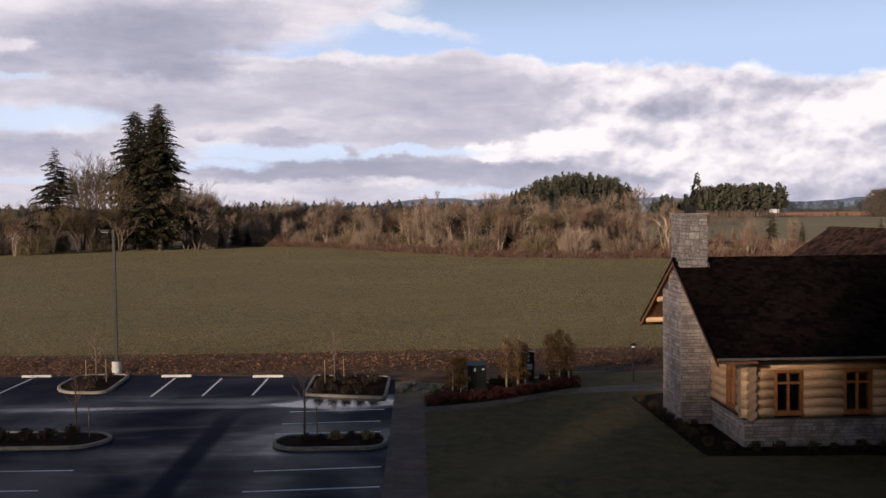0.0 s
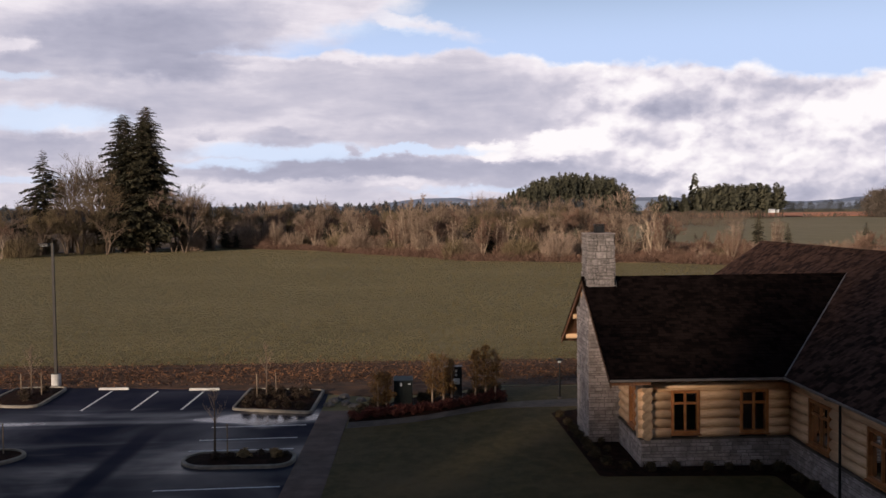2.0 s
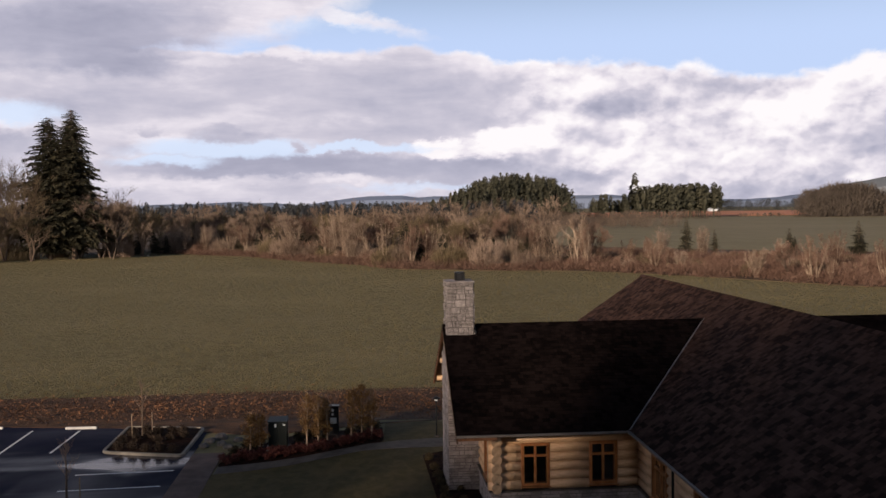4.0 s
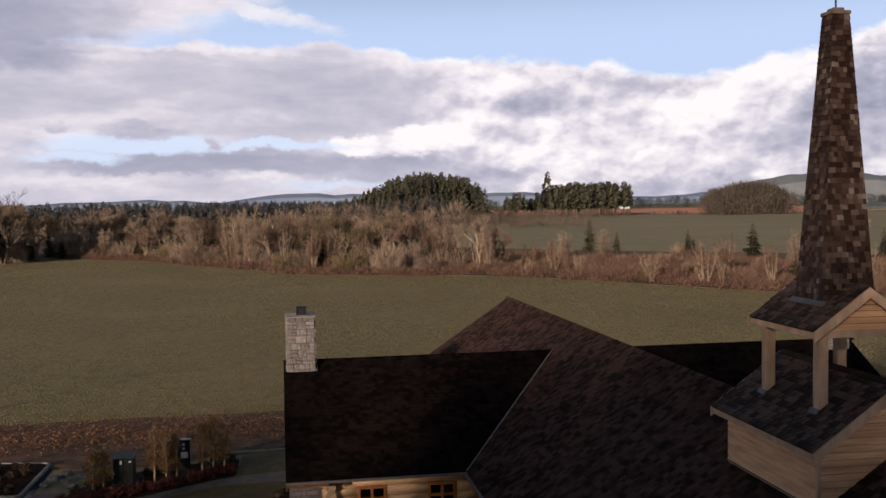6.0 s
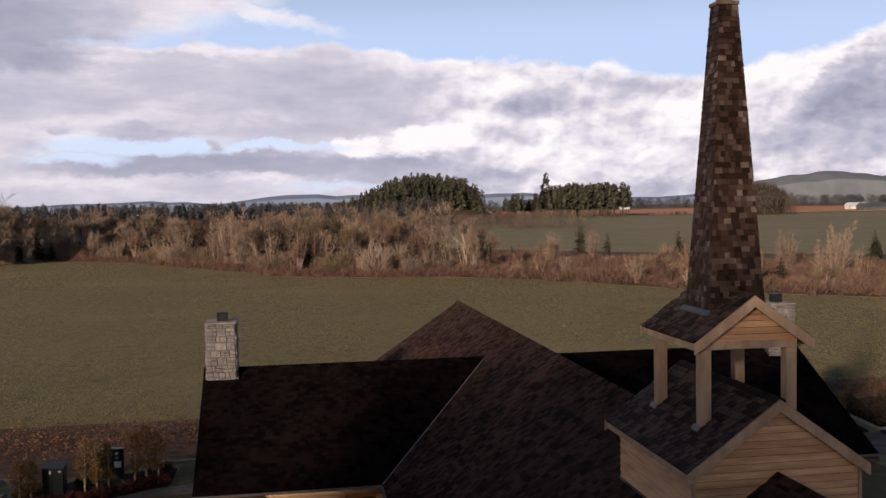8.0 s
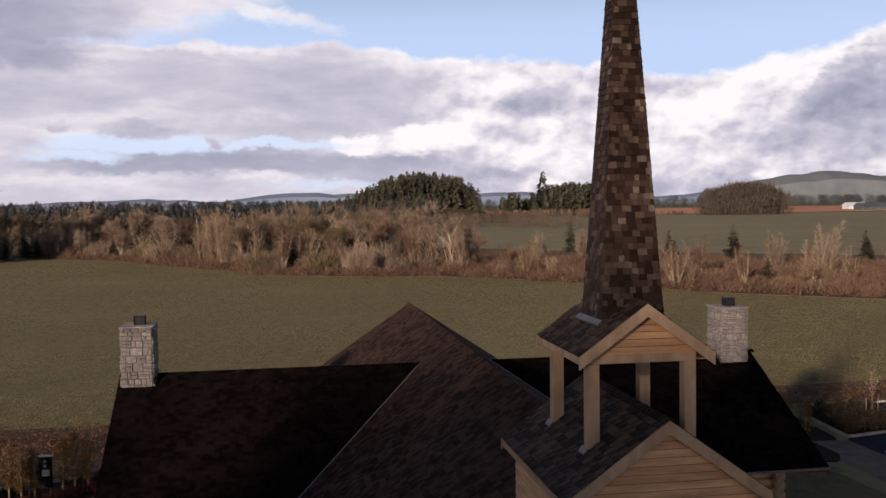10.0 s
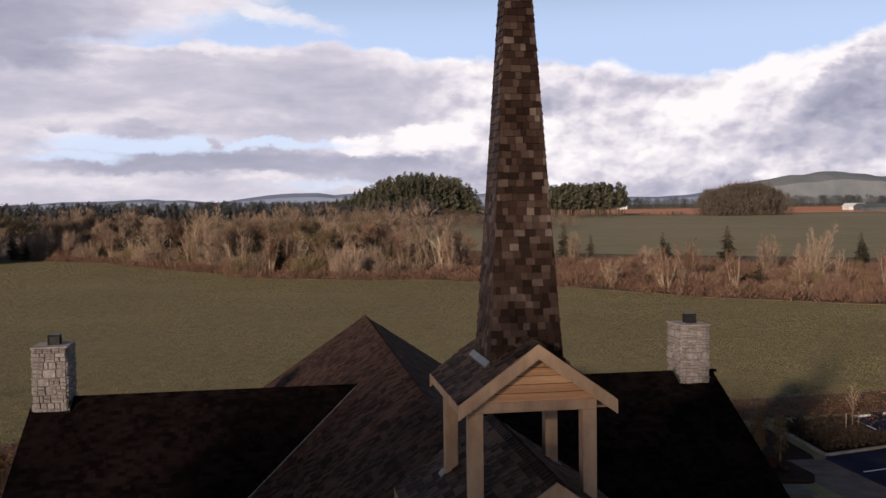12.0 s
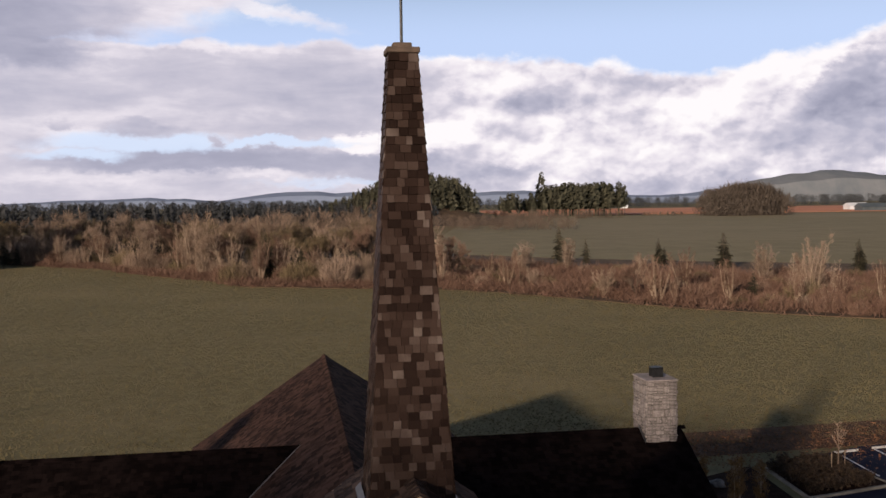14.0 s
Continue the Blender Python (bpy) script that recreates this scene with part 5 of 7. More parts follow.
gable_roof(tower, 18.55, 23.55, GX, GE, GZ, "tower_roof", 0.20, 0.23, 61)
strip(tower, (TX0 - 0.03, TY0, RIDGE - (X0 - TX0) * PITCH + 0.04), (TX0 - 0.03, TY1, RIDGE - (X0 - TX0) * PITCH + 0.04), 0.09, FLASH, "base_flashing", 0.02)

# open belfry: four posts, beams and siding in the gables
BX0, BX1, BY0, BY1, PW = 24.80, 27.05, 19.75, 22.42, 0.25
BEZ, BRZ, BH = 11.31, 12.29, 1.37
belfry = part("belfry", Geo(), TRIMWOOD, church, "open timber belfry on four square posts")
for x in (BX0, BX1 - PW):
    for yy in (BY0, BY1 - PW):
        z0 = GZ - max(abs(x - X0), abs(x + PW - X0)) * GP - 0.05
        part("post", Geo().bevelbox(x, x + PW, yy, yy + PW, z0, 11.12, 0.012), TRIMWOOD, belfry, "square fir post")
        sx = -1 if x == BX0 else 1
        cx = x if sx < 0 else x + PW
        zz = GZ - abs(cx - X0) * GP
        part("post_flashing", Geo().hexa([(cx - 0.02, yy - 0.05, zz + 0.01), (cx + sx * 0.10, yy - 0.05, zz - 0.06), (cx + sx * 0.10, yy + PW + 0.05, zz - 0.06), (cx - 0.02, yy + PW + 0.05, zz + 0.01), (cx - 0.02, yy - 0.05, zz + 0.08), (cx + sx * 0.10, yy - 0.05, zz - 0.02), (cx + sx * 0.10, yy + PW + 0.05, zz - 0.02), (cx - 0.02, yy + PW + 0.05, zz + 0.08)]), FLASH, belfry, "zinc flashing at the post foot")
for yy in (BY0 - 0.005, BY1 - 0.175):
    part("beam", Geo().bevelbox(BX0 - 0.004, BX1 + 0.004, yy, yy + 0.18, 11.12, 11.30, 0.01), TRIMWOOD, belfry)
for x in (BX0, BX1 - 0.18):
    part("beam", Geo().bevelbox(x, x + 0.18, BY0 + 0.18, BY1 - 0.18, 11.12, 11.30, 0.01), TRIMWOOD, belfry)
BP = (BRZ - BEZ) / BH
for yy, n in ((BY0, -1), (BY1, 1)):
    z, hb = 11.30, 0.145
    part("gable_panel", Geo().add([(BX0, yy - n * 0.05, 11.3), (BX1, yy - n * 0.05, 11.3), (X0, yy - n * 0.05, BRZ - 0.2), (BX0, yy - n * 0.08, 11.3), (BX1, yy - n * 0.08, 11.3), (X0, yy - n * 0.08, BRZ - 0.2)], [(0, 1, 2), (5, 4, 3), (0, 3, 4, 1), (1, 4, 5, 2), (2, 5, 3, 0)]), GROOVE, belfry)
    while z < BRZ - 0.25:
        half = min((BX1 - BX0) / 2, (BRZ - 0.07 - z - hb) / BP)
        if half > 0.08:
            lap_board(belfry, (X0 - half, yy - n * 0.05, 0), (X0 + half, yy - n * 0.05, 0), (0, n, 0), z, hb, th=0.036)
        z += hb
part("ceiling_boards", Geo().box(BX0 + 0.1, BX1 - 0.1, BY0 + 0.1, BY1 - 0.1, 11.305, 11.33), TRIMWOOD, belfry)
gable_roof(belfry, 19.62, 22.70, BH, BEZ, BRZ, "belfry_roof", 0.18, 0.21, 71)

# spire
SCX, SCY, SZ0, SZ1, SW0, SW1 = 25.98, 21.04, 11.55, 18.78, 0.67, 0.212
core = Geo().hexa([(SCX - SW0, SCY - SW0, SZ0), (SCX + SW0, SCY - SW0, SZ0), (SCX + SW0, SCY + SW0, SZ0), (SCX - SW0, SCY + SW0, SZ0), (SCX - SW1, SCY - SW1, SZ1), (SCX + SW1, SCY - SW1, SZ1), (SCX + SW1, SCY + SW1, SZ1), (SCX - SW1, SCY + SW1, SZ1)])
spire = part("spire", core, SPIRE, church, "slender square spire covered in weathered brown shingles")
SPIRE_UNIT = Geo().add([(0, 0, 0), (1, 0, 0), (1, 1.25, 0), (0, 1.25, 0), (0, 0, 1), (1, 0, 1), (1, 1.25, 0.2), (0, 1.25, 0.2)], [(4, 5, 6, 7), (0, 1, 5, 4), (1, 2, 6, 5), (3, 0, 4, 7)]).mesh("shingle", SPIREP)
rest = Geo()
course = 0.126
rows = int((SZ1 - SZ0) / course)
made = 0
for face in range(4):
    turn = Matrix.Rotation(face * math.pi / 2, 3, "Z")
    r = random.Random(300 + face)
    for j in range(rows):
        t0, t1 = j / rows, (j + 1) / rows
        w0, z0 = SW0 + (SW1 - SW0) * t0, SZ0 + (SZ1 - SZ0) * t0
        w1, z1 = SW0 + (SW1 - SW0) * t1, SZ0 + (SZ1 - SZ0) * t1
        v = Vector((0, w0 - w1, z1 - z0))
        n = Vector((0, -1, 0)) + Vector((0, 0, (w0 - w1) / (z1 - z0)))
        n.normalize()
        s = -w0 - r.random() * 0.1
        while s < w0:
            ww = r.choice((0.10, 0.12, 0.14, 0.17, 0.20))
            a, b = max(s, -w0 - 0.012), min(s + ww, w0 + 0.012)
            if b - a > 0.025:
                p = turn @ Vector((a + 0.003, -w0, z0 + r.uniform(-0.014, 0.004))) + Vector((SCX, SCY, 0))
                uu, vv, nn = turn @ Vector((b - a - 0.006, 0, 0)), turn @ v, turn @ (n * r.uniform(0.016, 0.034))
                if face == 0 and z0 > 12.4 and made < 330:
                    ob = new("shingle", SPIRE_UNIT)
                    ob.parent = spire
                    m = Matrix((uu, vv, nn)).transposed().to_4x4()
                    m.translation = p
                    ob.matrix_basis = m
                    made += 1
                else:
                    q = [p, p + uu, p + uu + vv * 1.25, p + vv * 1.25]
                    rest.add(q + [q[0] + nn, q[1] + nn, q[2] + nn * 0.2, q[3] + nn * 0.2], [(4, 5, 6, 7), (0, 1, 5, 4), (1, 2, 6, 5), (3, 0, 4, 7)])
            s += ww
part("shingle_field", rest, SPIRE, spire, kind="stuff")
part("collar", Geo().bevelbox(SCX - 0.255, SCX + 0.255, SCY - 0.255, SCY + 0.255, SZ1, SZ1 + 0.09, 0.012), CAPWOOD, spire, "weathered wooden collar")
part("cap_block", Geo().bevelbox(SCX - 0.145, SCX + 0.145, SCY - 0.145, SCY + 0.145, SZ1 + 0.09, SZ1 + 0.17, 0.012), CAPWOOD, spire)
part("finial_rod", Geo().tube((SCX, SCY, SZ1 + 0.17), (SCX, SCY, 20.6), 0.024, 0.02, 8), BLACK, spire, "thin dark metal finial rod")
for s in (-1, 1):
    zz = BRZ - SW0 * BP
    part("spire_flashing", Geo().hexa([(SCX + s * 0.69, SCY - 0.74, zz + 0.02), (SCX + s * 0.78, SCY - 0.74, zz - 0.02), (SCX + s * 0.78, SCY + 0.74, zz - 0.02), (SCX + s * 0.69, SCY + 0.74, zz + 0.02), (SCX + s * 0.69, SCY - 0.74, zz + 0.10), (SCX + s * 0.78, SCY - 0.74, zz + 0.01), (SCX + s * 0.78, SCY + 0.74, zz + 0.01), (SCX + s * 0.69, SCY + 0.74, zz + 0.10)]), FLASH, spire)

# ---- planting by the path and the church ----
sheet(smooth_outline([(1.55, 46.95), (5.6, 48.0), (9.2, 49.45), (10.0, 49.7), (10.0, 53.2), (5.0, 53.0), (1.8, 50.0)], 0.4), 0.045, "planting_bed", MULCH, "dark mulched bed between path and leaf strip", "planting bed")
sheet(smooth_outline([(11.9, 46.6), (13.9, 47.6), (14.1, 36.2), (19.9, 36.2), (20.05, 18), (18.9, 18), (18.9, 34.6), (12.2, 34.9)], 0.3), 0.05, "planting_bed", MULCH, "dark mulched bed along the church wall", "planting bed")
sheet(smooth_outline([(38.0, 34.9), (40.0, 34.9), (40.2, 47.0), (38.2, 47.0)], 0.3), 0.05, "planting_bed", MULCH, "dark mulched bed along the church wall", "planting bed")
for x, y, s in ((12.15, 45.5, 1.0), (12.3, 43.6, 1.0), (12.35, 42.3, 1.05), (12.4, 41.1, 1.0), (12.5, 39.9, 0.9), (12.45, 38.7, 1.0), (12.5, 37.6, 1.0), (12.75, 36.5, 1.05), (13.4, 35.75, 1.0), (14.3, 35.5, 1.0), (15.25, 35.5, 0.95), (16.55, 35.4, 0.95), (17.4, 35.5, 0.8), (18.4, 35.3, 1.1), (19.2, 35.0, 1.0), (19.4, 33.6, 1.0), (19.45, 32.3, 0.95), (19.4, 30.3, 1.0), (19.4, 28.7, 1.0), (13.2, 40.0, 0.7), (13.2, 38.6, 0.7)):
    put_shrub(SHRUB_GREEN, x, y, lift(x, y) + 0.03, s * 0.85, "clipped dark green shrub along the church base", "church border shrubs")
for i in range(26):
    t = i / 25
    x = 1.75 + 7.9 * t
    y = 47.35 + 0.33 * (x - 1.75) + rng.uniform(-0.1, 0.25) + (0.5 if i % 3 == 0 else 0.0)
    put_shrub(SHRUB_RED, x, y, lift(x, y) + 0.02, rng.uniform(0.75, 1.1), "low dark red shrub edging the path bed", "red path shrubs")
for x, y in ((2.2, 48.9), (2.9, 49.6), (3.2, 51.2), (5.4, 51.2), (5.9, 51.8), (6.6, 51.6), (8.2, 51.6), (9.2, 51.8), (8.8, 52.3), (9.5, 52.4)):
    put_shrub(SHRUB_GREEN, x, y, lift(x, y) + 0.02, rng.uniform(1.0, 1.5), "dark evergreen shrub in the path bed", "path bed shrubs")
for i, (x, y, h) in enumerate(((3.0, 48.9, 2.2), (3.45, 49.2, 2.1), (5.9, 49.6, 2.95), (6.5, 49.4, 2.9), (6.95, 50.0, 2.5), (8.25, 50.0, 2.9), (8.8, 50.0, 3.1), (9.35, 50.3, 2.7))):
    sapling(x, y, lift(x, y), h, True, 0, "young tree with golden-brown leaves beside the path", 20 + i)


def transformer(x, y):
    z = lift(x, y)
    top = thing("transformer", "dark green steel utility cabinet on a pale concrete pad", "utility cabinet", (x, y, z))
    part("pad", Geo().bevelbox(-0.65, 0.65, -0.75, 0.6, 0.0, 0.12, 0.02), CONCRETE, top, "pale concrete pad")
    part("body", Geo().bevelbox(-0.5, 0.5, -0.4, 0.45, 0.12, 1.55, 0.03), CABINET, top)
    part("lid", Geo().hexa([(-0.54, -0.46, 1.55), (0.54, -0.46, 1.55), (0.54, 0.5, 1.55), (-0.54, 0.5, 1.55), (-0.52, -0.44, 1.60), (0.52, -0.44, 1.60), (0.50, 0.46, 1.70), (-0.50, 0.46, 1.70)]), CABINET, top, "sloped lid")
    for sx in (-1, 1):
        part("door", Geo().bevelbox(sx * 0.25 - 0.235, sx * 0.25 + 0.235, -0.425, -0.4, 0.2, 1.5, 0.008), CABINET, top)
    part("label_plate", Geo().box(-0.16, -0.06, -0.435, -0.426, 1.28, 1.46), PLATE, top, "small pale warning plate")
    part("label_plate", Geo().box(0.28, 0.40, -0.435, -0.426, 1.36, 1.43), PLATE, top, "small pale warning plate")


def meter_stand(x, y):
    z = lift(x, y)
    top = thing("meter_stand", "black utility stand with a row of grey meters and pale plate", "meter stand", (x, y, z))
    part("backboard", Geo().bevelbox(-0.62, 0.62, 0.0, 0.08, 0.35, 1.95, 0.01), BLACK, top)
    for sx in (-0.5, 0.5):
        part("post", Geo().bevelbox(sx - 0.05, sx + 0.05, 0.08, 0.18, 0, 2.0, 0.01), BLACK, top)
    part("canopy", Geo().bevelbox(-0.66, 0.66, -0.18, 0.2, 1.95, 1.99, 0.01), GUTTER, top)
    for zz in (1.5, 1.72):
        m = part("meter", Geo().tube((0.30, -0.10, zz), (0.30, 0.0, zz), 0.085, 0.085, 12), GUTTER, top, "round grey meter")
        part("dial", Geo().tube((0.30, -0.105, zz), (0.30, -0.1, zz), 0.06, 0.06, 12), PLATE, m)
    part("panel", Geo().bevelbox(0.15, 0.5, -0.06, 0.0, 0.98, 1.30, 0.01), PLATE, top, "pale grey enamel panel")
    part("box", Geo().bevelbox(-0.5, 0.0, -0.14, 0.0, 0.9, 1.7, 0.015), CABINET, top)


transformer(4.35, 50.2)
meter_stand(6.95, 50.95)


def path_lamp(x, y):
    z = lift(x, y)
    top = thing("path_lamp", "short black post lamp with a domed cap beside the path", "garden lamp", (x, y, z))
    part("footing", Geo().tube((0, 0, 0), (0, 0, 0.1), 0.14, 0.14, 12), CONCRETE, top)
    part("post", Geo().tube((0, 0, 0.1), (0, 0, 2.0), 0.05, 0.045, 10), BLACK, top)
    part("lens", Geo().tube((0, 0, 2.0), (0, 0, 2.12), 0.09, 0.11, 12), PLATE, top)
    part("hood", Geo().tube((0, 0, 2.12), (0, 0, 2.16), 0.22, 0.22, 16).tube((0, 0, 2.16), (0, 0, 2.24), 0.22, 0.05, 16), BLACK, top, "round metal hood")


path_lamp(12.9, 50.35)

# ---- east side: footpath, second car park, planting ----
sheet([(51.9, 30.0), (95.0, 24.0), (95.0, 66.0), (61.5, 63.5), (57.3, 62.0), (57.0, 58.9), (51.6, 53.2)], 0.02, "parking_lot", ASPHALT, "wet dark asphalt car park beyond the church", "car park", h=flat)
paving_strip("sidewalk", [((48.6 + 0.35 * (i < 0), 53.4 - 1.5 * i), (51.6, 53.4 - 1.5 * i - 0.2)) for i in range(14)], "grey slab footpath beside the far car park", h=flat)
paving_strip("garden_path", [((38.5 + 1.5 * i, 46.9), (38.5 + 1.5 * i, 48.6)) for i in range(7)], "pale concrete path from the church to the far car park", CONCRETE)
island([(51.9, 53.6), (58.0, 55.0), (57.6, 60.8), (52.6, 60.0)], 0.6, [(SHRUB_BROWN, 52.7 + 0.78 * i, 54.6 + 1.05 * j + 0.2 * (i % 2) + 0.14 * i, 1.25 + 0.2 * ((i + j) % 3)) for i in range(6) for j in range(5)], "kerbed bed of dark shrubs beside the far car park")
for a, b in (((58.4, 57.0), (58.9, 62.3)), ((61.2, 57.0), (61.8, 62.6)), ((52.2, 50.4), (57.0, 51.4)), ((52.2, 47.7), (57.0, 48.7)), ((52.2, 45.0), (57.0, 46.0))):
    flat_bar("stall_line", a, b, 0.13, 0.021, PAINT, "white painted parking stall line")
wheel_stop(59.6, 60.1 + 2.2, 8)
wheel_stop(62.6, 62.8, 8)
sapling(56.0, 57.4, 0.2, 3.0, False, 2, "bare young tree between two stakes by the far car park", 61)
for i, (x, y, h) in enumerate(((46.6, 51.6, 3.0), (47.4, 52.6, 2.9), (48.2, 51.9, 2.8), (45.8, 53.6, 2.6))):
    sapling(x, y, lift(x, y), h, True, 0, "young tree with brown leaves beside the far path", 70 + i)
sheet(smooth_outline([(42.0, 48.8), (48.5, 48.9), (51.3, 53.8), (52.0, 60.5), (44.0, 57.0), (41.5, 52.0)], 0.5), 0.04, "planting_bed", MULCH, "dark planting bed beside the far path", "planting bed")
for i in range(14):
    x, y = 42.8 + 0.45 * i, 49.3 + rng.uniform(0, 2.2) + 0.12 * i
    put_shrub(SHRUB_RED if i % 3 else SHRUB_GREEN, x, y, lift(x, y), rng.uniform(0.7, 1.1), "low dark shrub in the far path bed", "far path shrubs")


def boulder(x, y, s, seed):
    bm = bmesh.new()
    bmesh.ops.create_icosphere(bm, subdivisions=2, radius=s)
    for v in bm.verts:
        v.co *= 1 + 0.35 * noise.noise(v.co * 1.6 / s + Vector((seed, 0, 0)))
        v.co.z *= 0.6
    me = bpy.data.meshes.new("boulder")
    bm.to_mesh(me)
    bm.free()
    me.materials.append(ROCK)
    ob = new("boulder", me)
    ob.matrix_basis = Matrix.Translation((x, y, lift(x, y) + s * 0.25))
    tagged(ob, "weathered grey landscape boulder in rough grass", "boulder", "boulders")


for i, (x, y, s) in enumerate(((0.4, 52.3, 0.34), (1.1, 51.6, 0.3), (0.9, 53.0, 0.4), (1.9, 52.4, 0.3), (0.2, 51.2, 0.3), (1.6, 50.8, 0.3), (46.8, 57.2, 0.7), (48.2, 57.0, 0.5))):
    boulder(x, y, s, i * 3.1)


# ---- trees ----
def twig(g, p, d, l, w, r):
    """A thin pointed sliver."""
    s = d.cross(Vector((r.uniform(-1, 1), r.uniform(-1, 1), r.uniform(-1, 1)))).normalized() * w
    g.add([p - s, p + s, p + d * l], [(0, 1, 2)])


def bare_tree(h, spread, stems, seed, fine=1.0, fork=0.3):
    """Stems that part near the ground, limbs that rise from them, and a haze of twigs."""
    r = random.Random(seed)
    st, tw = Geo(), Geo()
    for k in range(stems):
        a = r.uniform(0, 6.28)
        lean = spread * r.uniform(0.15, 0.6) / max(1, h) if stems > 1 else 0.05
        base = Vector((math.cos(a) * 0.3 * (stems > 1), math.sin(a) * 0.3 * (stems > 1), -0.3))
        hh = h * r.uniform(0.72, 1.0)
        p, d = base, Vector((math.cos(a) * lean * 1.6, math.sin(a) * lean * 1.6, 1)).normalized()
        rad = 0.0075 * hh + 0.025
        n = 6
        for i in range(n):
            q = p + d * (hh / n)
            st.tube(p, q, rad * (1 - i / n) + 0.012, rad * (1 - (i + 1) / n) + 0.012, 5, False)
            t = (i + 1) / n
            if t > fork:
                for _ in range(3):
                    b = r.uniform(0, 6.28)
                    l = hh * r.uniform(0.13, 0.30) * (1.25 - t)
                    bd = (Vector((math.cos(b), math.sin(b), r.uniform(0.5, 1.3)))).normalized()
                    o = p.lerp(q, r.random())
                    e = o + bd * l
                    st.tube(o, e, rad * 0.32 * (1.2 - t) + 0.01, 0.012, 3, False)
                    for _ in range(int(42 * fine)):
                        s = o.lerp(e, r.uniform(0.25, 1.0))
                        td = (bd + Vector((r.uniform(-0.8, 0.8), r.uniform(-0.8, 0.8), r.uniform(-0.1, 0.9)))).normalized()
                        twig(tw, s, td, l * r.uniform(0.35, 0.9), 0.008 + 0.0004 * h, r)
            for _ in range(int(14 * fine)):
                s = p.lerp(q, r.random())
                td = Vector((r.uniform(-1, 1), r.uniform(-1, 1), r.uniform(0.2, 1.2))).normalized()
                twig(tw, s, td, hh * r.uniform(0.05, 0.12), 0.011 + 0.0006 * h, r)
            p = q
            d = (d + Vector((r.uniform(-0.12, 0.12), r.uniform(-0.12, 0.12), 0.05))).normalized()
    return st, tw


def branching(h, seed, depth=5, stems=1, open_=1.0, tips=8, width=1.0):
    """A leafless tree that forks again and again from trunk to twigs."""
    r = random.Random(seed)
    st, tw = Geo(), Geo()

    def grow(p, d, l, rad, k):
        q = p + d * l
        st.tube(p, q, rad, rad * 0.68, 6 if k > 3 else 3, False)
        if k <= 1:
            for _ in range(tips):
                o = p.lerp(q, r.uniform(0.2, 1.0))
                td = (d + Vector((r.uniform(-0.9, 0.9), r.uniform(-0.9, 0.9), r.uniform(-0.2, 0.8)))).normalized()
                twig(tw, o, td, l * r.uniform(0.5, 1.2), (0.010 + 0.0011 * h) * width, r)
        if k == 0:
            return
        for c in range(3 if k >= depth - 1 or r.random() < 0.35 else 2):
            a, b = r.uniform(0, 6.28), r.uniform(0.30, 0.72) * open_
            side = d.orthogonal().normalized()
            side.rotate(Matrix.Rotation(a, 3, d))
            nd = (d * math.cos(b) + side * math.sin(b) + Vector((0, 0, 0.16))).normalized()
            grow(p.lerp(q, r.uniform(0.72, 1.0)), nd, l * r.uniform(0.66, 0.88), rad * 0.62, k - 1)

    for i in range(stems):
        a = r.uniform(0, 6.28)
        lean = 0.0 if stems == 1 else 0.28
        grow(Vector((math.cos(a) * 0.25 * (stems > 1), math.sin(a) * 0.25 * (stems > 1), -0.3)), Vector((math.cos(a) * lean, math.sin(a) * lean, 1)).normalized(), h / 3.1 * r.uniform(0.85, 1.0), 0.017 * h, depth)
    return st, tw


def bush(h, w, seed, n=420):
    r = random.Random(seed)
    g = Geo()
    for _ in range(n):
        a, q = r.uniform(0, 6.28), w * math.sqrt(r.random())
        p = Vector((math.cos(a) * q, math.sin(a) * q, h * r.random() ** 1.4 * (1 - 0.5 * (q / w) ** 2) * 0.75))
        d = Vector((math.cos(a) * 0.5 + r.uniform(-0.5, 0.5), math.sin(a) * 0.5 + r.uniform(-0.5, 0.5), r.uniform(0.4, 1.2))).normalized()
        twig(g, p, d, h * r.uniform(0.16, 0.36), 0.016 + 0.005 * h, r)
    return g


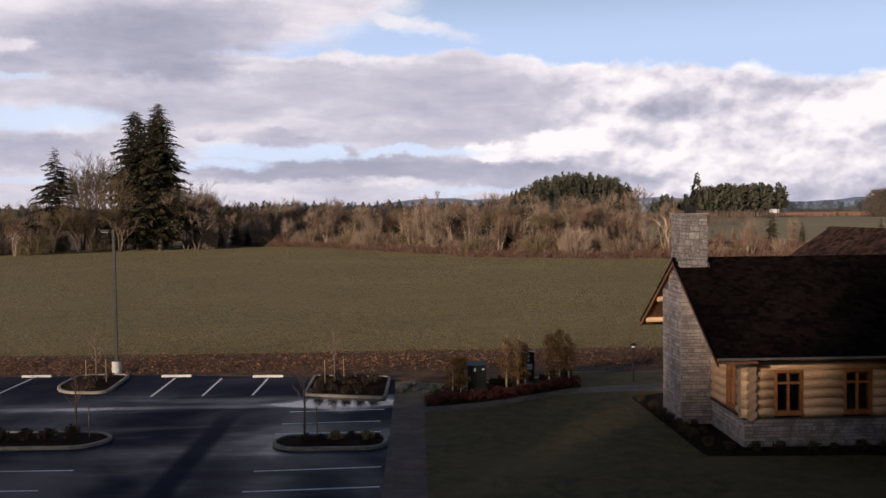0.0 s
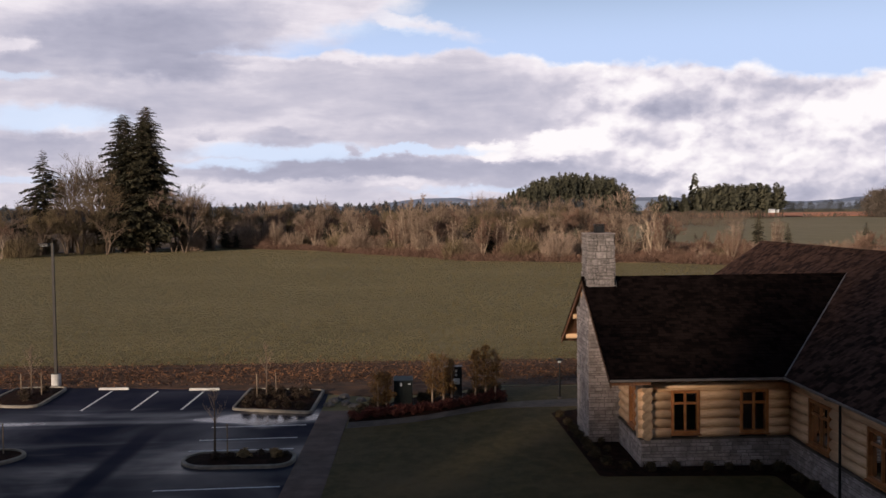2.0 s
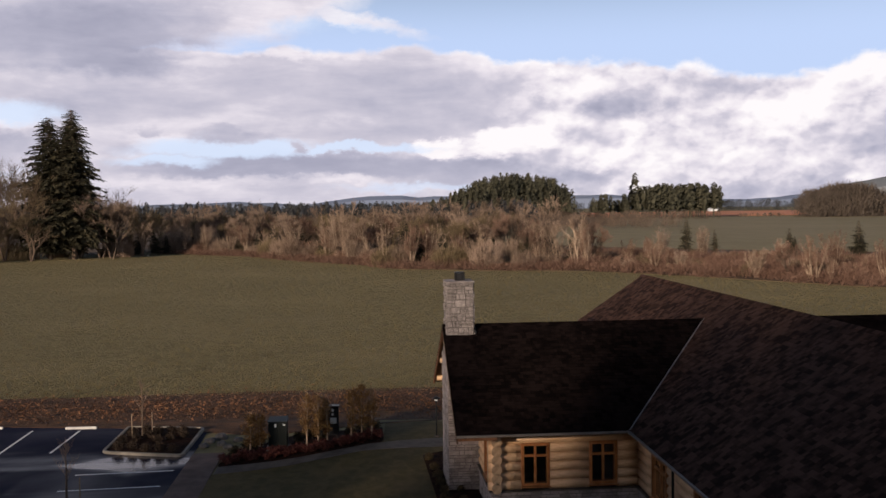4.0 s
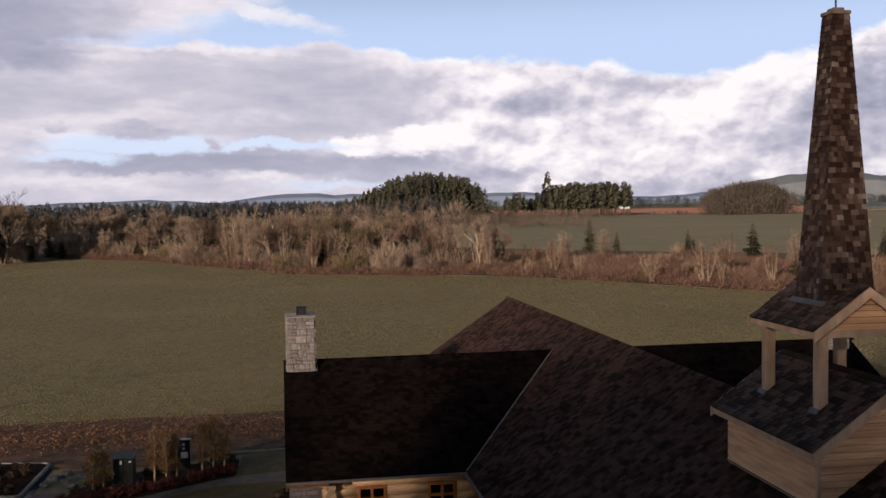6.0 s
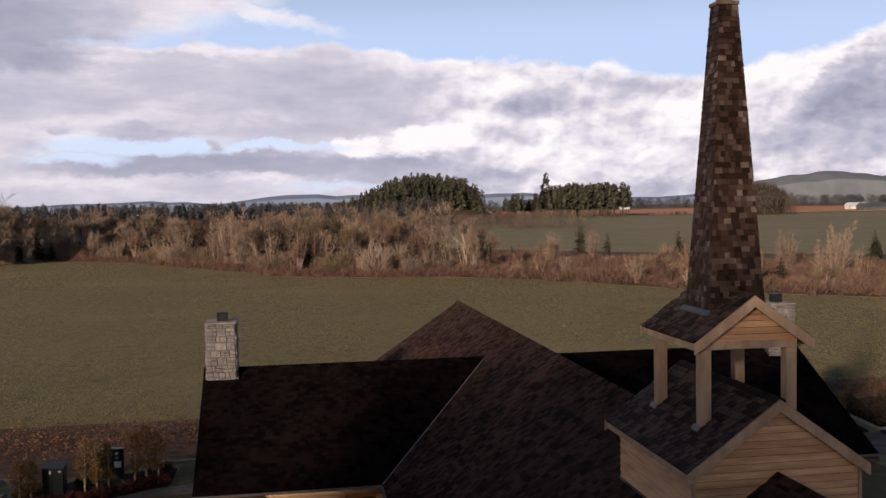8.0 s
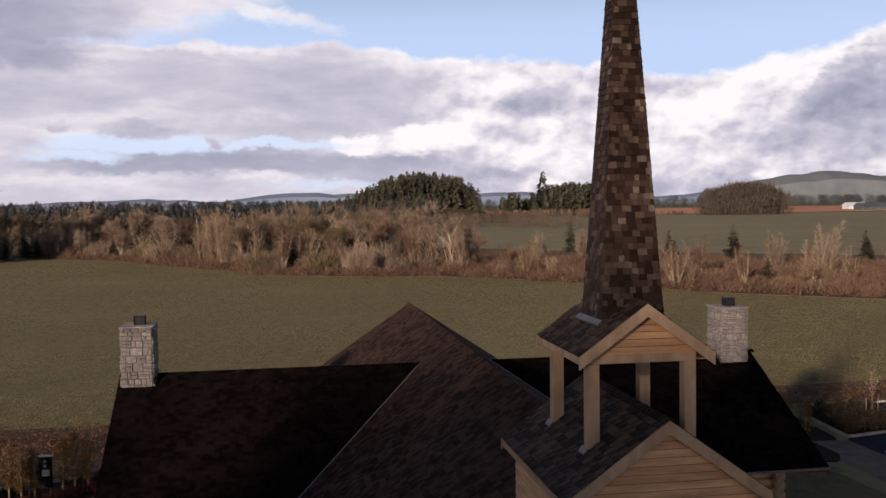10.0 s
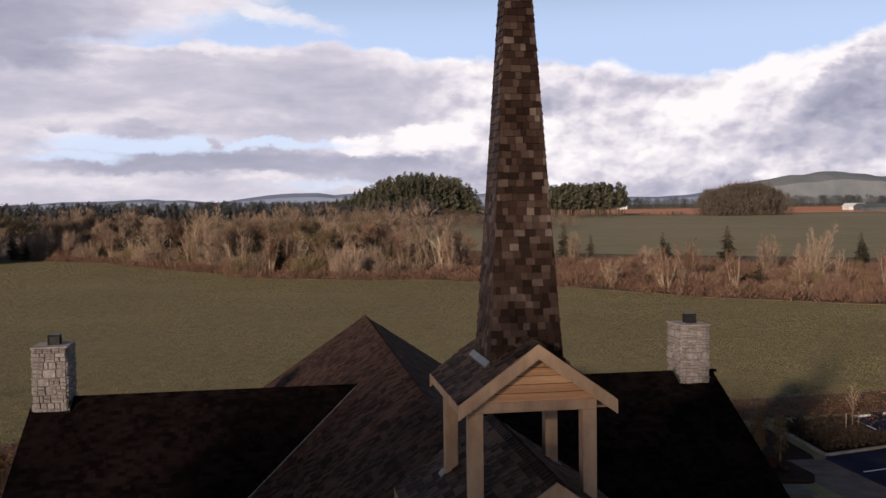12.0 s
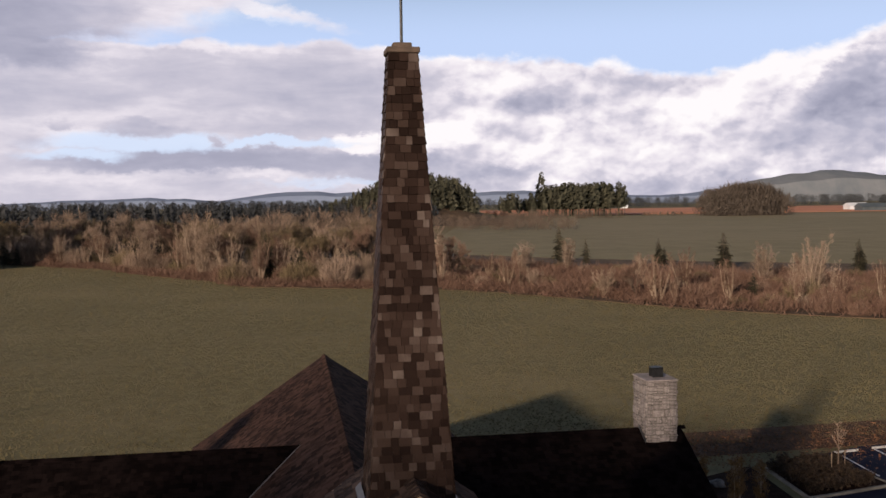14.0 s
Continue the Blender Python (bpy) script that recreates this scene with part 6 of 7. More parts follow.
def fir(h, w, seed, dense=1.0, bare=0.06, taper=0.75):
    """A conifer: straight trunk and drooping boughs of needle sprays, uneven in outline."""
    r = random.Random(seed)
    st, lf = Geo(), Geo()
    st.tube((0, 0, -0.4), (0, 0, h * 0.96), 0.016 * h + 0.04, 0.02, 7)
    n = int(150 * dense)
    for i in range(n):
        t = bare + (1 - bare) * (i + r.random()) / n
        z = h * t
        reach = w * ((1 - t) ** taper) * r.uniform(0.45, 1.12) * (1 + 0.35 * noise.noise((t * 9, math.cos(i * 2.4) * 1.2, math.sin(i * 2.4) * 1.2 + seed))) * (0.55 + 0.45 * min(1, t / 0.2)) + 0.02 * h
        a = i * 2.4 + r.uniform(-0.5, 0.5)
        d = Vector((math.cos(a), math.sin(a), 0))
        s = Vector((-d.y, d.x, 0))
        droop = r.uniform(0.10, 0.38)
        st.tube((0, 0, z), d * reach * 0.8 + Vector((0, 0, z - reach * droop * 0.6)), 0.0022 * h, 0.02, 3, False)
        m = max(5, int(reach * 7.5 * (22 / (h + 8))))
        for j in range(m):
            q = (j + 0.6) / m
            p = d * reach * q + Vector((0, 0, z - reach * droop * q * q + reach * 0.10 * q))
            for side in (-1, 1, 0):
                l = (reach * (0.36 - 0.18 * q) * r.uniform(0.5, 1.2) + 0.10) * (0.9 if h > 30 else 1.0)
                e = p + (s * side * 0.8 + d * r.uniform(0.3, 0.7)).normalized() * l + Vector((0, 0, -l * r.uniform(0.1, 0.6)))
                o = Vector((r.uniform(-1, 1), r.uniform(-1, 1), r.uniform(-0.4, 1))) * l * 0.32
                lf.add([p, e, p.lerp(e, 0.5) + o], [(0, 1, 2)])
    return st, lf


def tree(name, geos, mats, label, at, group=""):
    top = thing(name, label, "tree", at, group)
    part("trunk", geos[0], mats[0], top)
    part("crown", geos[1], mats[1], top)
    return top


# prototypes, each at its first place; the rest are copies
MAKERS = {}


def plant(key, x, y, s, z=0.0, sz=1.0):
    """A copy of a kind of tree, turned and scaled."""
    m = pose(x, y, z, 0, 0, rng.uniform(0, 360))
    if key not in FIRST:
        ob = MAKERS[key]((x, y, z))
        FIRST[key] = ob
        ob.scale = (s, s, s * sz)
        return ob
    src = FIRST[key]
    keep = src.scale.copy()
    src.scale = (s, s, s * sz)
    ob = copy_thing(src, m)
    src.scale = keep
    return ob


FIRST = {}
ALDER = "bare pale-stemmed alder in the tree belt"
for i, (h, sp, n, f) in enumerate(((9, 3.0, 5, 1.0), (10, 3.5, 7, 0.9), (8, 3.0, 8, 1.0), (12, 2.8, 4, 1.0))):
    MAKERS["alder%d" % i] = (lambda at, h=h, sp=sp, n=n, f=f, i=i: tree("alder", bare_tree(h, sp, n, 400 + i, f), (PALE, TWIG), ALDER, at, "belt alders"))
for i, (h, sp, n, f) in enumerate(((11, 4.0, 2, 1.7), (13, 4.5, 1, 3.0), (10, 4.0, 3, 1.5))):
    MAKERS["brown%d" % i] = (lambda at, h=h, sp=sp, n=n, f=f, i=i: tree("bare_tree", branching(h, 430 + i, 5, n, 0.95), (BARK if i else PALE, REDTWIG if i != 1 else TWIG), "leafless brown deciduous tree in the tree belt", at, "belt trees"))
for i, (h, sp, n, f) in enumerate(((10, 4.0, 3, 2.0), (12, 4.5, 2, 2.4))):
    MAKERS["olive%d" % i] = (lambda at, h=h, sp=sp, n=n, f=f, i=i: tree("bare_tree", branching(h, 450 + i, 5, n, 1.0, 10), (BARK, OLIVE), "mossy olive-brown leafless tree in the tree belt", at, "belt trees"))
for i, (h, n, mat) in enumerate(((8.5, 16, TWIG), (7.0, 22, TWIG), (9.5, 13, REDTWIG))):
    MAKERS["coppice%d" % i] = (lambda at, h=h, n=n, i=i, mat=mat: tree("alder", bare_tree(h, 2.7, n, 460 + i, 1.0, 0.35), (PALE, mat), "clump of slender pale leafless stems in the tree belt", at, "belt alders"))
MAKERS["oak"] = lambda at: tree("bare_tree", branching(17, 470, 6, 3, 1.05, 6, 0.7), (BARK, TWIG), "large leafless tree with pale spreading limbs at the field edge", at, "field edge trees")
MAKERS["maple"] = lambda at: tree("bare_tree", branching(23, 471, 6, 2, 0.95, 5, 0.6), (BARK, OLIVE), "tall leafless mossy tree beside the firs", at, "field edge trees")
for i, (h, w) in enumerate(((8, 2.3), (6, 2.0), (10, 2.4))):
    MAKERS["fir%d" % i] = (lambda at, h=h, w=w, i=i: tree("fir_tree", fir(h, w, 500 + i, 0.7), (BARK, NEEDLE), "small dark green fir standing in the tree belt", at, "belt firs"))
# out of view: added only to cast shade from behind the viewer
MAKERS["shade_fir"] = lambda at: tree("fir_tree", fir(16, 4.2, 524, 1.0, 0.02), (BARK, NEEDLE), "dense dark fir, unseen, added behind the viewer to cast shade", at, "row of firs")
MAKERS["oak2"] = lambda at: tree("bare_tree", branching(12, 475, 6, 1, 0.9, 7), (PALE, TWIG), "pale-limbed leafless tree in the tree belt", at, "belt trees")
MAKERS["bigfir"] = lambda at: tree("fir_tree", fir(40.5, 9.4, 520, 3.0, 0.10, 0.52), (BARK, NEEDLE), "towering dark Douglas fir at the field edge", at, "tall firs")
MAKERS["bigfir2"] = lambda at: tree("fir_tree", fir(38.5, 9.6, 521, 2.9, 0.06, 0.50), (BARK, NEEDLE), "towering dark Douglas fir at the field edge", at, "tall firs")
MAKERS["thinfir"] = lambda at: tree("fir_tree", fir(29, 8.0, 522, 0.75, 0.22, 0.6), (BARK, NEEDLE), "sparse thin fir at the field edge", at, "tall firs")


def bush_thing(name, mat, label, h, w, seed, n=420):
    def make(at):
        r = random.Random(seed + 50)
        st = Geo()
        for _ in range(9):
            a = r.uniform(0, 6.28)
            st.tube((math.cos(a) * 0.2, math.sin(a) * 0.2, -0.2), (math.cos(a) * w * 0.5, math.sin(a) * w * 0.5, h * r.uniform(0.6, 0.9)), 0.05, 0.02, 4, False)
        top = thing(name, label, "bush", at, "belt bushes")
        part("trunk", st, PALE, top)
        part("crown", bush(h, w, seed, n), mat, top)
        return top
    return make


MAKERS["willow0"] = bush_thing("willow_bush", TWIG, "pale tan leafless willow bush in the tree belt", 5.0, 2.6, 542, 1500)
MAKERS["willow1"] = bush_thing("willow_bush", TWIG, "pale tan leafless willow bush in the tree belt", 6.5, 2.8, 543, 1700)
MAKERS["russet0"] = bush_thing("willow_bush", REDTWIG, "russet leafless bush in the tree belt", 5.0, 3.0, 544, 1500)
MAKERS["olive_bush"] = bush_thing("willow_bush", OLIVE, "olive-brown leafless bush in the tree belt", 5.5, 3.4, 545, 1700)
THICKET = Geo()


def bramble(x, y, s):
    """Low thicket along the field's edge, one mass."""
    r = random.Random(int(x * 97 + y * 31))
    w, h = 2.9 * s, 1.9 * s
    for _ in range(150):
        a, q = r.uniform(0, 6.28), w * math.sqrt(r.random())
        p = Vector((x + math.cos(a) * q, y + math.sin(a) * q, h * r.random() ** 1.4 * (1 - 0.5 * (q / w) ** 2) * 0.8))
        d = Vector((r.uniform(-0.8, 0.8), r.uniform(-0.8, 0.8), r.uniform(0.3, 1.1))).normalized()
        twig(THICKET, p, d, h * r.uniform(0.3, 0.6), 0.06, r)


# the tall group west of the field
plant("bigfir", -70.0, 266, 1.0)
plant("bigfir2", -76.5, 267, 1.0)
plant("bigfir2", -72.8, 272, 0.96)
plant("thinfir", -99.0, 267, 1.0)
plant("oak", -60.0, 266, 1.0)
plant("oak", -110.0, 258, 0.6)
for x, y, s in ((-90, 268, 1.0), (-84, 270, 1.08), (-94, 274, 0.95), (-80, 262, 0.75), (-87, 262, 0.7), (-104, 262, 0.6), (-63, 274, 0.75)):
    plant("maple", x, y, s)
for x, y, s in ((-64, 270, 1.5), (-55, 278, 1.3), (-79, 258, 1.2), (-96, 256, 1.1)):
    plant("olive0", x, y, s)
for i in range(34):
    x = -135 + 2.6 * i + rng.uniform(-1, 1)
    y = edge_y(x) - (26 if -100 < x < -58 else 0) + rng.uniform(1, 16)
    plant(rng.choice(("olive_bush", "olive1", "olive0", "willow1", "brown0", "olive_bush")), x, y, rng.uniform(0.8, 1.35))
for x, y, s in ((-54, 290, 1.1), (-57, 283, 0.9), (-50, 288, 0.8)):
    plant("fir0", x, y, s)

# the belt along the far edge of the field
x = -52.0
k = 0
while x < 150:
    y = edge_y(x)
    east = ease((x - 48) / 22)
    for _ in range(5 + int(24 * east)):
        xx = x + rng.uniform(-1.5, 1.5)
        bramble(xx, edge_y(xx) + rng.uniform(0.3, 6.0 + 78 * east), rng.uniform(0.6, 1.2) * (1 + 0.5 * east * rng.random()))
    if rng.random() < 0.95 - 0.35 * east:
        xx = x + rng.uniform(-1.5, 1.5)
        plant(rng.choice(("coppice0", "coppice1", "russet0", "coppice2", "russet0", "willow0", "willow1", "olive_bush") if east < 0.5 else ("russet0", "coppice2", "olive_bush", "willow0", "russet0", "coppice1")), xx, edge_y(xx) + rng.uniform(4, 14), rng.uniform(0.7, 1.15) * (1 - 0.25 * east))
    if rng.random() < 0.95 - 0.6 * east:
        xx = x + rng.uniform(-2, 2)
        plant(rng.choice(("coppice0", "alder1", "coppice2", "brown2", "olive_bush", "oak2", "fir1", "fir0", "russet0")), xx, edge_y(xx) + rng.uniform(9, 26), rng.uniform(0.75, 1.15) * (1 - 0.2 * east))
    if east < 0.5:
        for _ in range(3):
            xx = x + rng.uniform(-3, 3)
            plant(rng.choice(("brown0", "brown1", "brown2", "olive0", "olive1", "oak2", "fir2", "olive_bush")), xx, edge_y(xx) + rng.uniform(24, 110), rng.uniform(0.75, 1.15))
    if rng.random() < 0.45:
        xx = x + rng.uniform(-2, 2)
        plant(rng.choice(("russet0", "olive_bush")), xx, edge_y(xx) + rng.uniform(6, 24), rng.uniform(0.45, 0.8))
    x += 2.6
    k += 1
for x, dy, s in ((2.5, 12, 1.3), (3.5, 14, 1.4), (5.0, 11, 1.2), (0.8, 16, 1.25), (6.4, 15, 1.2), (-1.0, 15, 1.2), (4.2, 17, 1.35), (-25, 12, 1.0), (-24, 15, 0.9), (53, 14, 0.8), (55, 12, 0.85), (50, 14, 0.8), (48, 15, 0.9), (46, 12, 0.7)):
    plant("alder3", x, edge_y(x) + dy, s)
for x, y, s, kind in ((115.4, 231.8, 0.85, "fir0"), (117.6, 233.5, 0.75, "fir1"), (123.4, 212.7, 1.1, "fir0"), (125.0, 214.5, 0.95, "fir1"), (149.3, 200.1, 0.9, "fir0"), (151.0, 201.5, 0.8, "fir1"), (100.0, 242.2, 0.65, "fir2"), (44, 203, 0.8, "fir2"), (46, 205, 0.75, "fir0"), (33, 215, 0.6, "fir2"), (14, 222, 0.7, "fir1"), (-8, 262, 0.8, "fir0"), (-12, 300, 1.3, "fir2"), (8, 300, 1.3, "fir0"), (24, 290, 1.2, "fir2"), (-26, 330, 1.4, "fir0"), (38, 262, 1.1, "fir0"), (41, 268, 1.2, "fir2"), (-5, 330, 1.4, "fir2"), (52, 225, 1.0, "fir2"), (54, 228, 0.9, "fir0"), (17, 320, 1.3, "fir0"), (-40, 330, 1.3, "fir2"), (-18, 280, 0.9, "fir2"), (-30, 292, 0.8, "fir0"), (-33, 296, 0.7, "fir1"), (-22, 275, 0.7, "fir0"), (26, 212, 0.7, "fir1"), (-44, 300, 0.9, "fir2"), (40, 232, 0.8, "fir2"), (20, 250, 0.9, "fir0"), (29, 246, 1.0, "fir2"), (5, 270, 1.0, "fir2"), (-2, 285, 1.0, "fir0")):
    plant(kind, x, y, s)
for x, y, s, kind in ((-70.6, 330.0, 1.1, "fir0"), (-61.0, 333.8, 0.9, "fir2"), (-48.5, 329.2, 1.0, "fir1"), (-34.8, 304.8, 0.8, "fir0"), (-29.1, 458.8, 1.1, "fir2"), (25.0, 429.5, 0.9, "fir1"), (37.1, 333.0, 1.0, "fir0"), (60.5, 322.6, 0.8, "fir2"), (65.2, 298.8, 1.1, "fir1"), (1.8, 350.7, 0.9, "fir0"), (95.5, 251.4, 1.0, "fir2")):
    plant(kind, x, y, s)
for x, y, s in ((74.5, 209, 0.85), (76.5, 212, 0.8), (86.5, 215, 0.85), (88.3, 217, 0.85), (93.0, 186.8, 0.62), (112.0, 173.0, 0.9), (114.0, 175.0, 0.82)):
    plant("alder1", x, y, s)
for x, y, s in ((107.0, 148.4, 0.9), (108.6, 149.0, 1.0), (110.0, 150.0, 0.92), (105.6, 149.5, 0.7), (112.5, 150.0, 0.6)):
    plant("alder3", x, y, s)
for _ in range(240):
    x = rng.uniform(60, 165)
    y = edge_y(x) + rng.uniform(3, 82)
    plant(rng.choice(("russet0", "olive_bush", "coppice2", "russet0", "willow0")), x, y, rng.uniform(0.32, 0.62))


whole("bramble_thicket", THICKET, REDTWIG, "low russet bramble and bracken thicket along the field edge", "thicket", "stuff")


# ---- distance ----
def wood(name, spots, mat, label, conical, tall, seed, slim=0.24):
    """Far trees as one mass of small sprays: spots are (x, y, z, height)."""
    r = random.Random(seed)
    g = Geo()
    for x, y, z, h in spots:
        w = h * (slim if conical else 0.30)
        if tall:
            g.tube((x, y, z - 1), (x, y, z + h * 0.8), 0.35, 0.15, 3, False)
        if not conical and not tall:
            for i in range(190):
                a, t = r.uniform(0, 6.28), r.random() ** 0.8
                q = w * math.sqrt(r.random()) * (0.35 + 0.75 * math.sin(math.pi * min(0.97, 0.12 + t * 0.85)))
                p = Vector((x + math.cos(a) * q, y + math.sin(a) * q, z + h * 0.8 * t))
                twig(g, p, Vector((r.uniform(-0.7, 0.7), r.uniform(-0.7, 0.7), r.uniform(0.2, 1.2))).normalized(), h * r.uniform(0.10, 0.22), 0.009 * h, r)
            continue
        blunt, lean = r.uniform(0.35, 0.62), r.uniform(0.8, 1.2)
        for i in range(120):
            t = (i + r.random()) / 120
            t = t if not tall else 0.30 + 0.70 * t
            a = r.uniform(0, 6.28)
            u = t if not tall else (t - 0.30) / 0.70 * 0.95
            q = w * lean * (1 - u) ** blunt * r.uniform(0.35, 1.15) * (1.0 if not tall else min(1.0, 0.45 + u * 2)) + 0.25
            p = Vector((x + math.cos(a) * q * 0.45, y + math.sin(a) * q * 0.45, z + h * t))
            e = p + Vector((math.cos(a) * q * 0.6, math.sin(a) * q * 0.6, -q * r.uniform(0.0, 0.5)))
            o = Vector((-math.sin(a), math.cos(a), r.uniform(0.2, 1.0))) * q * 0.34
            g.add([p + Vector((0, 0, h * 0.03)), e, p + o, p - o * 0.9], [(0, 1, 2), (0, 3, 1)])
    whole(name, g, mat, label, "woodland", "stuff")


def rise(x, y):
    """The height of the knoll below the copse."""
    along = ease((x - 42) / 84) if x < 128 else 1 - 0.45 * ((x - 128) / 40) ** 2
    return 20 * max(0.0, along) * ease((x - 30) / 30) * ease((215 - x) / 40) * ease((y - 640) / 110) * ease((900 - y) / 80)


knoll = Geo()
for jy in range(20):
    for ix in range(24):
        q = [(25 + 8.2 * (ix + a), 630 + 14.5 * (jy + b)) for a, b in ((0, 0), (1, 0), (1, 1), (0, 1))]
        knoll.add([(px, py, rise(px, py) - 0.3) for px, py in q], [(0, 1, 2, 3)])
whole("knoll", knoll, SCRUB, "low wooded knoll of brown scrub beyond the fields", "hill", "structure", True)
rw = random.Random(90)
spots = []
for _ in range(430):
    x, y = rw.uniform(54, 164), 742 + rw.uniform(-42, 60)
    if x < 96 and y < 742 + 30 * (96 - x) / 34 and rw.random() < 0.8:
        continue
    spots.append((x, y, rise(x, y) - 0.5, rw.uniform(13, 21.5) * (0.78 + 0.22 * ease((x - 62) / 50))))
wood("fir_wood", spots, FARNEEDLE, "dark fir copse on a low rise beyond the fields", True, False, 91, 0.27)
wood("bare_wood", [(x, y, rise(x, y), rw.uniform(6, 12)) for x, y in [(rw.uniform(46, 128), rw.uniform(640, 715)) for _ in range(170)]], FARTAN, "russet leafless wood climbing the knoll before the copse", False, False, 191)
wood("bare_wood", [(40 + 150 * rw.random(), 600 + rw.uniform(-90, 40), 0, rw.uniform(5, 10)) for _ in range(170)], FARTAN, "grey-brown leafless woodland in front of the copse", False, False, 92)
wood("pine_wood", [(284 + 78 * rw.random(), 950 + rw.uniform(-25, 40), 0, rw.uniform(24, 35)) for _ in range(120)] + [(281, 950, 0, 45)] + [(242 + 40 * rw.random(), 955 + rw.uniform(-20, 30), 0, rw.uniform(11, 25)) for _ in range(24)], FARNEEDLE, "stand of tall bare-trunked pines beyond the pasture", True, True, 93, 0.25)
wood("bare_wood", [(417 + 72 * t, 850 + rw.uniform(-15, 30), -2, 14 + 25 * math.sin(math.pi * (0.06 + 0.88 * t)) ** 0.5 * rw.uniform(0.7, 1.0)) for t in [rw.random() for _ in range(130)]], GROVE, "round grey-brown grove of leafless trees by the red field", False, False, 94)
wood("hedge", [(205 + 110 * rw.random(), 840 + rw.uniform(-40, 40), 0, rw.uniform(4, 10)) for _ in range(90)] + [(372 + 40 * rw.random(), 900 + rw.uniform(-8, 8), 0, rw.uniform(2.5, 5)) for _ in range(50)], FARTAN, "low leafless hedge at the far edge of the pasture", False, False, 95)
wood("bare_wood", [(-330 + 390 * rw.random(), 340 + 260 * rw.random() ** 1.2, 0, rw.uniform(6, 12)) for _ in range(420)], FARTAN, "grey-brown leafless scrub wood behind the tree belt", False, False, 96)
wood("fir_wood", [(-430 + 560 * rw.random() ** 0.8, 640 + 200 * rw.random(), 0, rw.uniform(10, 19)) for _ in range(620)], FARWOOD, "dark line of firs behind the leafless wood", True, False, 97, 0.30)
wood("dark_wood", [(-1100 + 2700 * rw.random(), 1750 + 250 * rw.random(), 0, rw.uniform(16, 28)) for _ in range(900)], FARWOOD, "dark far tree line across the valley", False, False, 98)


def hills(name, mat, label, y, span, height, seed):
    g = Geo()
    n = 90
    pts = []
    for i in range(n + 1):
        x = span[0] + (span[1] - span[0]) * i / n
        h = height(x) * (1 + 0.22 * noise.noise((x * 0.004, seed, 0))) + 9 * noise.noise((x * 0.013, seed, 5))
        pts += [(x, y, -30), (x, y + 60, max(2, h * 0.72)), (x, y + 160, max(3, h)), (x, y + 320, -30)]
    for i in range(n):
        for j in range(3):
            a = i * 4 + j
            g.add([pts[a], pts[a + 4], pts[a + 5], pts[a + 1]], [(0, 1, 2, 3)])
    whole(name, g, mat, label, "hills", "structure", True)


hills("backdrop", HILL, "faint hills on the horizon, haze blue put into the colour", 4200, (-3200, 3400), lambda x: 45 + 12 * math.sin(x * 0.0021 + 1) + 11 * math.sin(x * 0.0062) + 14 * ease((x - 500) / 500), 1.5)
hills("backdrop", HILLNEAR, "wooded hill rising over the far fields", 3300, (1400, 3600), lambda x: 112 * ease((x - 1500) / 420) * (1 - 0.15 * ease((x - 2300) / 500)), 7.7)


def barn(x, y, l, w, h, mat, label):
    top = thing("barn", label, "barn", (x, y, 0))
    part("wall", Geo().box(-l / 2, l / 2, -w / 2, w / 2, -1, h), mat, top)
    part("roof", Geo().add([(-l / 2 - 1, -w / 2 - 1, h), (l / 2 + 1, -w / 2 - 1, h), (l / 2 + 1, 0, h + w * 0.28), (-l / 2 - 1, 0, h + w * 0.28), (-l / 2 - 1, w / 2 + 1, h), (l / 2 + 1, w / 2 + 1, h)], [(0, 1, 2, 3), (3, 2, 5, 4), (0, 3, 4), (1, 5, 2)]), mat, top)


barn(735, 1115, 26, 14, 5, BARNRED, "long white metal barn beyond the red field")
barn(690, 1010, 38, 16, 4.5, BARNGREY, "low dark grey barn at the edge of the red field")
barn(640, 1700, 16, 9, 4, BARNRED, "distant white farm building before dark woods")
barn(-130, 1010, 14, 10, 6, BARNRED, "small distant white house among trees")

# ---- unseen firs added behind viewer to shade the near lawn, car park and church ----
for i in range(34):
    v = -78 + 3.5 * i
    for u in (-34, -39):
        u2, v2 = u + rng.uniform(-1.5, 1.5), v + rng.uniform(-1.2, 1.2)
        tall = 16.0 + 8.2 * ease((v2 + 38) / 12) + 4.8 * ease((v2 + 6) / 8) + rng.uniform(-2.5, 2.5)
        plant("shade_fir", 0.58 * u2 + 0.814 * v2, 0.814 * u2 - 0.58 * v2, tall / 16, 0, 1.0)


# more unseen firs, packed close to keep the sun off the tower
for i in range(15):
    v = -5 + 2.0 * i
    for u in (-36, -44):
        u2, v2 = u + rng.uniform(-1.0, 1.0), v + rng.uniform(-0.8, 0.8)
        plant("shade_fir", 0.58 * u2 + 0.814 * v2, 0.814 * u2 - 0.58 * v2, rng.uniform(28.0, 31.5) / 16, 0, 1.0)


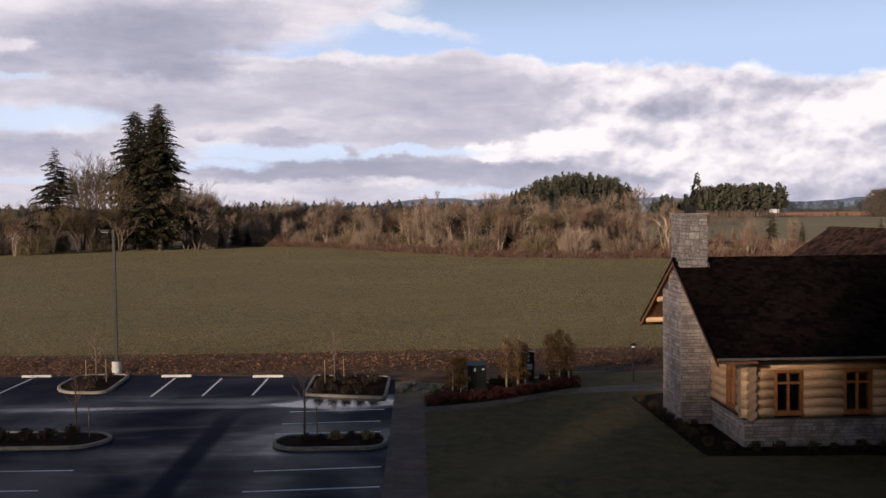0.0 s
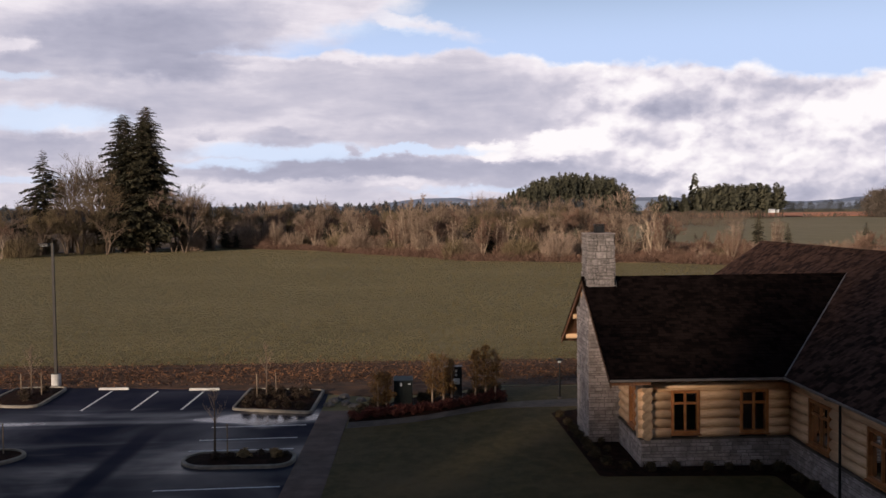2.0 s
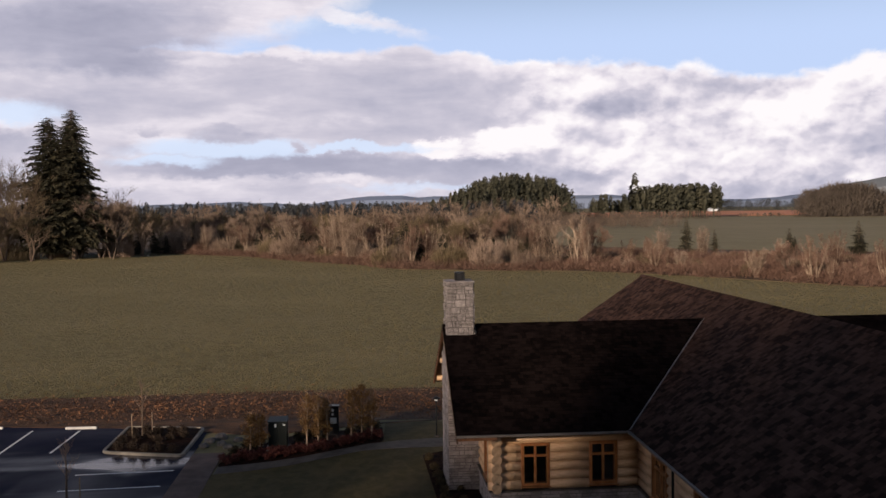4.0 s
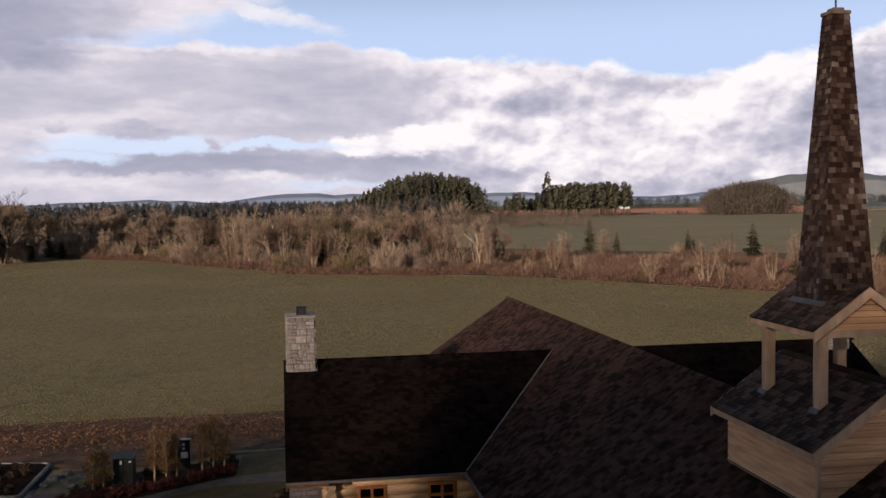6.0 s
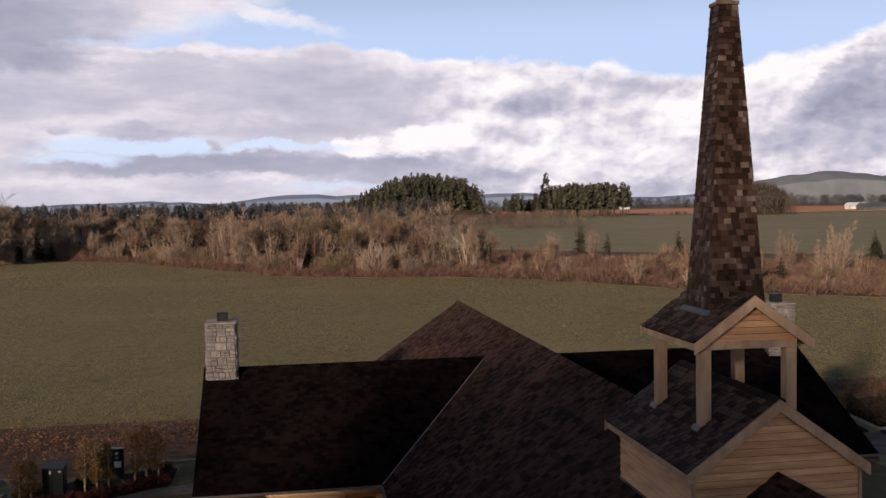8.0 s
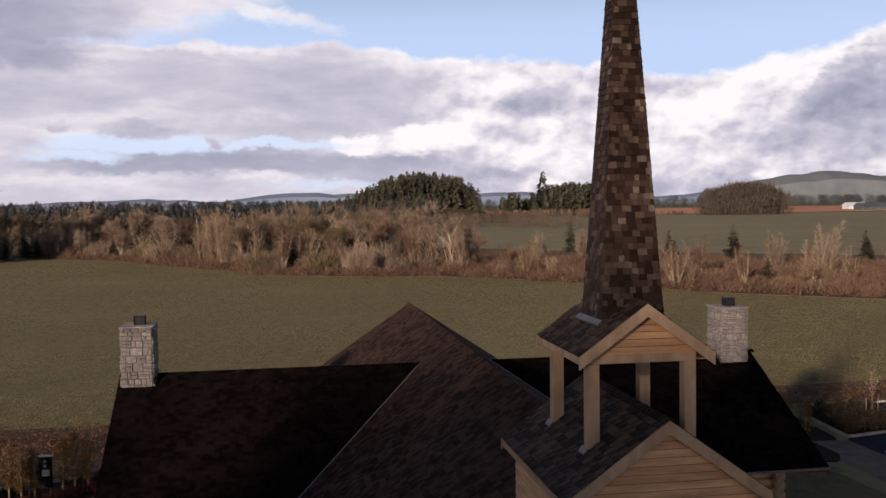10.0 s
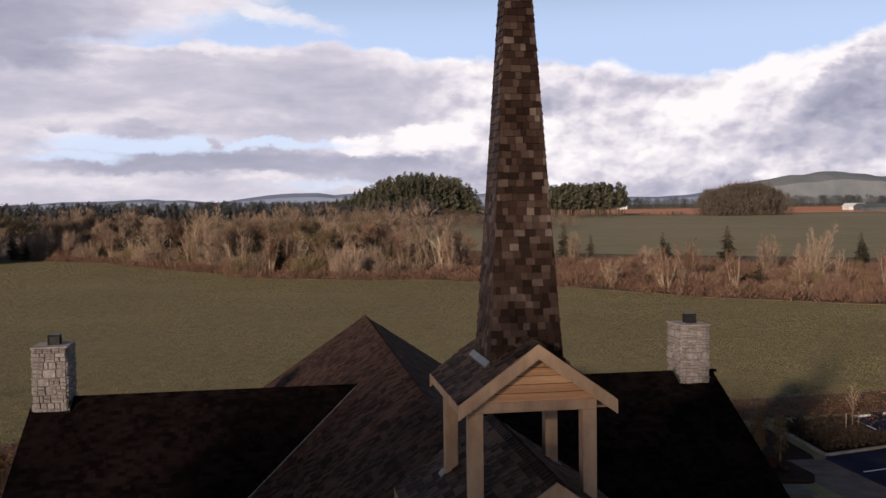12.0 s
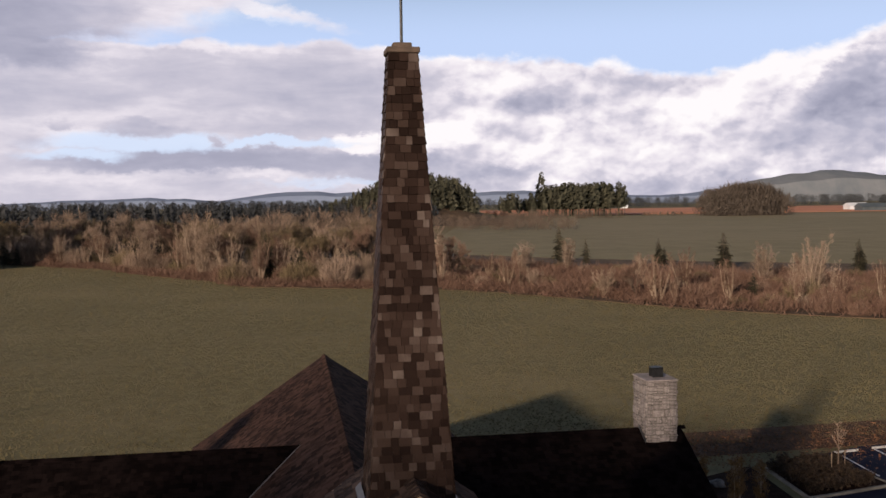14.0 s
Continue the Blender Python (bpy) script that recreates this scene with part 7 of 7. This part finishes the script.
# ---- blades and leaves lying or standing on the ground ----
def tufts():
    """Standing grass over the near field."""
    r = np.random.default_rng(5)
    n = 260000
    u = r.random(n)
    y = 66 + 232 * u ** 1.5
    x = (r.random(n) - 0.5) * (60 + 1.15 * y) + 8 + 0.10 * y
    keep = np.array([yy < edge_y(xx) - 1 for xx, yy in zip(x, y)])
    x, y = x[keep], y[keep]
    clump = np.array([0.85 + 0.55 * noise.noise((xx * 0.8, yy * 0.8, 0)) + 0.35 * noise.noise((xx * 0.13, yy * 0.13, 7)) for xx, yy in zip(x, y)])
    n = len(x)
    a = radians(-35.5) + (r.random(n) - 0.5) * 1.6
    h = (0.020 + 0.034 * r.random(n)) * clump * (1 + y / 260)
    w = (0.035 + 0.05 * r.random(n)) * (1 + y / 110)
    lx, ly = (r.random(n) - 0.5) * 0.2, (r.random(n) - 0.5) * 0.2
    z = np.zeros(n) - 0.03
    v = np.empty((n, 3, 3))
    v[:, 0] = np.stack([x - np.cos(a) * w, y - np.sin(a) * w, z], 1)
    v[:, 1] = np.stack([x + np.cos(a) * w, y + np.sin(a) * w, z], 1)
    v[:, 2] = np.stack([x + lx, y + ly, h + 0.03], 1)
    g = Geo()
    g.v = v.reshape(-1, 3).tolist()
    g.f = [(3 * i, 3 * i + 1, 3 * i + 2) for i in range(n)]
    whole("grass_tuft", g, BLADE, "yellow-green winter grass tufts over the field", "grass", "stuff")


def fallen():
    """Dead leaves over the strip behind the stalls."""
    r = random.Random(6)
    g = Geo()
    for _ in range(24000):
        x = r.uniform(-45, 70)
        y = 61.5 + r.gauss(0, 2.6) + (3.0 * ease((x - 20) / 25))
        if x < 10 and y < 57.5:
            continue
        p = Vector((x, y, lift(x, y) + 0.05 + 0.1 * r.random()))
        a = Vector((r.uniform(-1, 1), r.uniform(-1, 1), r.uniform(-0.2, 0.9))) * 0.14
        b = Vector((r.uniform(-1, 1), r.uniform(-1, 1), r.uniform(-0.2, 0.9))) * 0.14
        g.add([p, p + a, p + b], [(0, 1, 2)])
    whole("fallen_leaf", g, DEAD, "russet fallen leaves heaped along the strip", "leaves", "stuff")


tufts()
fallen()
